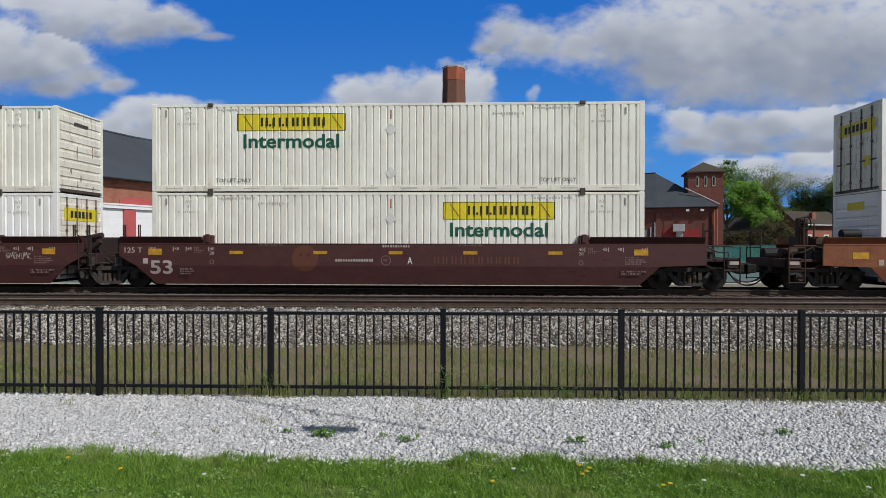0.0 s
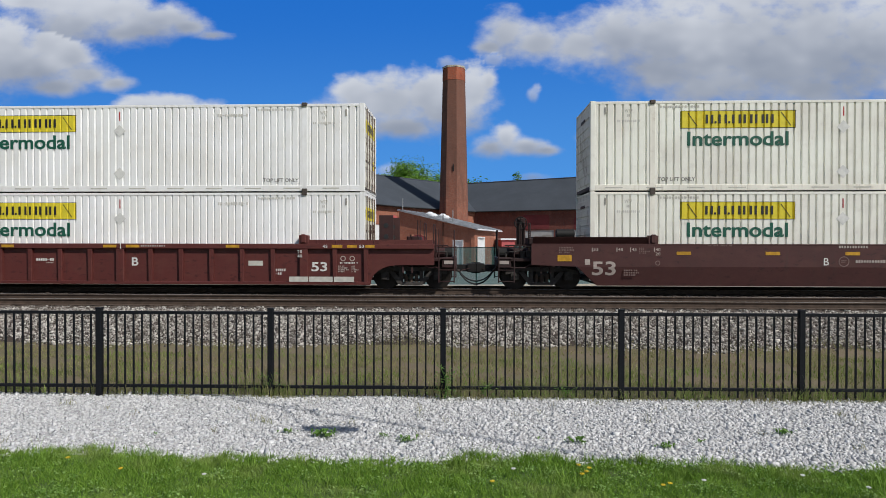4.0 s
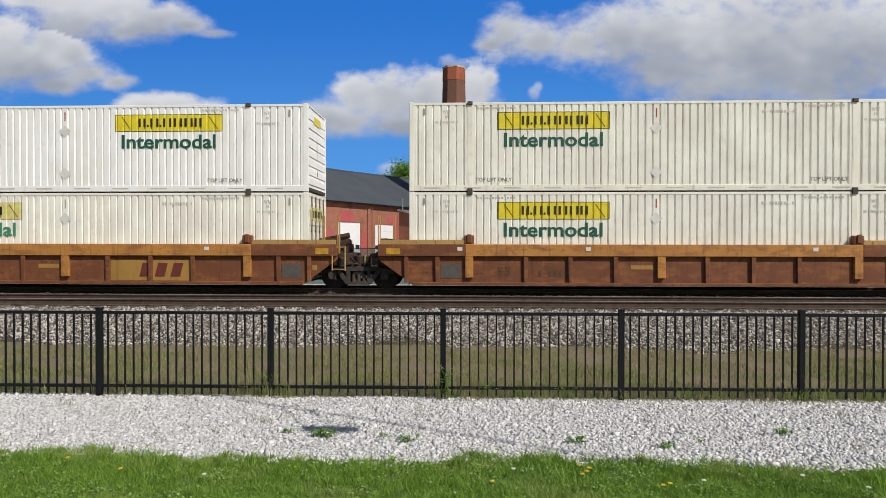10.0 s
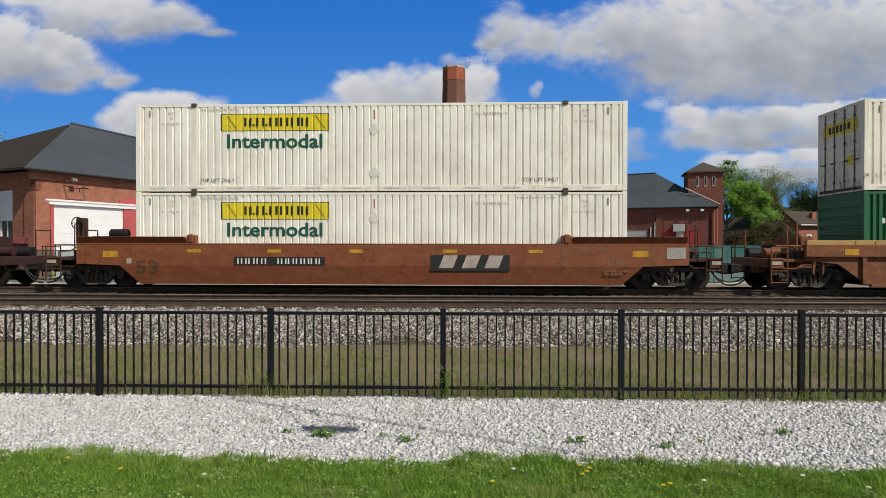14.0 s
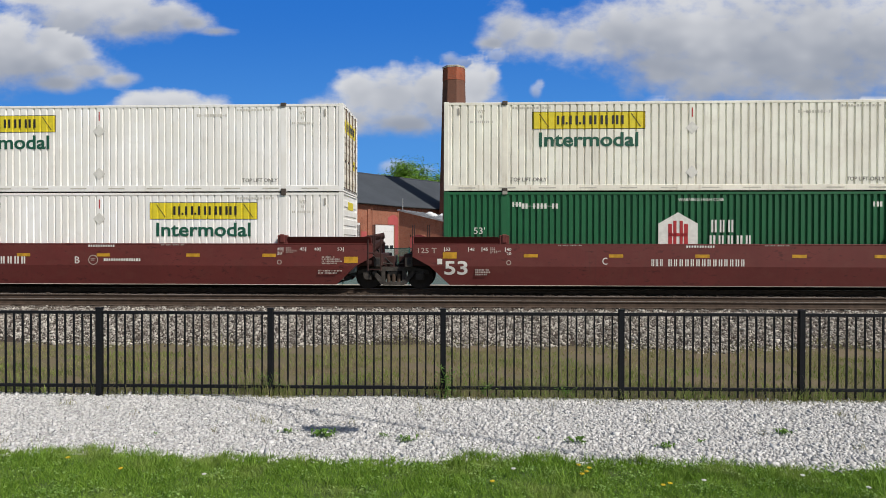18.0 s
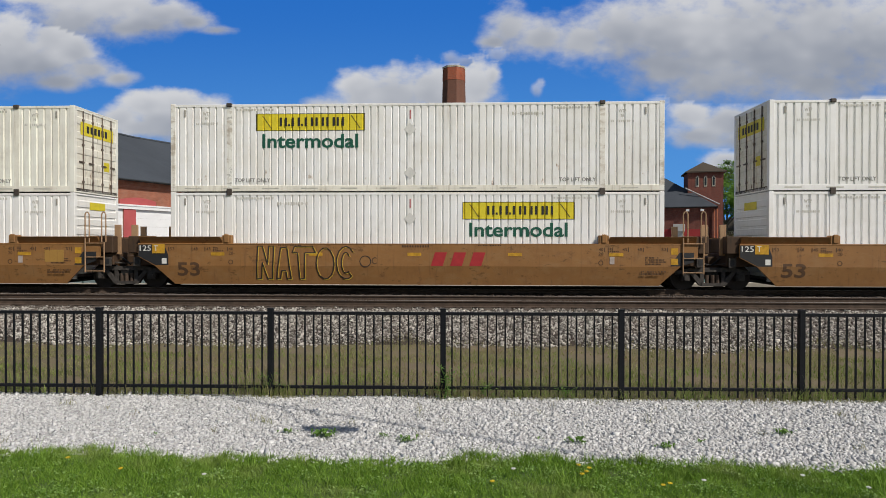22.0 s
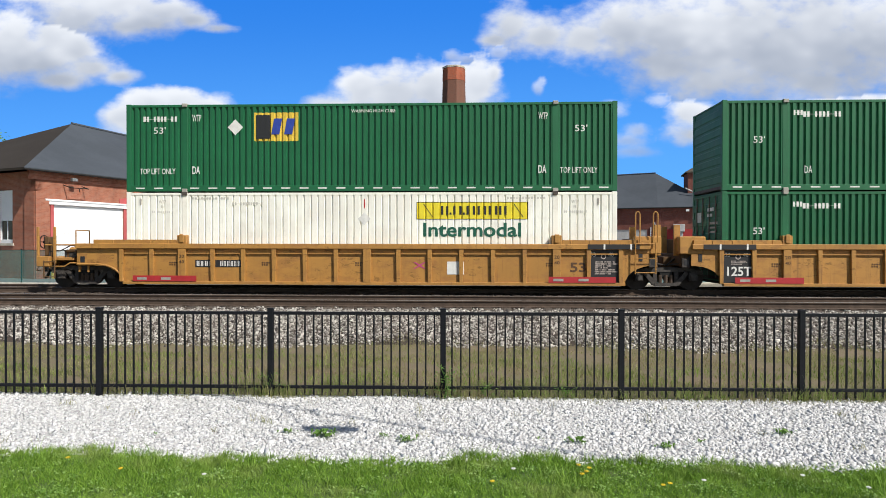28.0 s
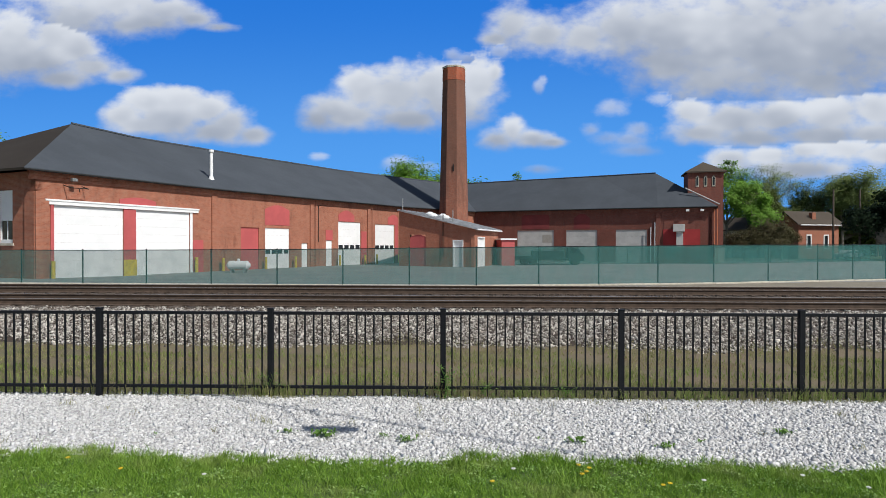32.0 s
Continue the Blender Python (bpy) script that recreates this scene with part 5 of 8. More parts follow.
def build_far_house():
    h = thing("house", "small brick house with a brown gable roof", "house")
    a, b = Vector((53.7, 110.0, -0.3)), Vector((54.6, 104.0, -0.3))
    c = Vector((62.3, 106.1, -0.3))
    u, w = (c - b), (a - b)
    ridge, eave = 7.95, 6.05
    for p, q in ((b, c), (b + u, a + u), (a + u, a)):
        m, L = frame_of(p, q)
        ob = pierced(L, eave, 0.3, [(1.7, 2.4, 1.8, 3.9), (5.1, 5.8, 1.8, 3.9)] if p == b else []).made("wall", BRICK, h)
        ob.matrix_basis = m
        if p == b:
            for x in (1.7, 5.1):
                g = Shape().box(x - 0.15, x + 0.85, -0.05, 0.1, 3.85, 4.05).box(x - 0.15, x, -0.05, 0.1, 1.7, 3.9).box(x + 0.7, x + 0.85, -0.05, 0.1, 1.7, 3.9).box(x - 0.15, x + 0.85, -0.05, 0.1, 1.65, 1.8).made("window", DOORWHITE, ob)
                plate(g, "pane", x, 0.12, 1.8, 0.7, 2.1, DARKGLASS)
    m, L = frame_of(a, b)
    Shape().prism([(0, 0), (L, 0), (L, eave), (L / 2, ridge), (0, eave)], 0, 0.3).made("gable", BRICK, h).matrix_basis = m
    mid0, mid1 = (a + b) / 2, (a + b) / 2 + u
    lift = lambda p, z: Vector((p.x, p.y, z - 0.3))
    dd, ww = u.normalized() * 0.6, w.normalized() * 0.6
    for near in (b, a):
        k = -ww if near is b else ww
        s = Shape()
        slab(s, [lift(near + k - dd, eave - 0.25), lift(near + u + k + dd, eave - 0.25), lift(mid1 + dd, ridge + 0.1), lift(mid0 - dd, ridge + 0.1)], 0.18)
        s.made("roof", SHINGLE_BR, h)
    Shape().box(-0.36, 0.36, -0.36, 0.36, 5.6, 7.75).made("chimney", BRICK, h).matrix_basis = pose(57.9, 106.0, -0.3, 0, 0, 17)
    Shape().pipe([lift(b - ww, eave - 0.45), lift(b + u - ww, eave - 0.45)], 0.09, 6).made("gutter", DOORWHITE, h)


def build_far_cottage():
    """Only its roof shows, over the bushes."""
    h = thing("house", "small far house with a grey gable roof behind bushes", "house", "", pose(51.6, 112.5, -0.3, 0, 0, 24))
    Shape().box(-2.6, 2.6, 0, 6, 0, 5.2).made("wall", STONE, h)
    Shape().prism([(-2.6, 5.2), (2.6, 5.2), (0, 7.2)], 0, 6).made("gable", STONE, h)
    for k in (-1, 1):
        sh = Shape()
        slab(sh, [Vector((k * 3.0, -0.4, 5.0)), Vector((k * 3.0, 6.4, 5.0)), Vector((0, 6.4, 7.35)), Vector((0, -0.4, 7.35))], 0.16)
        sh.made("roof", SHINGLE_BR, h, "grey-brown shingle roof")


# ---- trees ----
def tree(x, y, high, wide, leaf, name="tree", label="", seed=0, leaves=5000, size=0.5, trunk=0.3, low=0.25, gaps=0.5, z0=-0.3):
    """A tapered trunk, limbs in three orders, and leaves in many small uneven clumps round the twigs."""
    rng = random.Random(seed)
    t = thing(name, label, "tree", "", pose(x, y, z0))
    wood, tips = Shape(), []

    def grow(p, d, L, r, order):
        q = p + d * L
        wood.rod(p, q, r, 7 if order < 2 else 5, r * 0.62)
        if order == 3:
            tips.append(q)
            return
        if order >= 1:
            tips.append(p.lerp(q, 0.7))
        for _ in range(3 if order else 7):
            e = (d * rng.uniform(0.4, 1.0) + Vector((rng.gauss(0, 0.55) * wide / high * 2.0, rng.gauss(0, 0.55) * wide / high * 2.0, rng.uniform(0.1, 0.6)))).normalized()
            grow(p.lerp(q, rng.uniform(0.55, 1.0)), e, L * rng.uniform(0.5, 0.8), r * 0.55, order + 1)
    base = high * low
    grow(Vector((0, 0, 0)), Vector((0, 0, 1)), base * 1.5, trunk, 0)
    zs = max(p.z for p in tips)
    xs = max(max(abs(p.x), abs(p.y)) for p in tips)
    k, kz = wide * 0.5 / xs, high / zs
    wood.v = [(a * (1 + (k - 1) * min(1, c / base)), b * (1 + (k - 1) * min(1, c / base)), c * kz) for a, b, c in wood.v]
    tips = [Vector((p.x * k, p.y * k, p.z * kz)) for p in tips]
    wood.made("trunk", BARK, t)
    g = np.random.default_rng(seed)
    c = np.array([tuple(p) for p in tips])
    pick = g.integers(0, len(c), leaves)
    cr = g.uniform(0.35, 1.1, len(c)) * wide * 0.10
    p = c[pick] + np.clip(g.normal(0, 1, (leaves, 3)), -1.5, 1.5) * cr[pick][:, None] * np.array((1, 1, 0.75))
    p = p[p[:, 2] > base * gaps]
    n = len(p)
    out = p - np.array((0, 0, high * 0.55))
    out /= np.linalg.norm(out, axis=1)[:, None] + 1e-6
    out = out + np.array((0, 0, 0.45)) + g.normal(0, 0.42, (n, 3))
    a = np.cross(out, g.normal(0, 1, (n, 3)))
    a /= np.linalg.norm(a, axis=1)[:, None] + 1e-6
    b = np.cross(out, a)
    b /= np.linalg.norm(b, axis=1)[:, None] + 1e-6
    s = size * g.uniform(0.5, 1.2, n)[:, None]
    v = np.stack([p - a * s * 0.5, p + b * s * 0.3, p + a * s * 0.5, p - b * s * 0.3], 1).reshape(-1, 3)
    f = np.arange(n * 4).reshape(-1, 4)
    link("crown", scatter_mesh("crown", v, f, leaf), t)
    return t


def build_trees():
    L1, L2 = "leafy spring tree in fresh green behind the roundhouse", "half-bare spring tree with thin olive leaves"
    tree(46.3, 112, 16.9, 9, LEAF_FRESH, label=L1, seed=1, leaves=24000, size=0.38)
    tree(51.0, 110, 10.8, 7, LEAF_FRESH, label=L1, seed=21, leaves=16000, size=0.38)
    tree(53.6, 122, 17.0, 9, LEAF_OLIVE, label=L2, seed=2, leaves=8000, size=0.26)
    tree(60.5, 128, 17.4, 13, LEAF_OLIVE, label=L2, seed=3, leaves=13000, size=0.28)
    tree(57.5, 120, 13.0, 9, LEAF_OLIVE, label=L2, seed=31, leaves=17000, size=0.32)
    tree(66.5, 128, 15.0, 10, LEAF_OLIVE, label=L2, seed=4, leaves=20000, size=0.34)
    tree(73.5, 124, 15.4, 14, LEAF_OLIVE, label="broad spring tree with olive green leaves", seed=5, leaves=36000, size=0.38)
    tree(81.5, 126, 13.4, 13, LEAF_OLIVE, label="broad spring tree with olive green leaves", seed=6, leaves=26000, size=0.38)
    for x, y, h, w, s in ((60.0, 132, 10.5, 13, 41), (69.0, 131, 10.5, 14, 42), (77.5, 131, 10.0, 13, 43), (85.5, 131, 10.5, 13, 44)):
        tree(x, y, h, w, LEAF_OLIVE, label="low bushy tree with olive spring leaves", seed=s, leaves=12000, size=0.42, low=0.1, gaps=0.1)
    for x, y, h, w, s in ((61.0, 92.6, 9.8, 9.0, 7), (65.3, 93.5, 11.0, 10.5, 8), (70.5, 93, 11.8, 10, 18)):
        tree(x, y, h, w, LEAF_DARK, label="dense dark evergreen tree", seed=s, leaves=24000, size=0.50, low=0.08, gaps=0.1)
    tree(-6.0, 125, 17.6, 21, LEAF_FRESH, label=L1, seed=9, leaves=44000, size=0.50)
    tree(-13.4, 127, 17.2, 10, LEAF_FRESH, label=L1, seed=29, leaves=9000, size=0.6)
    tree(2.0, 127, 15.5, 9, LEAF_FRESH, label=L1, seed=19, leaves=6000, size=0.6)
    tree(11.2, 121, 16.2, 6, LEAF_FRESH, label=L1, seed=10, leaves=2500)
    tree(20.5, 123, 14.6, 6, LEAF_FRESH, label=L1, seed=11, leaves=2000)
    tree(-66.5, 82.4, 17.6, 9, LEAF_FRESH, label=L1, seed=12, leaves=3000)
    for x, y, h, w, s in ((40.5, 92, 4.6, 6.5, 13), (43.8, 92.5, 5.8, 7.0, 14), (46.9, 94, 4.8, 5.5, 15)):
        tree(x, y, h, w, LEAF_BROWN, "bush", "low brownish green bush", s, 9000, 0.26, 0.12, 0.15, 0.1)


def build_bird():
    b = thing("bird", "small dark bird flying with spread wings", "bird")
    Shape().rod((-0.10, 0, 0), (0.04, 0, 0), 0.035, 8, 0.03).rod((-0.10, 0, 0), (-0.15, 0, 0.005), 0.03, 8, 0.008).rod((0.04, 0, 0), (0.14, 0, 0), 0.028, 6, 0.012).made("body", HOSE, b)
    for k in (-1, 1):
        Shape().prism([(-0.06, 0), (0.04, 0), (0.05, k * 0.12), (0.02, k * 0.24), (-0.02, k * 0.12)], 0.01, 0.018, "z").made("wing", HOSE, b).matrix_basis = pose(0, 0, 0, k * 28, 0, 0)
    return b


def build_far_woods():
    """Low woods and hedges that close the horizon."""
    rng = np.random.default_rng(77)
    rows = []
    for x0, x1, y, hi, k in ((30, 330, 190, 9.0, 12000), (-330, -60, 190, 9.0, 7000), (42, 96, 138, 11.0, 14000)):
        x = rng.uniform(x0, x1, k)
        crest = hi * (0.55 + 0.45 * np.array([noise.noise((q * 0.07, y, 1)) * 0.8 + noise.noise((q * 0.3, y, 2)) * 0.5 for q in x]))
        rows.append(np.column_stack([x, y + rng.normal(0, 2.5, k), -0.3 + np.maximum(crest, 1.0) * rng.uniform(0, 1, k) ** 0.7]))
    p = np.concatenate(rows)
    n = len(p)
    a, b = rng.normal(0, 1, (n, 3)), rng.normal(0, 1, (n, 3))
    a /= np.linalg.norm(a, axis=1)[:, None]
    b /= np.linalg.norm(b, axis=1)[:, None]
    s = rng.uniform(0.6, 1.5, n)[:, None]
    v = np.stack([p - a * s * 0.5, p + b * s * 0.35, p + a * s * 0.5, p - b * s * 0.35], 1).reshape(-1, 3)
    tagged(new("far_woods", scatter_mesh("far_woods", v, np.arange(n * 4).reshape(-1, 4), LEAF_OLIVE)), "low distant woods and hedges in olive spring leaf", "woods", kind="stuff")


def build_overhead_line():
    """A wire behind the camera; it throws its shadow over the gravel."""
    h = 6.4
    a, b = Vector((-16.06, 12.81, h)), Vector((20.04, -4.63, h))
    line = thing("overhead_cable", "black overhead cable with a long splice case", "cable", "", Matrix())
    pts = [a.lerp(b, i / 12) - Vector((0, 0, 0.25 * math.sin(math.pi * i / 12))) for i in range(13)]
    Shape().pipe([tuple(p) for p in pts], 0.025, 6).made("wire", HOSE, line)
    t = CASE_AT
    c, d = a.lerp(b, t) - Vector((0, 0, 0.25)), a.lerp(b, t + 0.020) - Vector((0, 0, 0.25))
    mid = (c + d) / 2 + Vector((-0.59, -0.06, -0.875))
    Shape().rod(mid - Vector((0.27, 0, 0)), mid + Vector((0.27, 0, 0)), 0.10, 14).made("splice_case", HOSE, line, "long black case slung under the cable")
    for q in (-0.2, 0.2):
        w = a.lerp(b, (mid.x + q - a.x) / (b.x - a.x))
        Shape().rod(mid + Vector((q, 0, 0.14)), (w.x, w.y, w.z - 0.24), 0.012, 5).made("hanger", HOSE, line)
    for p in (a, b):
        pole = thing("utility_pole", "weathered wooden utility pole carrying a cable", "utility pole", "utility poles", pose(p.x, p.y, lie(p.y)))
        Shape().rod((0, 0, 0), (0, 0, p.z + 0.5 - lie(p.y)), 0.15, 10, 0.11).made("pole", WOODPOLE, pole)


CASE_AT = 0.520


def build_yard_things():
    for x, y in ((56.34, 97.35), (60.44, 97.52)):
        p = thing("utility_pole", "weathered wooden utility pole with wires", "utility pole", "utility poles", pose(x, y, -0.3))
        Shape().rod((0, 0, 0), (0, 0, 10.9), 0.16, 10, 0.11).made("pole", WOODPOLE, p)
    t = thing("propane_tank", "white horizontal propane tank standing in the yard", "tank", "", pose(-18.96, 50.2, -0.3))
    s = Shape().rod((-0.75, 0, 0.62), (0.75, 0, 0.62), 0.36, 16)
    s.rod((-0.75, 0, 0.62), (-0.98, 0, 0.62), 0.36, 16, 0.14).rod((0.75, 0, 0.62), (0.98, 0, 0.62), 0.36, 16, 0.14)
    s.made("vessel", DOORWHITE, t, smooth=False)
    Shape().rod((0, 0, 0.95), (0, 0, 1.15), 0.12, 10).made("valve_dome", DOORWHITE, t)
    for x in (-0.55, 0.55):
        Shape().box(x - 0.08, x + 0.08, -0.3, 0.3, 0, 0.35).made("foot", GALV, t)
    # a dark flatbed truck parked before the right wing
    c = thing("flatbed_truck", "long dark flatbed truck parked before the grey doors", "vehicle", "", pose(5.3, 70.5, -0.3))
    dark = paint("dark_vehicle_paint", (0.012, 0.022, 0.020), amount=0.2, rough=0.4)
    Shape().box(0, 6.1, 0, 2.2, 0.62, 0.80).box(2.1, 5.6, 0.05, 2.15, 0.80, 1.62).box(0, 2.1, 0.05, 2.15, 0.80, 1.05).made("flatbed", dark, c, bevel=0.02)
    Shape().prism([(6.15, 0.5), (6.15, 2.05), (7.2, 2.05), (7.62, 1.35), (7.95, 1.2), (7.95, 0.5)], 0, 2.1).made("cab", dark, c, bevel=0.04)
    Shape().prism([(6.35, 1.32), (6.35, 1.9), (7.1, 1.9), (7.4, 1.36)], -0.01, 2.11).made("windows", DARKGLASS, c)
    for x in (1.2, 2.2, 7.0):
        for y in (0.15, 2.0):
            Shape().rod((x, y - 0.14, 0.42), (x, y + 0.14, 0.42), 0.42, 18).made("wheel", HOSE, c)
    v = thing("car", "pale parked car beside the far house", "vehicle", "", pose(60.3, 101.5, -0.3, 0, 0, 20))
    Shape().prism([(0, 0.4), (0, 0.95), (0.9, 1.0), (1.6, 1.45), (3.2, 1.45), (3.9, 1.0), (4.5, 0.9), (4.5, 0.4)], 0, 1.8).made("body", DOORWHITE, v, bevel=0.05)
    Shape().prism([(1.15, 1.03), (1.7, 1.38), (3.1, 1.38), (3.6, 1.03)], -0.01, 1.81).made("windows", DARKGLASS, v)
    for x in (0.85, 3.6):
        for y in (0.1, 1.7):
            Shape().rod((x, y - 0.1, 0.33), (x, y + 0.1, 0.33), 0.33, 18).made("wheel", HOSE, v)


# ---- containers ----
HALF, WIDE, TALL = 8.08, 1.295, 2.896      # half length, half width and height of a 53-foot box
MOVERS = []                                 # (thing, place along the train, height)


def folds(x0, x1, pitch, flat):
    """The folded line of a corrugated wall: (x, depth) pairs."""
    out, n = [], max(1, round((x1 - x0) / pitch))
    p = (x1 - x0) / n
    s = p * 0.10
    for i in range(n):
        a = x0 + i * p
        g = p * (1 - flat) - 2 * s
        out += [(a, 0.0), (a + p * flat * 0.5, 0.0), (a + p * flat * 0.5 + s, 1.0), (a + p * flat * 0.5 + s + g, 1.0), (a + p * flat * 0.5 + 2 * s + g, 0.0)]
    return out + [(x1, 0.0)]


def side_line(pitch, flat):
    ends, mids = (HALF - 0.15, 6.18), 6.02
    line = folds(-ends[0], -ends[1], pitch, flat) + [(-mids, 0.0)] + folds(-mids, mids, pitch, flat)[1:] + [(ends[1], 0.0)] + folds(ends[1], ends[0], pitch, flat)[1:]
    return line


def strip(line, x0, x1, z0, z1, y, depth, thick=0.0):
    """A sheet that follows the folds between x0 and x1."""
    def at(x):
        for (a, d), (b, e) in zip(line, line[1:]):
            if a <= x <= b:
                return d + (e - d) * ((x - a) / (b - a) if b > a else 0)
        return 0.0
    pts = [(x0, at(x0))] + [p for p in line if x0 < p[0] < x1] + [(x1, at(x1))]
    s = Shape()
    b = len(pts)
    s.v = [(x, y + d * depth, z) for z in (z0, z1) for x, d in pts]
    s.f = [(i, i + 1, b + i + 1, b + i) for i in range(b - 1)]
    if thick:
        k = len(s.v)
        s.v += [(x, yy + thick, z) for x, yy, z in s.v]
        s.f += [(k + b + i, k + b + i + 1, k + i + 1, k + i) for i in range(b - 1)]
        s.f += [(i + 1, i, k + i, k + i + 1) for i in range(b - 1)] + [(b + i, b + i + 1, k + b + i + 1, k + b + i) for i in range(b - 1)]
        s.f += [(0, b, k + b, k), (b - 1, k + b - 1, k + 2 * b - 1, 2 * b - 1)]
    return s


LINES = {"white": side_line(0.236, 0.70), "green": side_line(0.205, 0.50)}
DEPTH = {"white": 0.044, "green": 0.052}
FACE = -WIDE + 0.012                 # the outer plane of the near side wall


def diamond(r):
    return Shape().prism([(-r, 0), (0, -r), (r, 0), (0, r)], -0.006, 0)


def hexagon(r):
    return Shape().prism([(r * math.sin(k * math.tau / 6), r * math.cos(k * math.tau / 6)) for k in range(6)], -0.006, 0)


def container(skin, logo, at, door_right, level, label):
    """One 53-foot box. skin: its paint; logo: what is painted on its side, and where along it."""
    style = "green" if skin is GREEN else "white"
    line, deep = LINES[style], DEPTH[style]
    c = thing("container", label, "shipping container", "stacked containers")
    wall = kept("side_wall", lambda: strip(line, -HALF + 0.12, HALF - 0.12, 0.20, 2.80, FACE, deep, 0.03), skin)
    link("side_wall", wall, c)
    link("side_wall", wall, c, "", pose(0, 0, 0, 0, 0, 180))
    top = kept("top_rail", lambda: Shape().box(-HALF + 0.1, HALF - 0.1, -WIDE + 0.004, -WIDE + 0.10, 2.79, TALL - 0.02), skin, 0.008)
    low = kept("bottom_rail", lambda: Shape().box(-HALF + 0.1, HALF - 0.1, -WIDE + 0.002, -WIDE + 0.10, 0.01, 0.20), skin if skin in (GREEN, WHITE) else STAINED, 0.008)
    post = kept("corner_post", lambda: Shape().box(-0.08, 0.08, -0.08, 0.08, 0.0, TALL), CHIPPED if skin is WORN else skin, 0.01)
    mid = kept("lift_post", lambda: Shape().box(-0.09, 0.09, -0.02, 0.06, 0.0, TALL - 0.02), skin if skin in (GREEN, WHITE) else CHIPPED if skin is WORN else STAINED, 0.006)
    cast = kept("casting", lambda: Shape().box(-0.085, 0.085, -0.04, 0.13, 0, 0.115), CAST if style == "white" else INK_GREY, 0.012)
    for r in (0, 180):
        link("top_rail", top, c, "", pose(0, 0, 0, 0, 0, r))
        link("bottom_rail", low, c, "", pose(0, 0, 0, 0, 0, r))
    for x in (-1, 1):
        for y in (-1, 1):
            link("corner_post", post, c, "", pose(x * (HALF - 0.08), y * (WIDE - 0.08), 0))
            link("lift_post", mid, c, "", pose(x * 6.10, y * (WIDE - 0.022), 0, 0, 0, 0 if y < 0 else 180))
            link("casting", cast, c, "dark steel lifting casting", pose(x * 6.10, y * (WIDE + 0.006), TALL - 0.10, 0, 0, 0 if y < 0 else 180))
            link("casting", cast, c, "dark steel corner casting", pose(x * 6.10, y * (WIDE + 0.006), -0.02, 0, 0, 0 if y < 0 else 180))
    link("roof", kept("box_roof", lambda: Shape().box(-HALF, HALF, -WIDE + 0.1, WIDE - 0.1, TALL - 0.06, TALL - 0.025), skin), c)
    link("floor", kept("box_floor", lambda: Shape().box(-HALF, HALF, -WIDE + 0.1, WIDE - 0.1, 0.05, 0.15), CAST), c)
    # the door end and the plain end
    r = 0 if door_right else 180
    def leaf():
        out = [(HALF - 0.06, 0.12), (HALF - 0.02, 0.12)]
        for k in range(5):
            z = 0.30 + k * 0.5
            out += [(HALF - 0.02, z), (HALF - 0.003, z + 0.03), (HALF - 0.003, z + 0.24), (HALF - 0.02, z + 0.27)]
        out += [(HALF - 0.02, TALL - 0.12), (HALF - 0.06, TALL - 0.12)]
        return Shape().prism(out, 0.012, WIDE - 0.15)
    for k in (0, 180):
        d = link("door", kept("door_leaf", leaf, skin if skin is GREEN else DOORPAINT), c, "", pose(0, 0, 0, 0, 0, r) @ (Matrix.Diagonal((1, -1, 1, 1)) if k else Matrix()))
        for y in (0.28, 0.82):
            link("lock_rod", kept(("lock_rod", y), lambda: Shape().rod((HALF + 0.012, y, 0.1), (HALF + 0.012, y, TALL - 0.1), 0.02, 8).box(HALF - 0.01, HALF + 0.03, y - 0.05, y + 0.22, 1.02, 1.07).box(HALF - 0.01, HALF + 0.025, y - 0.05, y + 0.05, 0.35, 0.42).box(HALF - 0.01, HALF + 0.025, y - 0.05, y + 0.05, 1.60, 1.67).box(HALF - 0.01, HALF + 0.025, y - 0.05, y + 0.05, 2.45, 2.52), RODS), d)
    link("door_sill", kept("door_sill", lambda: Shape().box(HALF - 0.12, HALF, -WIDE + 0.15, WIDE - 0.15, 0, 0.13), skin, 0.01), c, "", pose(0, 0, 0, 0, 0, r))
    link("door_header", kept("door_header", lambda: Shape().box(HALF - 0.12, HALF, -WIDE + 0.15, WIDE - 0.15, TALL - 0.13, TALL), skin, 0.01), c, "", pose(0, 0, 0, 0, 0, r))
    def front():
        out = [(-HALF + 0.07, 0.1), (-HALF + 0.03, 0.1)]
        for k in range(8):
            z = 0.25 + k * 0.31
            out += [(-HALF + 0.03, z), (-HALF + 0.005, z + 0.02), (-HALF + 0.005, z + 0.22), (-HALF + 0.03, z + 0.24)]
        out += [(-HALF + 0.03, TALL), (-HALF + 0.07, TALL)]
        return Shape().prism(out, -WIDE + 0.15, WIDE - 0.15)
    link("end_wall", kept("end_wall", front, skin if skin in (GREEN, WHITE) else DOORPAINT), c, "", pose(0, 0, 0, 0, 0, r))
    inkl = INK_YF if logo == "faded" else INK_Y
    if style == "white":
        Q = Matrix.Rotation(radians(r), 4, "Z")
        link("end_decal", kept("end_decal", lambda: Shape().box(HALF + 0.0, HALF + 0.006, -0.95, 0.95, 1.98, 2.42), inkl), c, "", Q)
        if skin is WHITE:
            link("end_decal", kept("end_plate", lambda: Shape().box(-HALF - 0.002, -HALF + 0.004, -0.45, 0.45, 2.36, 2.62), inkl), c, "", Q)
        else:
            link("end_slot", kept("end_slot", lambda: Shape().box(-HALF - 0.002, -HALF + 0.004, -0.40, 0.40, 2.40, 2.50), CAST), c, "dark scuffed slot", Q)
        # soot and rust scuffs on the plain end
        rng = random.Random(round(MOVERS[-1][2] * 100) + len(MOVERS) if MOVERS else 1)
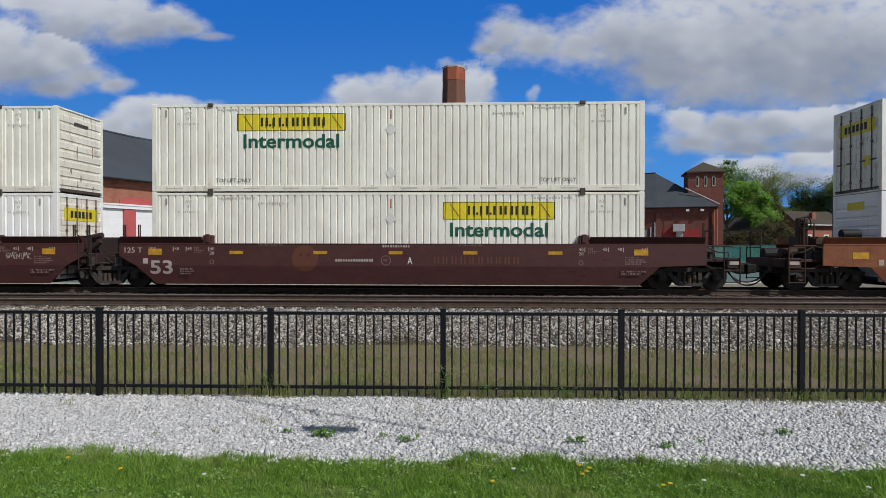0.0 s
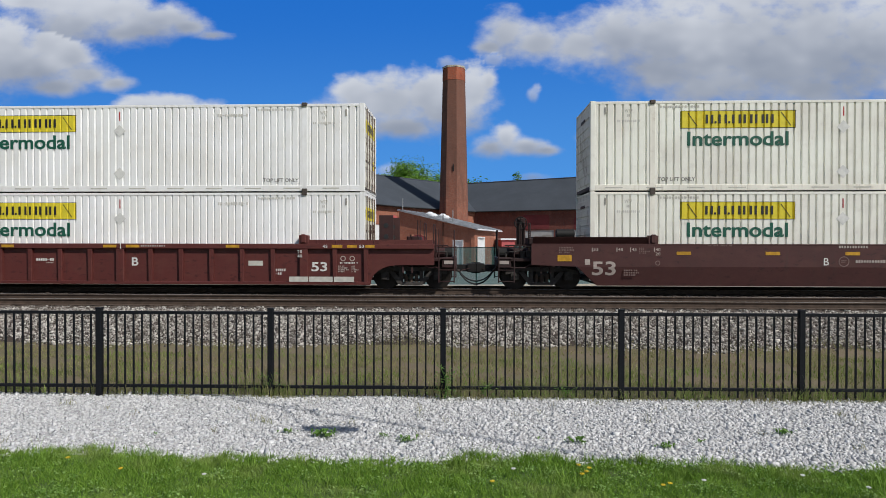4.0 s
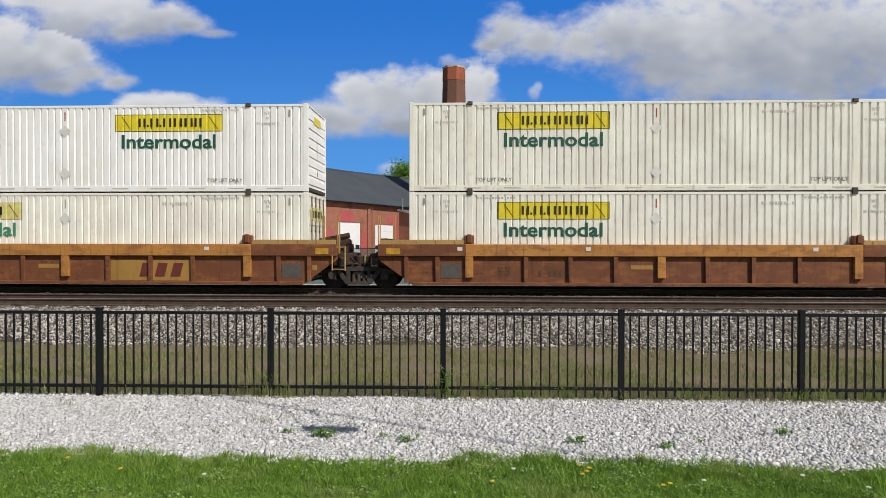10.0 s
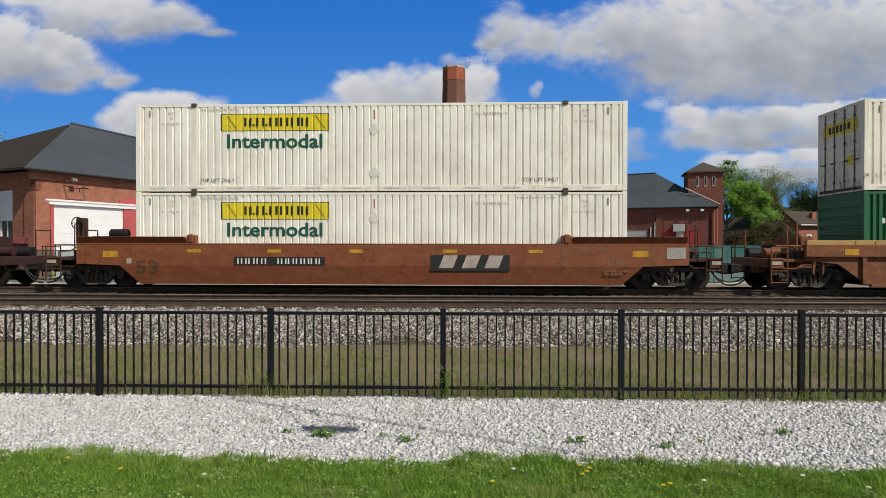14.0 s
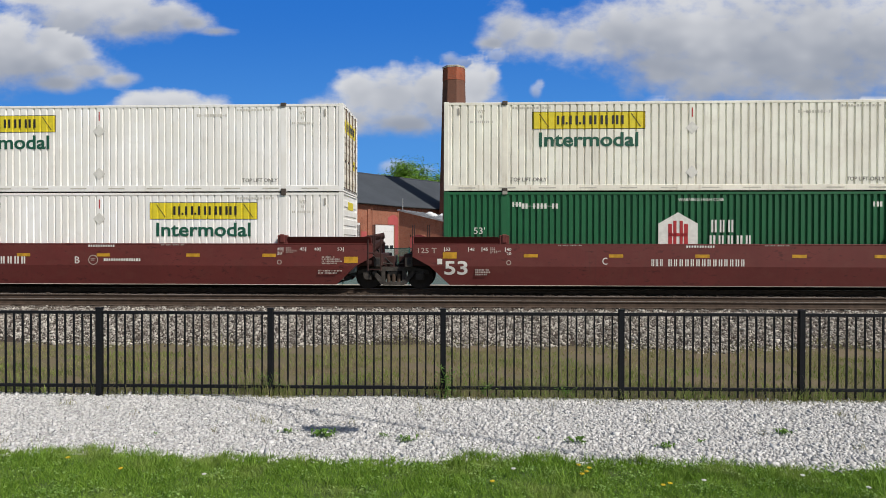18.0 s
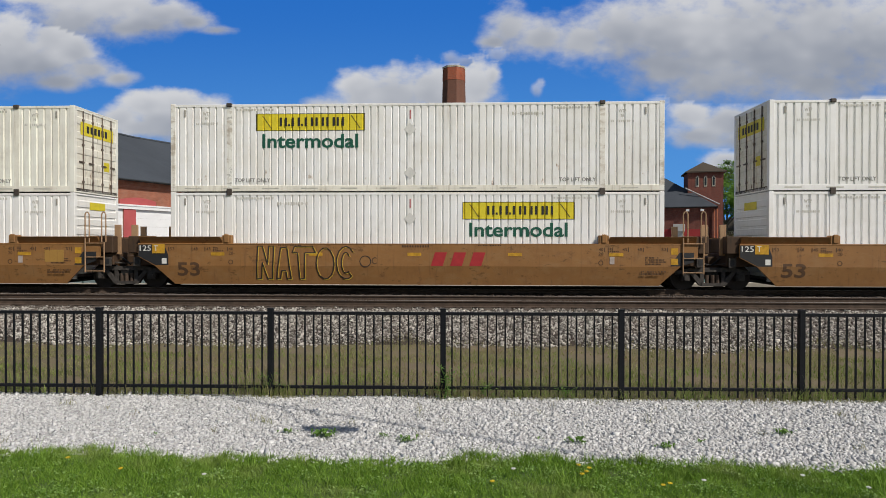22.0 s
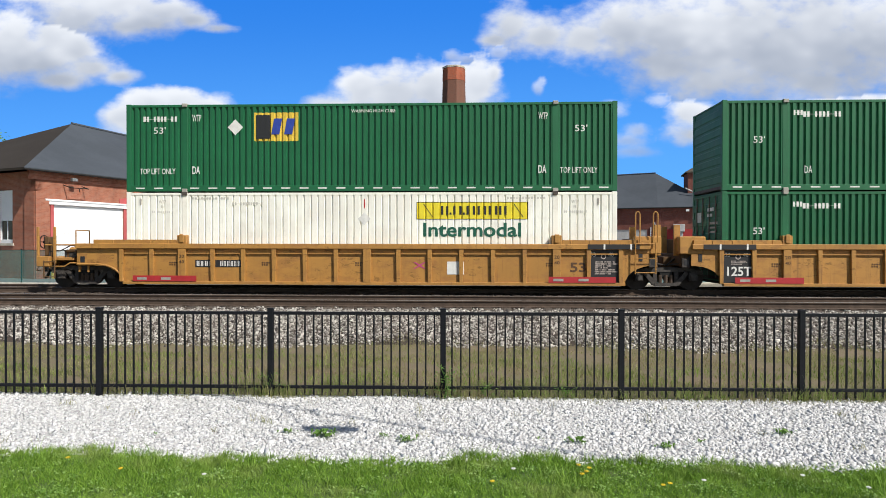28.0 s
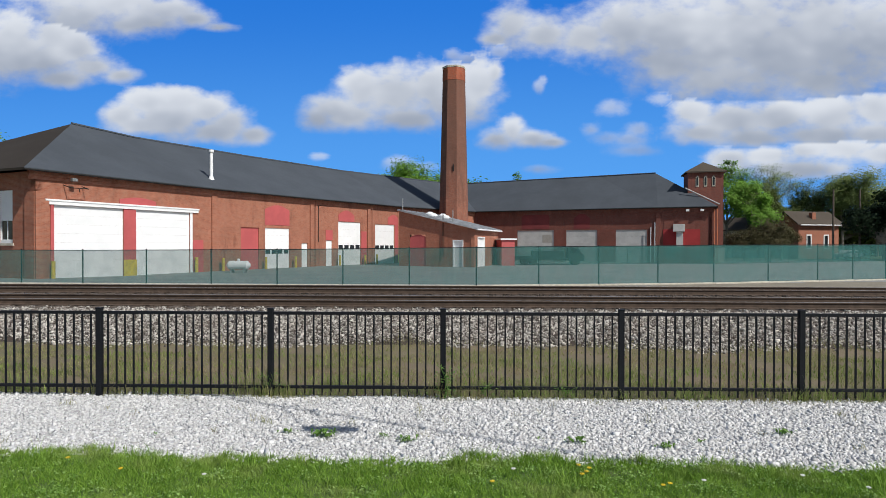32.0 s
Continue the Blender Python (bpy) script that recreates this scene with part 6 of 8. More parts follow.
        for k in range(rng.choice((2, 4, 6)) if skin is not WHITE else rng.choice((0, 0, 2))):
            yy, zz, w, hh = rng.uniform(-0.75, 0.6), rng.uniform(0.5, 1.9), rng.choice((0.02, 0.035, 0.05)), rng.choice((0.14, 0.28, 0.42))
            rim = [(yy + w * (0.6 + 0.4 * rng.random()) * math.cos(q * math.tau / 9), zz + hh * (0.6 + 0.4 * rng.random()) * math.sin(q * math.tau / 9)) for q in range(9)]
            link("scuff", Shape().prism(rim, -HALF - 0.002, -HALF + 0.006, "x").mesh("scuff"), c, "", Q).data.materials.append(SCUFF)
        for k in range(6):
            link("logo_bar", kept(("door_bar", k), lambda: Shape().box(HALF + 0.005, HALF + 0.009, -0.62 + k * 0.21, -0.48 + k * 0.21, 2.08, 2.32), INK_K), c, "", Q)
        link("end_decal", kept("door_label", lambda: Shape().box(HALF + 0.0, HALF + 0.006, 0.55 * (1 if door_right else -1) - 0.16, 0.55 * (1 if door_right else -1) + 0.16, 0.88, 1.20), inkl), c, "", Q)
        wash = INK_FAINT if skin is WHITE else INK_PALE
        y = FACE - 0.002
        x = -HALF + (2.86 if at == "L" else 2 * HALF - 2.86 - 3.62)
        link("logo_panel", kept(("logo_panel", x), lambda: strip(line, x, x + 3.62, 2.00, 2.56, FACE - 0.004, deep), inkl), c, "yellow painted sign panel")
        for a, b, d, e in ((x, x + 3.62, 2.545, 2.562), (x, x + 3.62, 1.996, 2.013), (x, x + 0.018, 2.0, 2.56), (x + 3.602, x + 3.62, 2.0, 2.56)):
            link("logo_border", kept(("logo_border", a, d), lambda: strip(line, a, b, d, e, FACE - 0.008, deep), INK_K if logo != "faded" else INK_GREY), c)
        for a, w, hh in ((0.80, 0.24, 0.28), (1.08, 0.06, 0.07), (1.20, 0.27, 0.28), (1.51, 0.06, 0.07), (1.63, 0.28, 0.28), (1.99, 0.28, 0.28), (2.35, 0.28, 0.28), (2.69, 0.24, 0.28)):
            if w < 0.1:
                plate(c, "logo_bar", x + a, y - 0.006, 2.15, w, hh, INK_K)
            else:
                link("logo_bar", kept(("strokes", w, hh), lambda: strokes(w, hh), INK_K), c, "", pose(x + a, y - 0.006, 2.15))
        for a, sgn in ((x + 0.22, 1), (x + 3.16, 1)):
            link("logo_stroke", kept(("logo_stroke",), lambda: Shape().prism([(0, 0.42), (0.024, 0.42), (0.32, 0), (0.296, 0)], -0.004, 0), INK_K), c, "", pose(a, y - 0.006, 2.07))
        word(c, "Intermodal", x + 0.22, y - 0.004, 1.43, 3.18, 0.46, INK_GF if logo == "faded" else INK_G, "lettering")
        for xx in (-5.92, 4.72):
            word(c, "TOP LIFT ONLY", xx, y - 0.002, 0.31, 1.18, 0.125, INK_GREY if logo == "faded" else INK_STENCIL)
        for k, xx in enumerate((-5.85, 4.55)):
            bars(c, xx, y - 0.002, 2.66, 1.25, 0.07, 13, wash)
        bars(c, (-4.5, 3.2)[at == "L"], y - 0.002, 2.47, 1.05, 0.095, 12, wash)
        for xx in (-7.0, 6.6):
            word(c, "WTP", xx + 0.02, y - 0.002, 2.52, 0.24, 0.11, INK_PALE)
            bars(c, xx + 0.09, y - 0.002, 2.38, 0.10, 0.08, 2, wash)
            bars(c, xx - 0.22, y - 0.002, 2.21, 0.76, 0.075, 12, INK_FAINT)
        for xx in (-7.62, 7.45):
            plate(c, "vent", xx, y, 2.47, 0.05, 0.22, INK_GREY, 0.02)
        plate(c, "red_tag", -0.13, y, 2.36, 0.035, 0.30, INK_R if logo != "faded" else INK_GREY)
        for z in (2.02, 0.60):
            link("placard_holder", kept("placard_holder", lambda: diamond(0.21), INK_W), c, "pale diamond placard holder", pose(-0.12, y, z))
        rail = kept("reflector", lambda: Shape().box(0, 0.55, -0.004, 0, 0, 0.035), INK_PALE)
        for k in range(12):
            link("reflector", rail, c, "", pose(-7.6 + k * 1.3, -WIDE, 0.09))
    else:
        y = FACE - 0.002
        drop = 0.45 if level < 2 else 0.0           # the box in the well carries its signs lower
        for xx in (-5.85, 5.55):
            word(c, "WTP", xx, y, 2.32 - drop, 0.30, 0.22, INK_W) if logo == "box_e" else bars(c, xx, y, 2.40, 0.32, 0.16, 3, INK_W)
        word(c, "WARNING HIGH CUBE", -0.55, y, 2.58, 1.45, 0.10, INK_W)
        if logo == "box_e":
            word(c, "53'", -7.15, y, 1.92 - drop, 0.40, 0.22, INK_W)
            word(c, "53'", 6.72, y, 1.92 - drop, 0.40, 0.22, INK_W)
            word(c, "TOP LIFT ONLY", -7.62, y, 0.58, 1.20, 0.19, INK_W)
            word(c, "TOP LIFT ONLY", 6.25, y, 0.58, 1.20, 0.19, INK_W)
            word(c, "DA", -5.85, y, 0.58, 0.26, 0.26, INK_W)
            word(c, "DA", 5.55, y, 0.58, 0.26, 0.26, INK_W)
            bars(c, -7.5, y, 2.32 - drop, 1.18, 0.17, 10, INK_W)
            link("placard", kept("placard", lambda: diamond(0.26), INK_W), c, "white diamond placard", pose(-4.40, y, 2.12 - drop))
            link("logo_panel", kept("gold_panel", lambda: strip(line, -3.78, -2.30, 1.66, 2.60, FACE - 0.004, deep), INK_GOLD), c, "gold company sign panel", pose(0, 0, -drop))
            plate(c, "logo_shape", -3.70, y - 0.006, 1.74 - drop, 0.46, 0.78, INK_K)
            slant_blocks(c, -3.20, y - 0.006, 1.88 - drop, 0.86, 0.52, 2, INK_B)
        else:
            for xx in (-7.1, 6.85):
                word(c, "53'", xx, y, 1.52, 0.36, 0.22, INK_W)
            word(c, "DA", -5.5, y, 0.55, 0.24, 0.24, INK_W)
            bars(c, -5.55, y, 2.34, 1.22, 0.17, 10, INK_W)
            link("logo_shape", kept("hexagon", lambda: hexagon(0.72), INK_W), c, "white hexagon emblem", pose(-0.55, y, 1.50))
            for a, b, d, e, k in ((-0.86, -0.74, 1.15, 1.85, INK_R), (-0.36, -0.24, 1.15, 1.85, INK_R), (-0.70, -0.60, 1.05, 1.95, INK_R), (-0.50, -0.40, 1.05, 1.95, INK_R), (-0.86, -0.24, 1.45, 1.55, INK_R)):
                plate(c, "logo_shape", a, y - 0.008, d, b - a, e - d, k)
            logo_bars(c, 0.50, y, 1.58, 0.80, 0.40, 3, INK_W)
            logo_bars(c, 0.45, y, 1.12, 1.42, 0.36, 5, INK_W)
        Q = Matrix.Rotation(radians(r), 4, "Z")
        for k, (y0, y1, z0, z1, ink) in enumerate(((0.10, 0.62, 2.30, 2.42, INK_W), (0.10, 0.50, 2.12, 2.22, INK_W), (0.30, 0.95, 1.86, 1.94, INK_D), (0.30, 0.85, 1.72, 1.78, INK_D), (0.30, 0.80, 1.58, 1.64, INK_D),
                                                   (-0.80, -0.45, 1.95, 2.30, INK_W), (-0.95, -0.72, 1.15, 1.45, INK_GOLD), (0.55, 0.85, 1.12, 1.30, INK_GOLD))):
            link("door_marking", kept(("door_marking", k), lambda: Shape().box(HALF - 0.002, HALF + 0.004, y0, y1, z0, z1), ink), c, "", Q)
        for k in range(26):
            link("reflector", kept("reflector_green", lambda: Shape().box(0, 0.30, -0.004, 0, 0, 0.045), INK_W), c, "", pose(-7.75 + k * 0.61, -WIDE, 0.09))
    MOVERS.append((c, 0.0, level))
    return c


# ---- well cars ----
def truck(parent, x, mat=STEEL):
    """A two-axle truck: side frames with springs, a bolster and four wheels."""
    def bogie():
        return Shape().box(-0.20, 0.20, -1.05, 1.05, 0.42, 0.66)
    t = link("truck", kept("bolster", bogie, mat, 0.02), parent, "grimy black steel truck", pose(x, 0, RAIL - SILL))
    def frame_side():
        s = Shape()
        s.prism([(-1.18, 0.62), (-0.62, 0.74), (0.62, 0.74), (1.18, 0.62), (1.18, 0.50), (0.62, 0.60), (-0.62, 0.60), (-1.18, 0.50)], -0.07, 0.07)
        s.prism([(-0.78, 0.62), (-0.62, 0.62), (-0.30, 0.26), (-0.30, 0.16), (-0.42, 0.16)], -0.07, 0.07)
        s.prism([(0.78, 0.62), (0.42, 0.16), (0.30, 0.16), (0.30, 0.26), (0.62, 0.62)], -0.07, 0.07)
        s.box(-0.36, 0.36, -0.09, 0.09, 0.14, 0.24)
        s.box(-0.40, -0.28, -0.06, 0.06, 0.2, 0.64).box(0.28, 0.40, -0.06, 0.06, 0.2, 0.64)
        for k in (-0.87, 0.87):
            s.box(k - 0.13, k + 0.13, -0.10, 0.10, 0.32, 0.56)
            s.rod((k, -0.14, 0.42), (k, 0.1, 0.42), 0.10, 12)
        return s
    fm = kept("side_frame", frame_side, DUSTY)
    spring = kept("springs", lambda: Shape().rod((-0.17, 0, 0.24), (-0.17, 0, 0.5), 0.065, 8).rod((0, -0.03, 0.24), (0, -0.03, 0.5), 0.065, 8).rod((0.17, 0, 0.24), (0.17, 0, 0.5), 0.065, 8), RAIL_SIDE)
    wm = kept("wheel", lambda: Shape().rod((0, -0.065, 0), (0, 0.05, 0), 0.42, 28).rod((0, 0.05, 0), (0, 0.075, 0), 0.445, 28).rod((0, -0.12, 0), (0, -0.06, 0), 0.14, 14), WHEEL, 0.0)
    for y in (-1.0, 1.0):
        link("side_frame", fm, t, "", pose(0, y, 0, 0, 0, 0 if y < 0 else 180))
        link("spring_nest", spring, t, "", pose(0, y, 0))
    for k in (-0.87, 0.87):
        link("axle", kept("axle", lambda: Shape().rod((0, -0.9, 0), (0, 0.9, 0), 0.075, 10), STEEL), t, "", pose(k, 0, 0.42))
        for y in (-0.75, 0.75):
            link("wheel", wm, t, "", pose(k, y, 0.42, 0, 0, 0 if y < 0 else 180))


def ladder(parent, x, y, z0, z1, wide, mat):
    def build():
        s = Shape().rod((0, 0, z0), (0, 0, z1), 0.022, 6).rod((wide, 0, z0), (wide, 0, z1), 0.022, 6)
        n = max(2, round((z1 - z0) / 0.33))
        for i in range(n):
            s.rod((0, 0, z0 + 0.04 + i * (z1 - z0 - 0.08) / (n - 1)), (wide, 0, z0 + 0.04 + i * (z1 - z0 - 0.08) / (n - 1)), 0.016, 6)
        return s
    link("ladder", kept(("ladder", z0, z1, wide), build, mat), parent, "", pose(x, y, 0))


def coupler_end(car, k, mat, brake, chord, kind):
    """Platform, sill, steps, rails, hoses and coupler at an end; k is -1 or 1 along the car."""
    e = k * HALF
    X = lambda a: e + k * a
    bx = lambda s, a, b, *r: s.box(min(X(a), X(b)), max(X(a), X(b)), *r)
    bx(bx(Shape(), 1.0, 3.0, -0.45, 0.45, 0.75, 1.15), 1.8, 2.95, -1.30, 1.30, 1.10, 1.20).made("end_platform", mat, car, bevel=0.015)
    bx(bx(Shape(), 2.80, 2.98, -1.42, 1.42, 0.92, 1.22), 2.55, 2.98, -1.46, -1.30, 0.90, 1.24).made("end_sill", mat, car, bevel=0.015)
    bx(bx(bx(Shape(), 3.0, 3.42, -0.11, 0.11, 0.72, 0.96), 3.36, 3.66, -0.17, 0.17, 0.70, 1.0), 3.5, 3.72, -0.02, 0.20, 0.66, 1.04).made("coupler", STEEL, car, "cast steel knuckle coupler", bevel=0.02)
    for y, low in () if kind == "yellow" and k < 0 else ((-0.30, 0.30), (-0.22, 0.40)):
        Shape().pipe([(X(3.06 + 0.68 * q / 6), y, low + (0.78 - low) * (1 - q / 6) ** 2.6) for q in range(7)], 0.026, 7).made("air_hose", HOSE, car, "black rubber air hose")
    Shape().pipe([(X(2.95), -1.3, 1.0), (X(3.15), -1.2, 0.75), (X(3.2), -0.4, 0.78), (X(3.5), -0.15, 0.85)], 0.011, 6).made("uncoupling_lever", mat, car)
    if kind == "yellow":
        # a low step, and two flat posts at the platform's side
        ladder(car, min(X(2.35), X(2.72)), -1.46, 0.52, 1.10, 0.37, GRIME[kind])
        for a in (2.34, 2.91):
            bx(Shape(), a, a + 0.075, -1.44, -1.38, 1.0, 2.22).made("grab_post", chord, car, bevel=0.008)
            Shape().rod((X(a + 0.14), -1.2, 1.2), (X(a + 0.14), -1.2, 1.92), 0.016, 6).made("grab_rail", GRIME[kind], car)
        bx(Shape(), 1.45, 2.1, -1.2, -0.7, 1.2, 1.42).rod((X(1.6), -1.22, 1.42), (X(2.1), -1.22, 1.42), 0.05, 8).made("valve_gear", GRIME[kind], car, bevel=0.01)
    else:
        ladder(car, min(X(2.45), X(2.95)), -1.48, 0.42, 1.6, 0.50, chord)
        for a, h in ((1.95, 2.35), (2.25, 2.30)):
            Shape().pipe([(X(a), -1.05, 1.2), (X(a), -1.05, h), (X(a) + 0.06, -0.95, h), (X(a) + 0.06, -0.95, 1.2)], 0.022, 6).made("grab_rail", chord, car)
    ladder(car, min(X(2.45), X(2.95)), 1.48, 0.42, 1.6, 0.50, chord)
    Shape().pipe([(X(2.9), 1.3, 1.2), (X(2.9), 1.3, 2.15), (X(2.9), 0.5, 2.15), (X(2.9), 0.5, 1.2)], 0.022, 6).made("grab_rail", chord, car)
    Shape().pipe([(X(1.7), -1.35, 1.62), (X(2.75), -1.35, 1.62)], 0.025, 6).made("side_rail", chord, car)
    bx(Shape(), 1.35, 1.75, -0.9, 0.9, 1.2, 1.92 if kind != "yellow" else 1.5).made("bulkhead", mat, car, bevel=0.02)
    Shape().rod((X(1.9), -0.2, 1.38), (X(2.6), -0.2, 1.38), 0.16, 14).made("brake_cylinder", mat, car)
    Shape().rod((X(2.05), 0.45, 1.35), (X(2.85), 0.45, 1.35), 0.20, 14).made("air_reservoir", STEEL, car)
    # pipes, valves and rods that crowd the platform, and the angle cock over the hose
    Shape().pipe([(X(1.1), -1.32, 1.02), (X(1.9), -1.34, 1.02), (X(2.1), -1.34, 0.90), (X(2.75), -1.34, 0.90)], 0.024, 6).made("train_pipe", mat, car)
    Shape().pipe([(X(1.6), -1.12, 1.26), (X(1.6), -1.14, 1.55), (X(2.0), -1.16, 1.60), (X(2.35), -1.16, 1.42), (X(2.7), -1.2, 1.40), (X(2.7), -1.2, 1.2)], 0.020, 6).made("bent_pipe", DUSTY, car)
    bx(Shape(), 1.78, 2.02, -1.22, -1.02, 1.2, 1.47).rod((X(2.15), -1.12, 1.2), (X(2.15), -1.12, 1.40), 0.075, 10).rod((X(2.15), -1.12, 1.40), (X(2.15), -1.12, 1.44), 0.10, 10).made("control_valve", DUSTY, car, "dusty grey air valve", bevel=0.012)
    Shape().rod((X(2.96), -0.36, 0.84), (X(3.10), -0.40, 0.74), 0.05, 8).rod((X(3.02), -0.46, 0.82), (X(3.02), -0.30, 0.90), 0.014, 6).made("angle_cock", DUSTY, car)
    for a in (1.25, 1.55):
        bx(Shape(), a, a + 0.05, -1.36, -1.30, 0.72, 1.12).made("bracket", mat, car)
    if kind != "yellow":
        bx(Shape(), 2.62, 2.92, -1.475, -1.462, 1.02, 1.13).made("stencil_plate", INK_D, car, "small pale stencil plate")
    bx(Shape(), 0.95, 1.30, -0.62, 0.62, 1.2, 1.52).made("tool_box", mat, car, bevel=0.02)
    if kind == "oxide":
        for y in (-1.05, 0.9):
            board = bx(Shape(), 0.45, 0.92, y, y + 0.07, 1.62, 2.62).made("end_board", mat, car, "tall maroon end board with two holes", bevel=0.01)
            for z in (1.95, 2.32):
                Shape().rod((X(0.68), y - 0.006, z - 0.04), (X(0.68), y, z - 0.04), 0.085, 14).made("hole", INK_K, board)
        for a, h in ((0.20, 2.30), (1.75, 2.45), (2.35, 2.15)):
            Shape().rod((X(a), -1.22, 1.15), (X(a), -1.22, h), 0.020, 6).rod((X(a + 0.07), -1.16, 1.15), (X(a + 0.07), -1.16, h), 0.016, 6).made("grab_post", mat, car)
    elif kind == "yellow" and k < 0:
        # the hand brake faces along the track
        ring = [(X(3.06), -0.95 + 0.22 * math.cos(i * math.tau / 16), 1.72 + 0.22 * math.sin(i * math.tau / 16)) for i in range(17)]
        s = Shape().pipe(ring, 0.018, 6).rod((X(3.08), -0.95, 1.72), (X(2.94), -0.95, 1.72), 0.045, 8)
        for i in range(0, 16, 4):
            s.rod((X(3.06), -0.95, 1.72), ring[i], 0.014, 5)
        s.made("brake_wheel", STEEL, car, "hand brake wheel")
        bx(Shape(), 2.78, 2.96, -1.1, -0.8, 1.2, 1.9).made("brake_housing", GRIME[kind], car, bevel=0.03)
    elif brake:
        bw, bz, br, bm = (2.25, 2.17, 0.25, OCHRE) if kind == "rust" else (2.2, 2.36, 0.20, STEEL)
        ring = [(X(bw) + br * math.cos(i * math.tau / 16), -0.98, bz + br * math.sin(i * math.tau / 16)) for i in range(17)]
        s = Shape().pipe(ring, 0.018, 6).rod((X(bw), -1.0, bz), (X(bw), -0.8, bz), 0.05, 8)
        for i in range(0, 16, 4):
            s.rod((X(bw), -0.96, bz), ring[i], 0.014, 5)
        s.made("brake_wheel", bm, car, "hand brake wheel")
        bx(Shape(), bw - 0.16, bw + 0.12, -0.9, -0.6, bz - 0.75, bz + 0.18).made("brake_housing", mat, car, bevel=0.03)
        if kind != "rust":
            Shape().rod((X(0.45), -0.95, 2.0), (X(1.05), -0.95, 2.0), 0.16, 14).box(min(X(0.5), X(1.0)), max(X(0.5), X(1.0)), -1.05, -0.85, 1.66, 1.92).made("air_reservoir", STEEL, car, "black air reservoir", bevel=0.02)
            bx(Shape(), 1.35, 1.95, -1.15, -0.75, 1.66, 1.86).made("valve_block", mat, car, bevel=0.02)


def joint_end(car, k, mat, kind):
    """The end that rests on a shared truck."""
    e = k * HALF
    X = lambda a: e + k * a
    bx = lambda s, a, b, *r: s.box(min(X(a), X(b)), max(X(a), X(b)), *r)
    bx(bx(Shape(), 0.3, 1.30, -1.25, 1.25, 0.95, 1.35), 1.2, 1.58, -0.4, 0.4, 0.72, 1.25).made("end_deck", mat, car, bevel=0.02)
    bx(Shape(), 0.75, 0.95, -1.2, 1.2, 1.35, 1.85).made("bulkhead", mat, car, bevel=0.02)
    if kind == "oxide":
        for y in (-1.0, 0.85):
            bx(Shape(), 0.92, 1.36, y, y + 0.07, 1.35, 2.62).made("end_board", mat, car, bevel=0.01)
            plate(car, "reflector", min(X(0.96), X(1.10)), y - 0.002, 2.5, 0.12, 0.08, INK_AMBER)
        if k > 0:
            ladder(car, X(0.12), -1.53, 0.55, 2.68, 0.58, mat)
            bx(Shape(), 0.75, 1.3, -1.5, -1.3, 1.0, 1.67).made("end_post", mat, car, bevel=0.015)
    elif kind in ("tan", "yellow"):
        for a, y, w in ((1.25, -1.1, 0.20), (1.0, 1.0, 0.2)):
            bx(Shape(), a, a + w, y, y + 0.10, 1.3, 2.30).made("end_post", POSTS[kind], car, bevel=0.01)
        bx(Shape(), 0.55, 1.38, -1.42, -1.1, 1.35, 1.92).made("end_block", POSTS[kind] if kind == "yellow" else mat, car, bevel=0.03)
        if k > 0:
            # rungs below, two hooped grips above
            ladder(car, X(0.52), -1.54, 0.72, 1.72, 0.64, POSTS[kind])
            for q in (0.52, 1.08):
                Shape().pipe([(X(q), -1.54, 1.72), (X(q), -1.54, 2.62), (X(q) + 0.04, -1.54, 2.70), (X(q) + 0.10, -1.54, 2.70), (X(q) + 0.14, -1.54, 2.62), (X(q) + 0.14, -1.54, 1.72)], 0.020, 6).made("grip", POSTS[kind], car)
    else:
        for a in (0.45, 0.95):
            for q in (0.0, 0.06):
                bx(Shape(), a + q, a + q + 0.035, -1.2, -1.16, 1.3, 2.60 if kind == "rust" else 2.30).made("end_post", POSTS.get(kind, mat), car, bevel=0.006)
        if k > 0:
            ladder(car, X(0.85), -1.5, 0.80, 1.60 if kind == "rust" else 1.95, 0.42, POSTS.get(kind, mat))
            Shape().rod((X(0.3), -0.9, 1.75), (X(1.3), -0.9, 1.95), 0.10, 10).rod((X(0.9), -1.0, 1.45), (X(1.3), -1.0, 1.75), 0.09, 10).made("brake_rigging", mat, car)
    Shape().pipe([(X(0.9), -0.7, 1.6), (X(1.3), -0.75, 1.2), (X(1.55), -0.6, 0.95)], 0.03, 6).made("air_hose", HOSE, car)
    Shape().pipe([(X(0.55), -1.30, 1.30), (X(1.0), -1.32, 1.28), (X(1.2), -1.2, 1.05), (X(1.6), -1.0, 1.0)], 0.02, 6).made("train_pipe", DUSTY, car)
    bx(Shape(), 1.02, 1.26, -1.32, -1.26, 0.92, 1.22).made("side_bearing", DUSTY, car, bevel=0.01)
    bx(Shape(), 1.08, 1.20, -1.327, -1.322, 1.0, 1.16).made("slot", INK_K, car)


GRIME = {k: paint("grimy_" + k + "_end_paint", c, (0.02, 0.016, 0.013), 1.0, 0.75) for k, c in (
    ("maroon", (0.028, 0.012, 0.011)), ("oxide", (0.042, 0.014, 0.013)), ("red", (0.042, 0.014, 0.012)), ("rust", (0.050, 0.024, 0.013)),
    ("copper", (0.055, 0.023, 0.013)), ("tan", (0.060, 0.032, 0.015)), ("yellow", (0.10, 0.052, 0.018)))}
TANEND = paint("soiled_tan_end_paint", (0.15, 0.075, 0.029), (0.03, 0.02, 0.015), 1.0, 0.7, mottle=(0.22, 0.11, 0.045))
OCHRE = paint("pale_ochre_guide_paint", (0.42, 0.26, 0.085), (0.18, 0.09, 0.035), 0.8, 0.6)
PALETAN = paint("pale_tan_rail_paint", (0.36, 0.22, 0.12), (0.14, 0.07, 0.035), 0.7, 0.6)
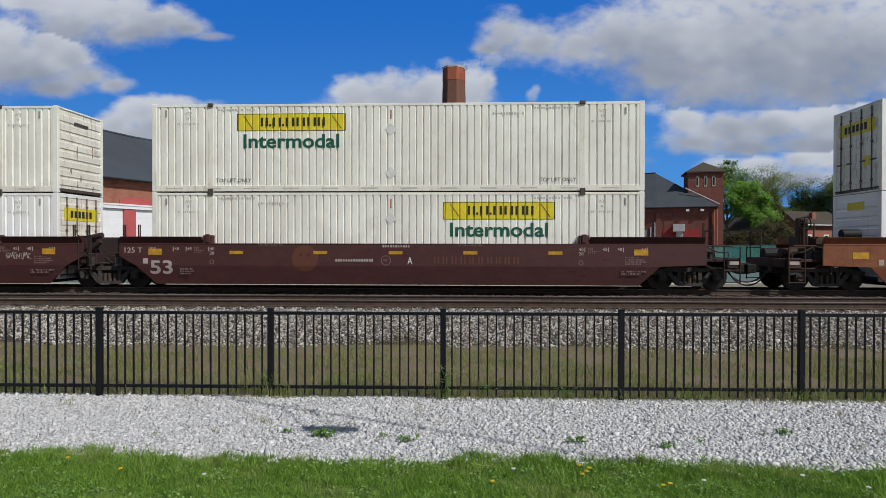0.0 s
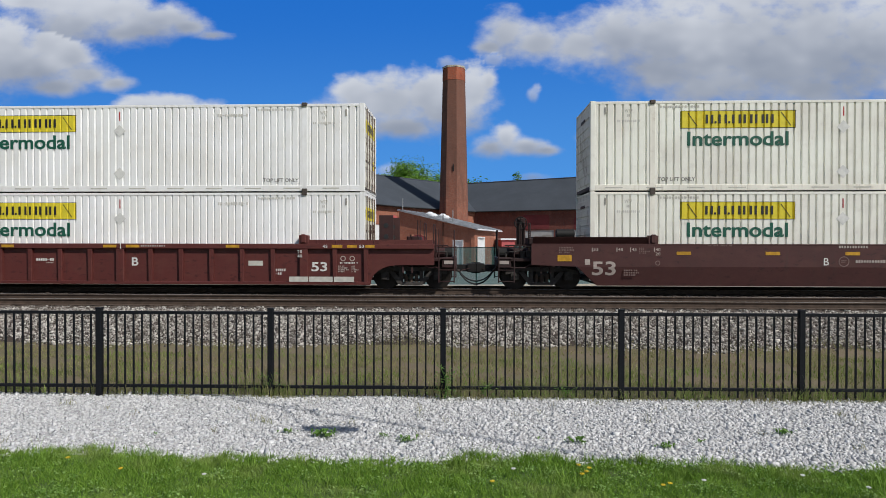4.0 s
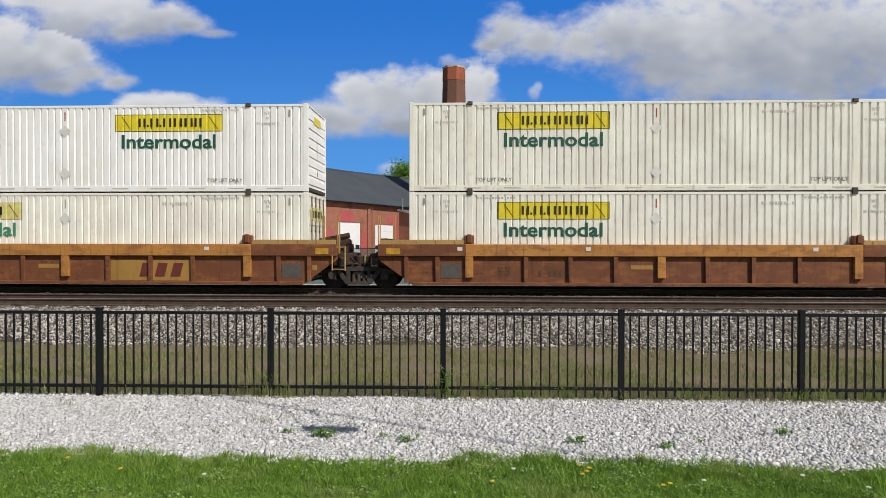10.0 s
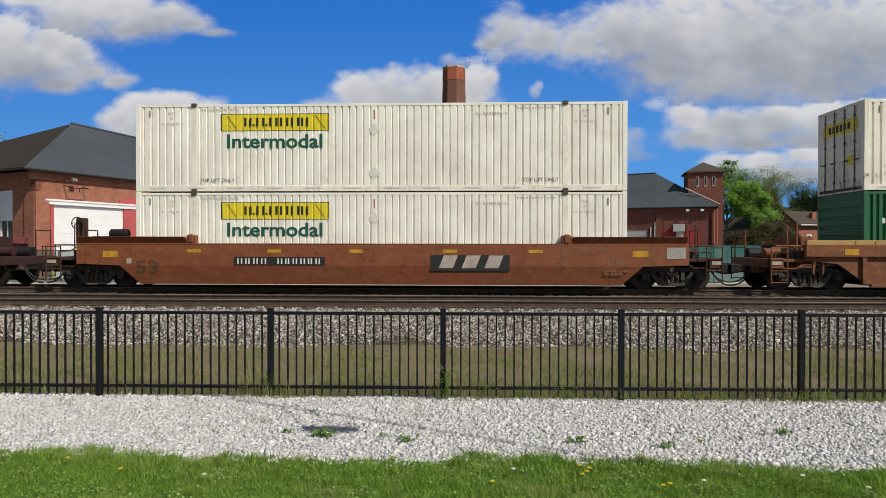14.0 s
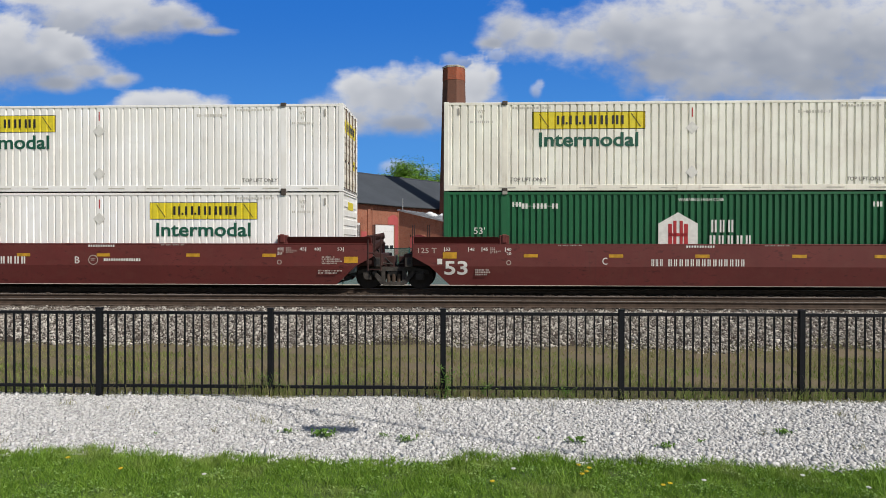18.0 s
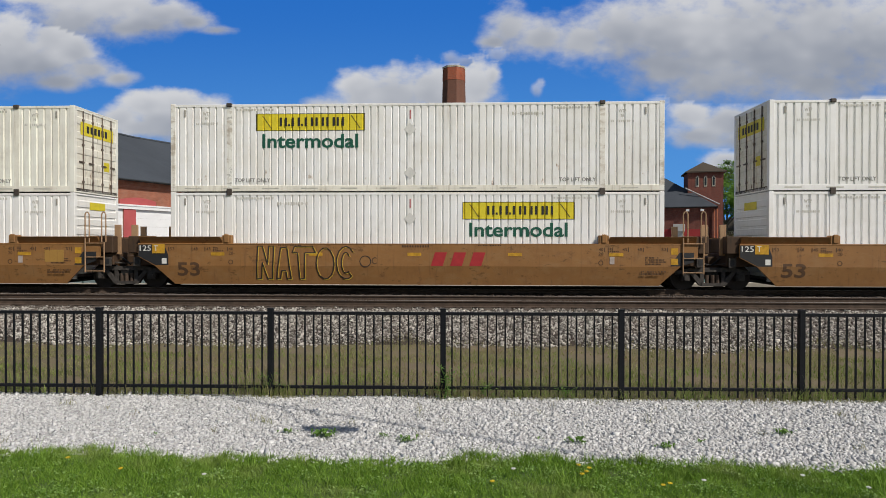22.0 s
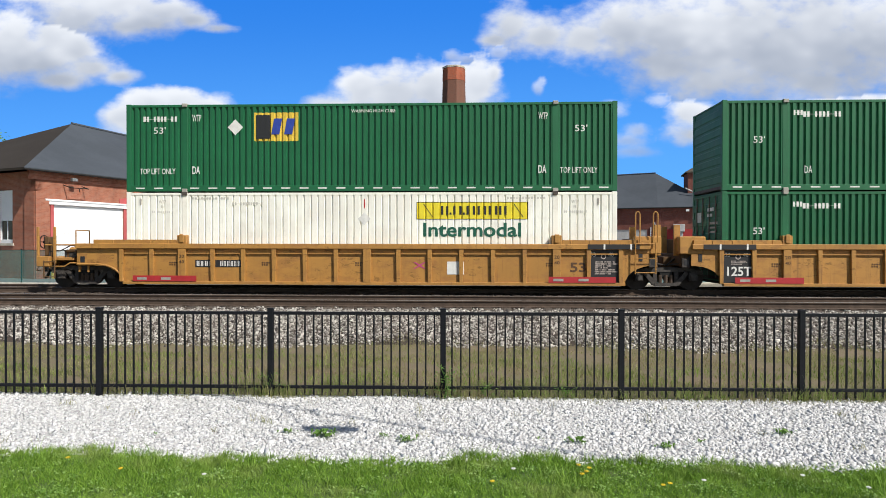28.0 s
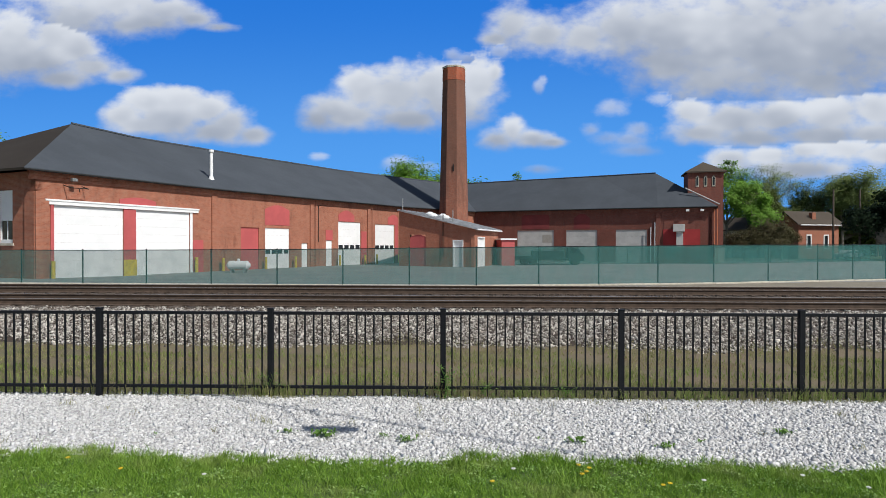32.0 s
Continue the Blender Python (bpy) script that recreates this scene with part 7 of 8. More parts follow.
POSTS = {"rust": OCHRE, "tan": PALETAN, "yellow": YELLOWCAR}          # handrails and ladders; the others are as grimy as their ends
PAINTS = {"maroon": (MAROON, MAROON), "oxide": (OXIDE, OXIDE), "red": (REDCAR, REDCAR), "rust": (RUSTCAR, ORANGE), "copper": (COPPER, COPPER), "tan": (TAN, TAN), "yellow": (YELLOWCAR, YELLOWCAR)}
NAMES = {"maroon": "dull maroon smooth-sided intermodal well car", "oxide": "oxide red ribbed intermodal well car", "red": "dark red smooth-sided intermodal well car",
         "rust": "rust-streaked orange and brown ribbed well car", "copper": "copper brown smooth-sided intermodal well car", "tan": "tan smooth-sided intermodal well car",
         "yellow": "golden yellow ribbed intermodal well car"}


CREASE, SLOPE = 0.95, 0.11 / 0.61        # where the smooth side sheet bends, and how steeply it runs in below


def draped(ob):
    """Lays a flat marking on the bent side sheet."""
    z = ob.matrix_basis.translation.z
    key = ("draped", ob.data.name, round(z, 3))
    if key not in STORE:
        bm = bmesh.new()
        bm.from_mesh(ob.data)
        bmesh.ops.bisect_plane(bm, geom=bm.verts[:] + bm.edges[:] + bm.faces[:], plane_co=(0, 0, CREASE - z), plane_no=(0, 0, 1))
        for v in bm.verts:
            v.co.y += max(0.0, CREASE - z - v.co.z) * SLOPE
        me = bpy.data.meshes.new("draped_marking")
        bm.to_mesh(me)
        bm.free()
        me.materials.append(ob.data.materials[0])
        STORE[key] = me
    ob.data = STORE[key]
    return ob


def scrawl(car, x0, x1, z0, z1, Y, seed):
    """One line of pale looping scrawl."""
    rng = random.Random(seed)
    pts, n = [], 7
    for i in range(n):
        c = x0 + (x1 - x0) * (i + 0.5) / n
        w, h = (x1 - x0) / n * 0.55, (z1 - z0) * rng.uniform(0.75, 1.0)
        k = rng.choice((0, 1, 2))
        loop = ([(-w, 0), (-w * 0.6, h), (0, h * 0.3), (w * 0.6, h), (w, 0)], [(-w, h), (w * 0.7, h), (0, h * 0.9), (-w * 0.1, 0), (w, 0)],
                [(w * 0.7, h * 0.8), (0, h), (-w * 0.8, h * 0.5), (0, 0), (w * 0.8, h * 0.4), (-w * 0.4, h * 0.5)])[k]
        pts += [(c + a + rng.gauss(0, 0.01), z0 + b + rng.gauss(0, 0.012)) for a, b in loop]
    s = Shape().pipe([(x, Y - 0.003 + max(0.0, CREASE - z) * SLOPE, z) for x, z in pts], 0.0085, 4)
    s.made("graffiti", INK_D, car, "pale scribbled graffiti")


def stencils(car, kind, left, right, letter, Y):
    """The small markings that every smooth-sided car carries."""
    y = Y - 0.002
    ink = {"maroon": INK_D, "red": INK_W, "copper": INK_COP, "tan": INK_DK}[kind]
    faint = {"maroon": INK_M, "red": INK_D, "copper": INK_COP, "tan": INK_DK}[kind]
    pale = INK_W if kind in ("red", "tan") else INK_D
    big = {"tan": -7.77, "copper": -7.98}.get(kind, -8.05)
    draped(word(car, "53", big, y, 0.61 if kind == "tan" else 0.67, 0.75, 0.45, {"maroon": INK_D, "red": INK_W}.get(kind, INK_DK)))
    for x in {"maroon": (-5.39, -2.62, -0.16, 2.26, 4.98), "red": (-5.5, -2.79, -0.08, 2.93, 5.46), "tan": (-6.64, -3.4, -0.18, 3.06, 6.28), "copper": (-6.25, -3.58, -0.91, 2.15, 4.90)}[kind]:
        plate(car, "reflector", x, y, {"red": 1.24, "tan": 1.28, "copper": 1.38}.get(kind, 1.33), 0.45, 0.105, INK_AMBER)
    # load limits by the lifting points
    for x, body in ((-8.01, "53"), (-7.23, "48"), (-6.80, "45"), (-6.05, "40"), (5.95, "40"), (6.70, "45"), (7.17, "48"), (7.93, "53")):
        word(car, body, x, y, 1.45, 0.15, 0.10, ink)
        plate(car, "tick", x - 0.05 if x < 0 else x + 0.18, y, 1.42, 0.025, 0.14, ink)
    for x in (-6.05, 5.95):
        word(car, "20", x, y, 1.31, 0.15, 0.10, ink)
        bars(car, x - 0.52 if x < 0 else x + 0.30, y, 1.37, 0.36, 0.19, 6, faint, rows=4)
        link("round_mark", kept("round_mark", lambda: Shape().ring(0.08, 0.024, 14), faint), car, "", pose(x + 0.07, y, 1.07))
    plate(car, "panel", -8.28, y, 1.01, 0.16, 0.18, pale, label="small pale stencil panel")
    if kind in ("maroon", "red"):
        draped_bars(car, -7.05, y, 0.66, 0.50, 0.20, 9, faint, 3)
    bars(car, 7.42, y, 1.01, 0.68, 0.25, 16, faint, rows=4)
    draped_bars(car, 7.30, y, 0.69, 0.80, 0.13, 18, faint, 2)
    # number, limit and type over the middle
    if kind != "copper":
        at = {"A": 0.45, "B": -0.82, "C": -3.0 if kind == "red" else -3.28}[letter] if kind != "tan" else {"A": -1.5, "B": 0.7, "C": -1.34}[letter]
        word(car, letter, at, y, 1.01, 0.16, 0.23, INK_W if kind != "tan" else INK_DK)
        if letter != "C":
            sx, lx = (at + 0.62, at + 0.98) if letter == "B" else (at - 0.70, at - 2.35)
            link("seal", kept("seal", lambda: Shape().ring(0.165, 0.026, 20), faint), car, "", pose(sx, y, 1.13))
            bars(car, sx - 0.08, y, 1.10, 0.16, 0.08, 5, faint, rows=2)
            bars(car, lx, y, 1.09, 1.26, 0.09, 15, ink)
    bars(car, -0.36, y, 1.555, 0.92, 0.075, 11, ink)
    for x in (-4.4, 2.1):
        bars(car, x, y, 1.61, 0.76, 0.035, 14, faint)
    # the ends
    if kind in ("maroon", "red"):
        z = 1.30 if kind == "maroon" else 1.20
        if left == "joint":
            plate(car, "end_plate", -9.0, y, 1.26, 0.86, 0.36, PAINTS[kind][0])
            word(car, "125 T", -8.90, y - 0.005, 1.37, 0.60, 0.17, INK_D)
            plate(car, "reflector", -8.10, y - 0.004, z, 0.45, 0.20, INK_AMBER)
        else:
            plate(car, "reflector", -9.15, y, 1.12, 0.45, 0.20, INK_AMBER)
            bars(car, -9.1, y, 1.38, 0.5, 0.2, 10, faint, rows=3)
        if kind == "maroon":
            plate(car, "reflector", 7.70, y - 0.004, 1.31, 0.44, 0.19, INK_AMBER)
        else:
            plate(car, "reflector", 8.15, y - 0.004, 1.05, 0.45, 0.20, INK_AMBER)


def draped_bars(car, x, y, z, wide, high, count, material, rows):
    before = len(car.children)
    bars(car, x, y, z, wide, high, count, material, rows=rows)
    for ob in list(car.children)[before:]:
        draped(ob)


def well_car(kind, left, right, letter):
    mat, chord = PAINTS[kind]
    ribbed = kind in ("oxide", "rust", "yellow")
    car = thing("well_car", NAMES[kind] + " on black trucks", "railway car", "well cars")
    ext = {"joint": 1.0, "coupler": {"yellow": 1.62, "oxide": 2.3, "tan": 2.4}.get(kind, 1.9)}
    a, b = -HALF - ext[left], HALF + ext[right]
    Y = -1.50
    if not ribbed:
        def hull():
            s = Shape()
            za, zb = (1.25 if left == "joint" else 1.0), (1.25 if right == "joint" else 1.0)
            up = [(a, 1.66), (a, za), (-HALF - 0.45, 0.95), (HALF + 0.45, 0.95), (b, zb), (b, 1.66)]
            s.prism(up, Y, Y + 0.05)
            lo = [(-HALF - 0.45, 0.95, Y), (-HALF + 0.20, 0.34, Y + 0.11), (HALF - 0.20, 0.34, Y + 0.11), (HALF + 0.45, 0.95, Y)]
            n = len(s.v)
            s.v += [(x, y, z) for x, z, y in lo] + [(x, y + 0.05, z) for x, z, y in lo]
            s.f += [(n + 3, n + 2, n + 1, n), (n + 4, n + 5, n + 6, n + 7)] + [(n + i, n + (i + 1) % 4, n + 4 + (i + 1) % 4, n + 4 + i) for i in range(4)]
            return s
    else:
        def hull():
            s = Shape()
            arc = lambda x0, k: [(x0 + k * 0.9 * (1 - math.cos(t)), 0.36 + 0.62 * math.sin(t)) for t in (0, 0.25, 0.5, 0.75, 1.0, 1.25, 1.57)]
            L, R = arc(-HALF - 0.02, -1), arc(HALF + 0.22, 1)
            if kind == "rust":
                L, R = [[(k * (HALF - 0.10), 0.36), (k * (HALF + 0.85), 1.05)] for k in (-1, 1)]
            L = [p for p in L if p[0] > a] + [(a, 1.16 if kind == "rust" else 0.98)]
            R = [p for p in R if p[0] < b] + [(b, 1.16 if kind == "rust" else 0.98)]
            s.prism([(a, 1.55)] + L[::-1] + R + [(b, 1.55)], Y + 0.09, Y + 0.14)
            return s
    key = (kind, left, right)
    for r in (0, 1):
        flip = Matrix.Diagonal((1, -1, 1, 1)) if r else Matrix()
        side = link("side_panel", kept(("side_panel", *key), hull, mat), car, "", flip)
        if ribbed:
            if kind == "rust":
                for x0, x1, cm in ((a, -6.25, mat), (-6.248, 6.248, chord), (6.25, b, mat)):
                    link("top_chord", kept(("top_chord", *key, round(x0, 2)), lambda: Shape().box(x0, x1, Y - 0.02, Y + 0.16, 1.27, 1.66), cm, 0.015), car, "", flip)
            else:
                link("top_chord", kept(("top_chord", *key), lambda: Shape().box(a, b, Y - 0.02, Y + 0.16, 1.50, 1.67), chord, 0.015), car, "", flip)
            link("side_sill", kept(("side_sill", *key), lambda: Shape().box(-HALF - (0.02 if kind != "rust" else -0.12), HALF + (0.22 if kind != "rust" else -0.12), Y - 0.005, Y + 0.12, 0.33, 0.43), mat, 0.01), car, "", flip)
            at = [0, 1.44, 2.88, 4.30, 6.12, 7.15, 8.16] if kind == "rust" else [i * 1.02 for i in range(9)]
            rm = kept(("rib", kind), lambda: Shape().prism([(-0.055, 0.42), (0.055, 0.42), (0.075, 1.50), (-0.075, 1.50)], Y, Y + 0.10), mat, 0.006)
            wide = kept(("wide_rib", kind), lambda: Shape().prism([(-0.13, 0.42 if kind != "rust" else 0.58), (0.13, 0.42 if kind != "rust" else 0.58), (0.13, 1.50), (-0.13, 1.50)], Y - 0.012, Y + 0.10), chord, 0.01)
            for x in sorted({k * q for q in at for k in (-1, 1)}):
                link("rib", wide if x == 0 or abs(x) == 6.12 else rm, side, "", pose(x, 0, 0))
        else:
            link("top_chord", kept(("top_chord", *key), lambda: Shape().box(a, b, Y - 0.008, Y + 0.12, 1.64, 1.68), chord, 0.008), car, "", flip)
        for k in (-1, 1):
            e = (a if k < 0 else b)
            def guide():
                x0, x1 = e - k * (0.60 if kind == "yellow" and (left if k < 0 else right) == "coupler" else 0.05), k * 6.22
                h, out = (1.80, 0.0) if ribbed else (1.90, 0.10)      # the smooth cars' guides lean outwards
                g = Shape().prism([(x0, 1.66), (x1, 1.66), (x1 + k * 0.10, h), (x0, h)], Y + 0.02, Y + 0.16)
                g.v = [(x, y - out * (z > 1.7) + out * 0.6 * (z < 1.7), z) for x, y, z in g.v]
                if ribbed:
                    for i in range(4):
                        q = x1 + k * (0.35 + i * 0.62)
                        g.box(q - 0.02, q + 0.02, Y + 0.005, Y + 0.05, 1.66, h - 0.01)
                return g
            g = kept(("guide", kind, k, left if k < 0 else right), guide, OCHRE if kind == "rust" else chord, 0.006)
            link("end_guide", g, car, "", flip)
            link("locking_block", kept(("block",), lambda: Shape().box(-0.16, 0.16, Y, Y + 0.2, 1.66, 1.95).box(-0.08, 0.08, Y - 0.04, Y, 1.70, 1.98), mat, 0.02), car, "", Matrix.Translation((k * 6.12, 0, 0)) @ flip)
    link("well_floor", kept(("well_floor", kind), lambda: Shape().box(-HALF + 0.2, HALF - 0.2, -1.36, 1.36, 0.36, 0.46), STEEL), car)
    for k, style in ((-1, left), (1, right)):
        if style == "coupler":
            coupler_end(car, k, chord if kind == "yellow" else TANEND if kind == "tan" else mat if kind == "rust" else GRIME[kind], k < 0 and kind not in ("rust", "yellow") or kind == "rust" and k > 0, mat if kind == "rust" else POSTS.get(kind, GRIME[kind]), kind)
            truck(car, k * (HALF + 1.52))
        else:
            joint_end(car, k, GRIME[kind], kind)
            if k > 0:
                truck(car, k * (HALF + 1.63))
    # markings
    F = Y - 0.012 if not ribbed else Y + 0.086
    C = Y - 0.024
    y = Y - 0.010 if not ribbed else C
    if not ribbed:
        stencils(car, kind, left, right, letter, Y)
    if kind in ("maroon", "red"):
        if kind == "maroon":
            ex = 3.9 if letter != "A" else -2.9
            face = link("emblem", kept("emblem", lambda: Shape().rod((0, -0.003, 0), (0, 0, 0), 0.43, 26), EMBLEM), car, "faded round rust-orange emblem", pose(ex, Y, 1.19))
            draped(face)
            for qx, qz in ((-0.13, 0.12), (0.13, 0.12), (-0.13, -0.13), (0.13, -0.13)):
                link("dot", kept("emblem_dot", lambda: Shape().rod((0, -0.003, 0), (0, 0, 0), 0.055, 12), MAROON), face, "", pose(qx, -0.004 if qz > 0 else 0.002, qz))
            if letter == "A":
                logo_bars(car, 1.3, Y - 0.001, 1.02, 2.85, 0.24, 10, EMBLEM)
            else:
                x0, x1, z0, z1 = (4.72, 5.85, 0.66, 1.30) if letter == "B" else (6.46, 7.30, 1.17, 1.39)
                scrawl(car, x0, x1, z0 + (z1 - z0) * (0.5 if letter == "B" else 0), z1, Y, 3)
                if letter == "B":
                    scrawl(car, x0 + 0.1, x1 - 0.05, z0 + 0.10, (z0 + z1) / 2, Y, 5)
        elif letter == "C":
            logo_bars(car, -1.45, Y - 0.001, 0.97, 0.40, 0.22, 3, INK_W)
            logo_bars(car, -0.92, Y - 0.001, 0.97, 2.45, 0.22, 14, INK_W)
        else:
            logo_bars(car, 2.0 if letter == "A" else -4.44, Y - 0.001, 1.0, 0.66, 0.24, 3, INK_W)
            logo_bars(car, 2.85 if letter == "A" else -3.58, Y - 0.001, 1.0, 1.17, 0.24, 5, INK_W)
    elif kind == "oxide":
        if left == "joint":
            word(car, "125T", -HALF + 0.06, F, 0.64, 0.78, 0.30, INK_W)
        word(car, "53", 6.36, F, 0.77, 0.52, 0.30, INK_W)
        word(car, letter, 0.36, F, 0.94, 0.22, 0.27, INK_W)
        logo_bars(car, -4.93, F, 1.08, 0.74, 0.17, 4, INK_D)
        logo_bars(car, -4.93, F, 0.84, 0.80, 0.17, 6, INK_D)
        bars(car, -2.89, F, 1.09, 0.62, 0.09, 8, INK_W)
        bars(car, -2.55, F, 1.01, 0.26, 0.04, 5, INK_D)
        plate(car, "panel", 4.27, F, 0.95, 0.48, 0.16, INK_PALE)
        bars(car, 5.11, F, 0.65, 0.42, 0.20, 6, INK_W, rows=2)
        for x, w in ((-7.79, 0.62), (-7.05, 0.78), (-6.22, 0.55), (5.65, 0.62), (6.30, 0.78), (7.12, 0.66)):
            plate(car, "panel", x, Y - 0.012, 0.43, w, 0.17, INK_PALE, label="scuffed pale patch panel")
        for x, w in ((-9.13, 0.72), (-6.72, 0.42), (-4.0, 0.42), (-0.55, 0.45), (0.22, 0.45), (3.56, 0.45), (7.05, 0.35), (7.55, 0.32), (8.15, 0.3)):
            plate(car, "reflector", x, C, 1.54, w, 0.09, INK_AMBER)
        plate(car, "tick", 0.02, C, 1.50, 0.035, 0.17, INK_W)
        for x, body in ((-8.02, "53"), (-7.45, "48"), (-6.95, "45"), (6.75, "45"), (7.22, "48"), (7.95, "53")):
            word(car, body, x, C, 1.535, 0.16, 0.10, INK_W)
        for x in (-6.12, 6.0):
            word(car, "20", x - 0.08, Y - 0.014, 1.36, 0.16, 0.10, INK_W)
            word(car, "40", x - 0.08, Y - 0.014, 1.22, 0.16, 0.10, INK_W)
        bars(car, 7.24, F, 0.74, 0.36, 0.22, 8, INK_D, rows=4)
        bars(car, 7.68, F, 0.74, 0.24, 0.22, 6, INK_D, rows=4)
        bars(car, 7.30, F, 1.02, 0.60, 0.05, 12, INK_W)
        bars(car, -7.92, F, 1.02 if left == "joint" else 0.66, 0.64, 0.13 if left == "joint" else 0.36, 15, INK_D, rows=2 if left == "joint" else 5)
        bars(car, -5.80, F, 0.76, 0.52, 0.14, 10, INK_D, rows=3)
        for x in (-7.42, 7.40, 7.70):
            link("round_mark", kept("ring_mark", lambda: Shape().ring(0.09, 0.03, 14), INK_D), car, "", pose(x, F, 1.19))
        plate(car, "panel", -9.27, F, 1.08, 0.28, 0.12, INK_D)
        bars(car, 0.72, C, 1.565, 0.85, 0.06, 11, INK_D)
    elif kind == "rust":
        if letter == "B":
            plate(car, "panel", 1.51, F, 0.45, 2.72, 0.68, INK_OCHRE, label="worn ochre panel with a faded red mark")
            slant_blocks(car, 2.48, F - 0.006, 0.58, 1.57, 0.45, 3, INK_RW)
        for x, z, w, h, k in ((-0.95, 0.86, 0.7, 0.13, INK_OCHRE), (7.24, 0.56, 0.66, 0.46, INK_GREYB), (-7.05, 0.56, 0.66, 0.46, INK_GREYB), (8.25, 0.80, 0.16, 0.17, INK_OCHRE)):
            plate(car, "patch", x, F, z, w, h, k)
        bars(car, -3.9, F, 0.62, 1.0, 0.20, 6, INK_DK)
        word(car, "53", -5.22, F, 0.66, 0.44, 0.28, INK_DK)
        for x in (-6.5, -2.4, 4.7):
            plate(car, "reflector", x, C, 1.45, 0.16, 0.12, INK_W)
        for x in (-8.8, 8.37):
            plate(car, "reflector", x, C, 1.33, 0.44, 0.20, INK_AMBER)
    elif kind == "copper":
        plate(car, "panel", -4.69, Y - 0.002, 0.96, 3.0, 0.28, INK_K)
        logo_bars(car, -4.58, Y - 0.008, 1.01, 1.05, 0.18, 4, INK_W)
        logo_bars(car, -3.25, Y - 0.008, 1.01, 1.5, 0.18, 6, INK_W)
        plate(car, "panel", 1.75, Y - 0.002, 0.80, 2.55, 0.52, INK_K)
        slant_blocks(car, 2.02, Y - 0.008, 0.89, 2.2, 0.41, 3, INK_D)
        for x, z in ((-HALF - 1.0, 1.22), (8.2, 1.25)):
            plate(car, "reflector", x, Y - 0.002, z, 0.5, 0.2, INK_AMBER)
        plate(car, "panel", HALF + 1.2, Y - 0.002, 1.2, 0.6, 0.36, INK_GREY)
    elif kind == "tan":
        if left == "joint":
            link("panel", kept("black_end", lambda: Shape().prism([(-HALF - 0.99, 1.63), (-HALF - 0.99, 1.26), (-HALF - 0.43, 0.965), (-HALF + 0.02, 0.965), (-HALF + 0.02, 1.28), (-HALF - 0.12, 1.63)], Y - 0.003, Y), INK_K), car, "black painted car end")
        if left == "joint":
            word(car, "125", -9.02, Y - 0.010, 1.43, 0.38, 0.18, INK_W)
            word(car, "T", -8.54, Y - 0.014, 1.43, 0.13, 0.18, INK_W)
            plate(car, "reflector", -8.60, Y - 0.008, 1.35, 0.42, 0.30, INK_AMBER)
        for k, style in ((-1, left), (1, right)):
            if style == "coupler":
                x = k * 9.62
                Shape().box(x - 0.36, x + 0.36, Y - 0.06, Y, 0.98, 1.50).box(x - 0.40, x + 0.40, Y - 0.09, Y, 1.50, 1.56).box(x - 0.20, x + 0.06, Y - 0.02, Y + 0.06, 1.66, 2.05).made("end_box", mat, car, "tan box with a reflector on the car end", bevel=0.012)
                plate(car, "reflector", x - 0.24, Y - 0.061, 1.28, 0.48, 0.20, INK_AMBER)
                for q in range(4):
                    plate(car, "slat", x - 0.27, Y - 0.061, 1.02 + q * 0.06, 0.54, 0.022, INK_D)
        for z in (1.01, 1.34):
            plate(car, "reflector", 8.23, Y - 0.004, z, 0.22, 0.20, INK_AMBER)
        plate(car, "panel", 6.30, Y - 0.004, 1.03, 0.15, 0.23, INK_D)
        if right == "joint":
            link("panel", kept("dark_corner", lambda: Shape().prism([(8.95, 1.40), (8.95, 1.10), (8.54, 0.965), (8.20, 0.965), (8.50, 1.40)], Y - 0.003, Y), INK_K), car, "black painted corner")
        if letter == "C":
            slant_blocks(car, 0.58, Y - 0.003, 0.96, 1.86, 0.44, 3, INK_R)
            # looping outline graffiti, lying on the bent side sheet
            lie_on = lambda z: Y - 0.004 + max(0.0, CREASE - z) * SLOPE
            forms = [[(0, 0), (0.05, 1), (0.2, 1), (0.36, 0.45), (0.4, 1), (0.56, 1), (0.5, 0), (0.35, 0), (0.2, 0.5), (0.15, 0), (0, 0)],
                     [(0, 0), (0.14, 0.95), (0.34, 0.98), (0.46, 0), (0.33, 0), (0.3, 0.25), (0.17, 0.25), (0.12, 0), (0, 0)],
                     [(0.1, 0), (0.05, 0.8), (-0.12, 0.82), (-0.05, 1), (0.52, 1.0), (0.62, 0.8), (0.27, 0.8), (0.25, 0), (0.1, 0)],
                     [(0.28 + 0.28 * math.cos(q * math.tau / 14), 0.48 + 0.48 * math.sin(q * math.tau / 14)) for q in range(15)],
                     [(0.30 + 0.30 * math.cos(q * 0.42 + 0.7), 0.5 + 0.5 * math.sin(q * 0.42 + 0.7)) for q in range(12)] + [(0.30 + 0.14 * math.cos(5.3 - q * 0.42), 0.5 + 0.32 * math.sin(5.3 - q * 0.42)) for q in range(12)]]
            for ink, r, dx, dz, name in ((INK_K, 0.017, 0.0, 0.0, "black"), (INK_GOLD, 0.010, 0.035, -0.03, "gold")):
                for i, form in enumerate(forms):
                    cx = -5.14 + i * 0.66
                    fine = [(p + (p2 - p) * m / 5, q + (q2 - q) * m / 5) for (p, q), (p2, q2) in zip(form, form[1:]) for m in range(5)] + [form[-1]]
                    Shape().pipe([(cx + dx + p * 1.05, lie_on(0.53 + dz + q * 1.06), 0.53 + dz + q * 1.06) for p, q in fine], r, 4).made("graffiti", ink, car, "looping outline graffiti in " + name)
            link("emblem", kept("ring", lambda: Shape().ring(0.19, 0.026, 18), INK_K), car, "", pose(-1.55, Y, 1.10))
        else:
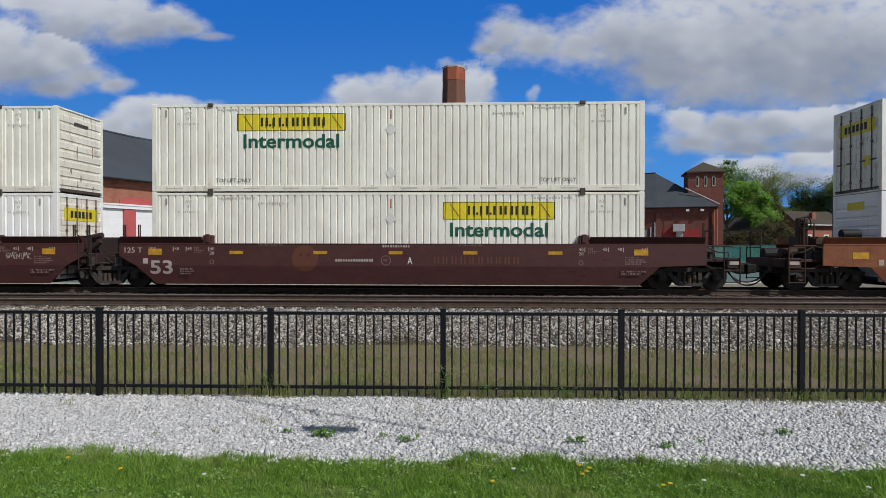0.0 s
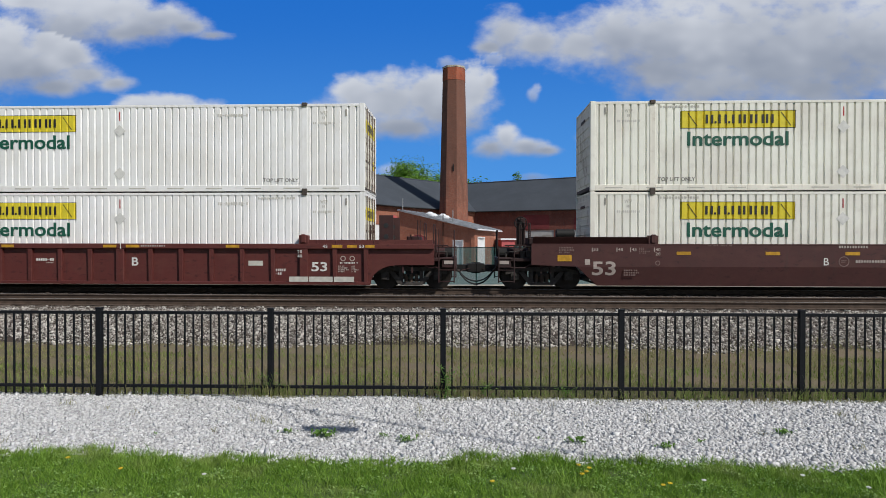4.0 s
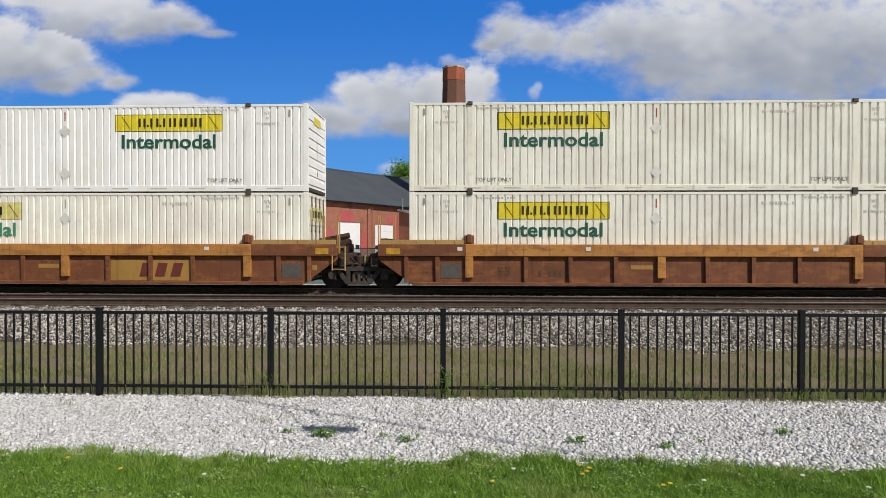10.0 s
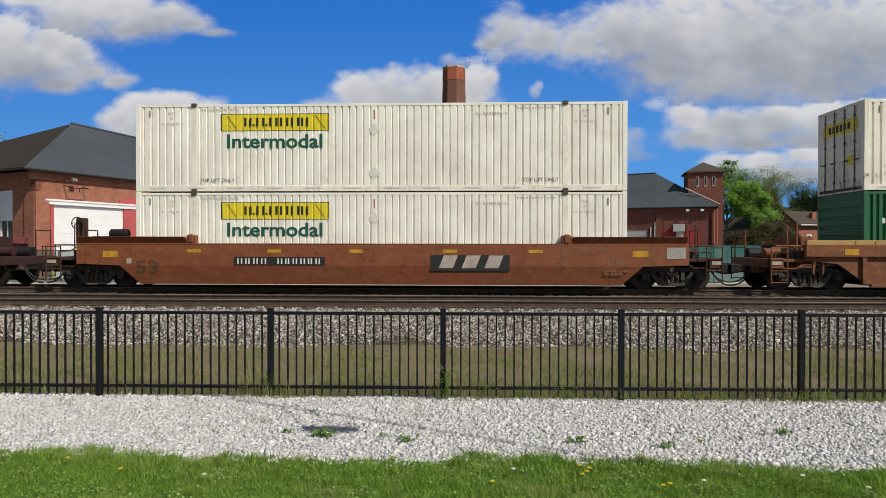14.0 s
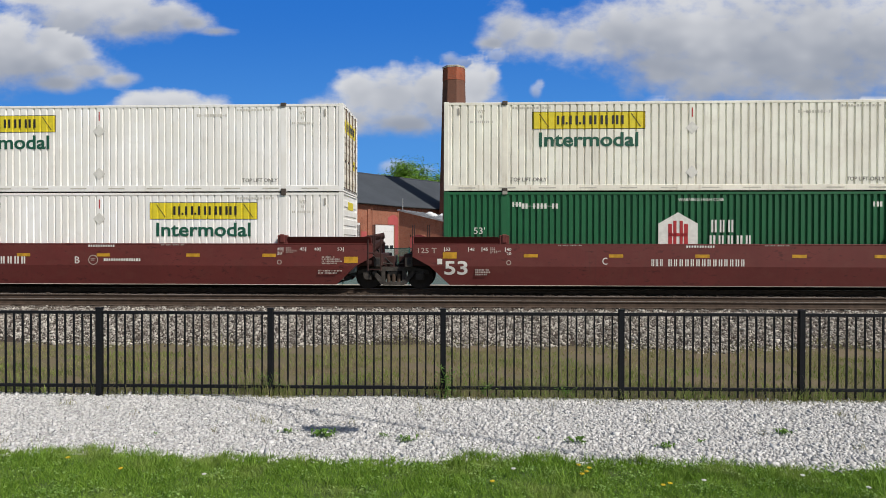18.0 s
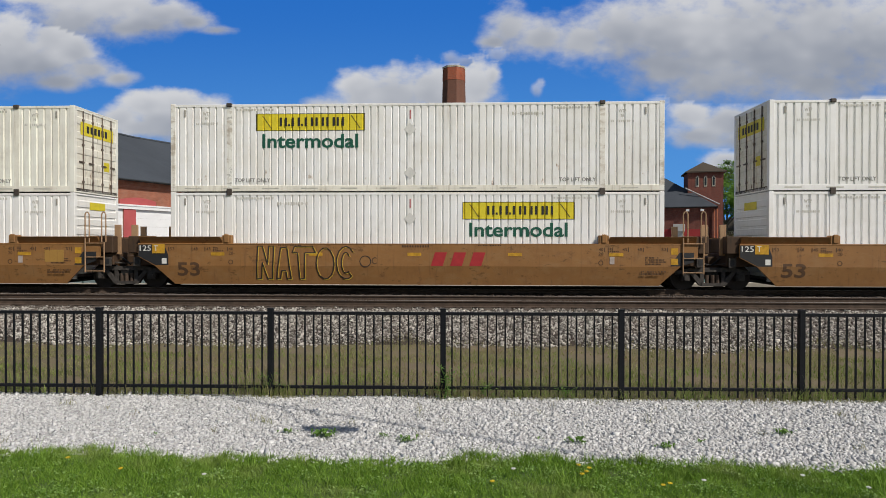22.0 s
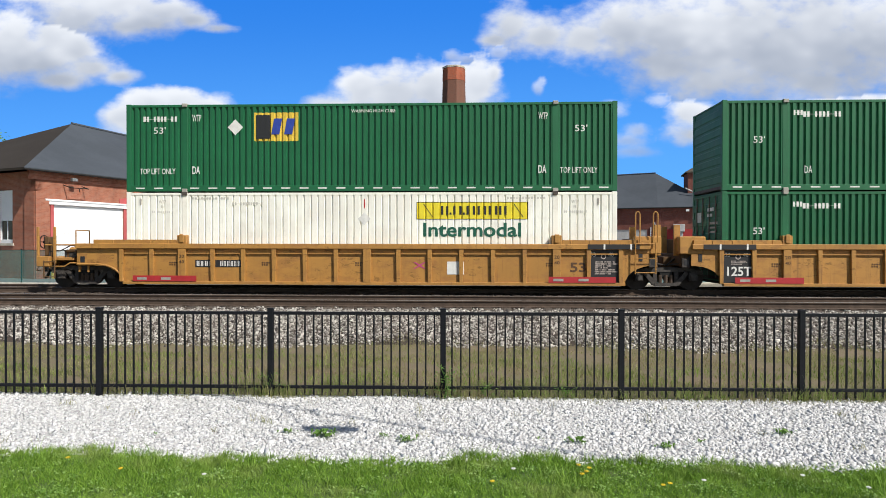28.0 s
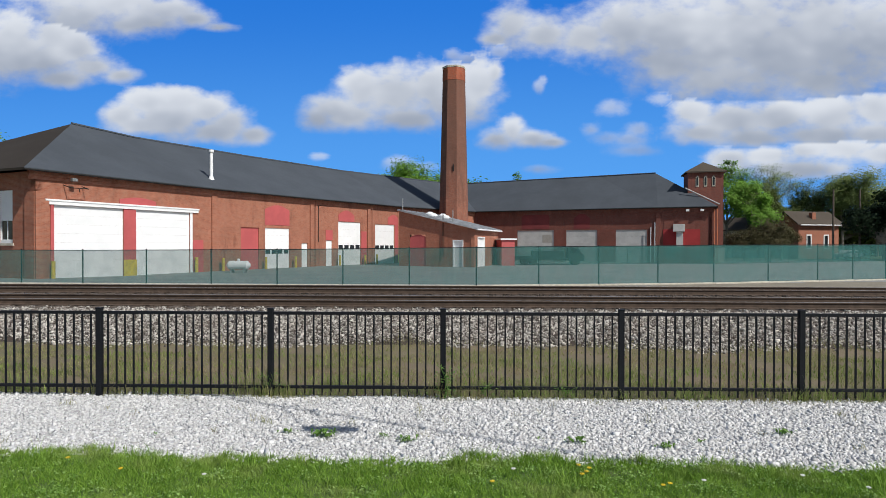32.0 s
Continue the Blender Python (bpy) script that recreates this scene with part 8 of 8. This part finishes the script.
            x = 1.3 if letter == "B" else -4.9
            plate(car, "panel", x, Y - 0.002, 0.92, 3.1, 0.30, INK_K)
            logo_bars(car, x + 0.12, Y - 0.008, 0.97, 1.08, 0.19, 4, INK_W)
            logo_bars(car, x + 1.42, Y - 0.008, 0.97, 1.52, 0.19, 6, INK_W)
            plate(car, "patch", 7.2, Y - 0.002, 1.06, 0.65, 0.40, INK_OCHRE)
            link("mark", kept("cross", lambda: Shape().prism([(0, 0), (0.06, 0), (0.21, 0.08), (0.36, 0), (0.42, 0), (0.26, 0.11), (0.42, 0.22), (0.36, 0.22), (0.21, 0.14), (0.06, 0.22), (0, 0.22), (0.16, 0.11)], -0.004, 0), INK_PINK), car, "small magenta cross", pose(-4.6 if letter == "B" else 4.0, Y, 1.05))
    elif kind == "yellow":
        for k, style in ((-1, left), (1, right)):
            if style == "coupler":
                x0 = HALF + (0.02 if k < 0 else 0.22)
                rim = [(k * (x0 + 0.9 * (1 - math.cos(t))), 0.36 + 0.62 * math.sin(t)) for t in (0, 0.25, 0.5, 0.75, 1.0, 1.25, 1.57)] + [(k * (HALF + 1.6), 0.98)]
                Shape().pipe([(x, Y + 0.06, z) for x, z in rim], 0.035, 6).made("arch_rim", chord, car, "rounded rim of the wheel arch")
                plate(car, "end_block", k * (HALF + 1.42) - 0.14, F, 1.0, 0.28, 0.5, chord)
                plate(car, "panel", k * (HALF + 1.42) - 0.08, F - 0.006, 1.04, 0.15, 0.2, INK_K)
                if left == "coupler":
                    e = k * (HALF + 3.38)
                    Shape().box(e - 0.07, e + 0.07, -0.2, 0.0, 0.98, 1.42).box(e - 0.05, e + 0.05, -0.18, -0.02, 1.42, 1.52).box(e - 0.11, e + 0.10, -0.16, -0.04, 1.05, 1.18).made("end_marker", INK_R, car, "red end-of-train marker on the coupler", bevel=0.015)
                    Shape().pipe([(e, -0.24, 0.98), (e + k * 0.02, -0.25, 0.80), (e + k * 0.01, -0.25, 0.62), (e + k * 0.07, -0.25, 0.50)], 0.045, 8).rod((e + k * 0.05, -0.25, 0.52), (e + k * 0.15, -0.25, 0.46), 0.055, 8, 0.04).made("air_hose", HOSE, car, "black rubber air hose hanging from the marker")
                    plate(car, "marker_lens", e - 0.03, -0.205, 1.22, 0.06, 0.06, INK_W)
        for x, body, k in ((-HALF + 0.10, "125T", left), (HALF - 0.75, "", right)):
            if k == "joint":
                plate(car, "panel", -8.16 if body else 7.16, F, 0.44, 1.08, 1.04, INK_K)
                if body:
                    word(car, body, x + 0.02, F - 0.006, 0.66, 0.76, 0.30, INK_W)
                    bars(car, x + 0.15, F - 0.006, 1.02, 0.5, 0.13, 13, INK_D, rows=3)
                else:
                    bars(car, x + 0.02, F - 0.006, 0.70, 0.72, 0.42, 19, INK_D, rows=7)
        word(car, "53", 6.56, F, 0.77, 0.50, 0.31, INK_DK)
        for x in (-7.75, 5.86):
            plate(car, "panel", x, Y - 0.016, 0.43, 2.13, 0.19, INK_R, label="red conspicuity panel")
            for q in (0.15, 0.95):
                plate(car, "panel", x + q, Y - 0.022, 0.48, 0.32, 0.08, INK_GREY)
        x = -5.70 if left == "coupler" else 3.35
        plate(car, "panel", x, F, 0.90, 1.58, 0.23, INK_K)
        logo_bars(car, x + 0.05, F - 0.006, 0.93, 0.56, 0.17, 4, INK_W)
        logo_bars(car, x + 0.84, F - 0.006, 0.93, 0.70, 0.17, 6, INK_W)
        plate(car, "patch", 2.6 if left == "coupler" else -2.75, F, 0.68, 0.55, 0.42, INK_W)
        link("mark", kept("cross_y", lambda: Shape().prism([(0, 0), (0.06, 0), (0.21, 0.08), (0.36, 0), (0.42, 0), (0.26, 0.11), (0.42, 0.22), (0.36, 0.22), (0.21, 0.14), (0.06, 0.22), (0, 0.22), (0.16, 0.11)], -0.004, 0), INK_PINK), car, "small magenta cross", pose(1.5 if left == "coupler" else -1.6, F, 0.86))
        if letter == "C":
            slant_blocks(car, 1.35, Y - 0.03, 0.62, 2.0, 0.55, 3, INK_R)
            Shape().pipe([(-1.6, F, 1.3), (-1.3, F - 0.02, 0.95), (-0.9, F - 0.02, 0.9), (-0.6, F, 1.25)], 0.02, 6).made("cable", GALV, car)
        # black end lengths of the chord with pale load ticks, ledge under the chord, slots in the end posts
        for k, style in ((-1, left), (1, right)):
            if style == "joint":
                link("chord_cover", kept("chord_cover", lambda: Shape().box(-0.82, 0.82, Y - 0.026, Y - 0.021, 1.505, 1.665), INK_K), car, "black painted length of the chord", pose(k * 7.92, 0, 0))
                for q in (-0.32, 0.52):
                    plate(car, "tick", k * 7.92 + q, Y - 0.027, 1.50, 0.055, 0.17, INK_W)
                for q in (0.30, 0.52):
                    word(car, "53" if q < 0.4 else "48", k * 7.62 - 0.42 + (q - 0.30) * 2.6, F - 0.006, 1.27, 0.17, 0.13, INK_W)
                link("round_mark", kept("seal_y", lambda: Shape().ring(0.085, 0.03, 16), INK_D), car, "", pose(k * 7.62, F - 0.006, 1.27))
                plate(car, "slot", k * (HALF + 0.72) - 0.06, F - 0.002, 1.12, 0.12, 0.24, INK_K)
        for k in range(-8, 8):
            link("ledge", kept("ledge", lambda: Shape().box(0.09, 0.93, Y + 0.035, Y + 0.095, 1.33, 1.37), mat), car, "", pose(k * 1.02, 0, 0))
        for x, body in ((-6.12, "20"), (-6.12, "40"), (6.12, "20"), (6.12, "40")):
            word(car, body, x - 0.08, Y - 0.014, 1.20 if body == "20" else 1.02, 0.17, 0.11, INK_DK)
        for i in range(15):
            bars(car, -7.6 + i * 1.03, F, 0.95, 0.3, 0.12, 4, INK_DK, rows=2) if i % 3 == 1 else None
    MOVERS.append((car, 0.0, SILL))
    return car


# the train from its head: kind of car, its ends, its letter, the upper and lower box (skin, painting, place, doors to the right)
W, C, K, G, X = WHITE, CREAM, RUSTY, GREEN, WORN
UNITS = [
    (221.25, "copper", "coupler", "coupler", "A", (C, "new", "R", 0), (W, "new", "R", 1)),
    (197.68, "maroon", "joint", "coupler", "A", (C, "new", "L", 0), (C, "new", "R", 1)),
    (178.29, "maroon", "joint", "joint", "C", (C, "faded", "R", 0), (W, "new", "L", 1)),
    (158.89, "maroon", "coupler", "joint", "B", (C, "new", "L", 1), (C, "new", "L", 1)),
    (135.40, "oxide", "joint", "coupler", "B", (W, "new", "L", 1), (W, "new", "L", 1)),
    (115.96, "oxide", "joint", "joint", "C", (K, "new", "R", 0), (C, "new", "L", 1)),
    (96.47, "oxide", "coupler", "joint", "A", (C, "faded", "L", 1), (C, "new", "R", 0)),
    (72.97, "rust", "joint", "coupler", "A", (C, "new", "L", 1), (C, "new", "L", 1)),
    (53.47, "rust", "joint", "joint", "B", (W, "new", "R", 0), (C, "faded", "L", 1)),
    (33.99, "rust", "coupler", "joint", "C", (K, "new", "R", 0), (G, "box_e", "L", 1)),
    (10.41, "copper", "coupler", "coupler", "A", (C, "new", "L", 1), (C, "new", "L", 1)),
    (-13.37, "red", "joint", "coupler", "A", (C, "faded", "L", 1), (W, "new", "R", 0)),
    (-32.81, "red", "joint", "joint", "C", (C, "new", "L", 1), (G, "box_h", "L", 0)),
    (-52.27, "red", "coupler", "joint", "B", (W, "new", "L", 1), (W, "new", "R", 0)),
    (-75.94, "tan", "joint", "coupler", "B", (W, "new", "R", 0), (W, "new", "R", 1)),
    (-95.39, "tan", "joint", "joint", "C", (X, "new", "L", 1), (W, "new", "R", 0)),
    (-114.83, "tan", "coupler", "joint", "A", (C, "new", "L", 1), (W, "new", "R", 0)),
    (-138.40, "yellow", "joint", "coupler", "A", (C, "new", "L", 1), (W, "new", "R", 0)),
    (-157.90, "yellow", "joint", "joint", "C", (G, "box_h", "L", 1), (G, "box_h", "L", 0)),
    (-177.38, "yellow", "coupler", "joint", "B", (G, "box_e", "L", 1), (C, "new", "R", 0)),
]
LOOKS = {WHITE: "off-white corrugated 53-foot container with yellow and green lettering", CREAM: "weathered cream 53-foot container with yellow and green lettering",
         WORN: "scraped white 53-foot container with chipped posts and yellow lettering",
         RUSTY: "rust-spotted cream 53-foot container with yellow and green lettering", GREEN: "dark green corrugated 53-foot container with white markings"}


def build_train():
    for x, kind, left, right, letter, up, down in UNITS:
        first = len(MOVERS)
        well_car(kind, left, right, letter)
        for (skin, logo, at, doors), level, where in ((down, SILL + 0.475, "in the well"), (up, SILL + 3.39, "on top")):
            lab = LOOKS[skin].replace("with yellow", "with faded").replace("53-foot ", "") if logo == "faded" else LOOKS[skin]
            container(skin, logo, at, doors, level, lab + ", " + where)
        for i in range(first, len(MOVERS)):
            ob, _, z = MOVERS[i]
            MOVERS[i] = (ob, x, z)


BIRDS = []


def build_all():
    build_iron_fence()
    build_yard_fence()
    build_back_fence()
    build_roundhouse()
    build_annex()
    build_chimney()
    build_tower()
    build_far_house()
    build_far_cottage()
    build_trees()
    BIRDS.append(build_bird())
    build_far_woods()
    build_overhead_line()
    build_yard_things()
    build_train()
    build_track(AXIS, 4, "main track, rusty rails on creosoted wooden ties")
    build_track(SIDING, 5, "empty near track, rusty rails on creosoted wooden ties")
    build_stones()
    build_grass()
    build_clover()
    build_stalks()
    build_weeds()


def run(t):
    """How far the train has come at t seconds."""
    u = (t - 15) / 15
    return 200.476 * u + 0.1715 * u ** 2 + 0.0877 * u ** 3 + 0.3094 * u ** 4


def motions():
    for ob, x, z in MOVERS:
        walk(ob, [(t, pose(x + run(t), AXIS, z)) for t in range(0, 33, 2)])
    # the bird comes from beyond the train and leaves over the roundhouse
    way = [(0, 162.2, 46.6, 10.6), (18.6, -0.73, 40.0, 10.6), (19.6, -9.3, 39.7, 11.3), (20.3, -15.61, 39.4, 12.08), (21.8, -28.73, 38.87, 14.58), (32, -118, 35.2, 24)]
    walk(BIRDS[0], [(t, pose(x, y, z)) for t, x, y, z in way])
    walk(backdrop, [(t, backdrop_pose(t * 0.62 - 10, t * 0.85 - 14)) for t in (0, 8, 16, 24, 32)])


build_all()
motions()
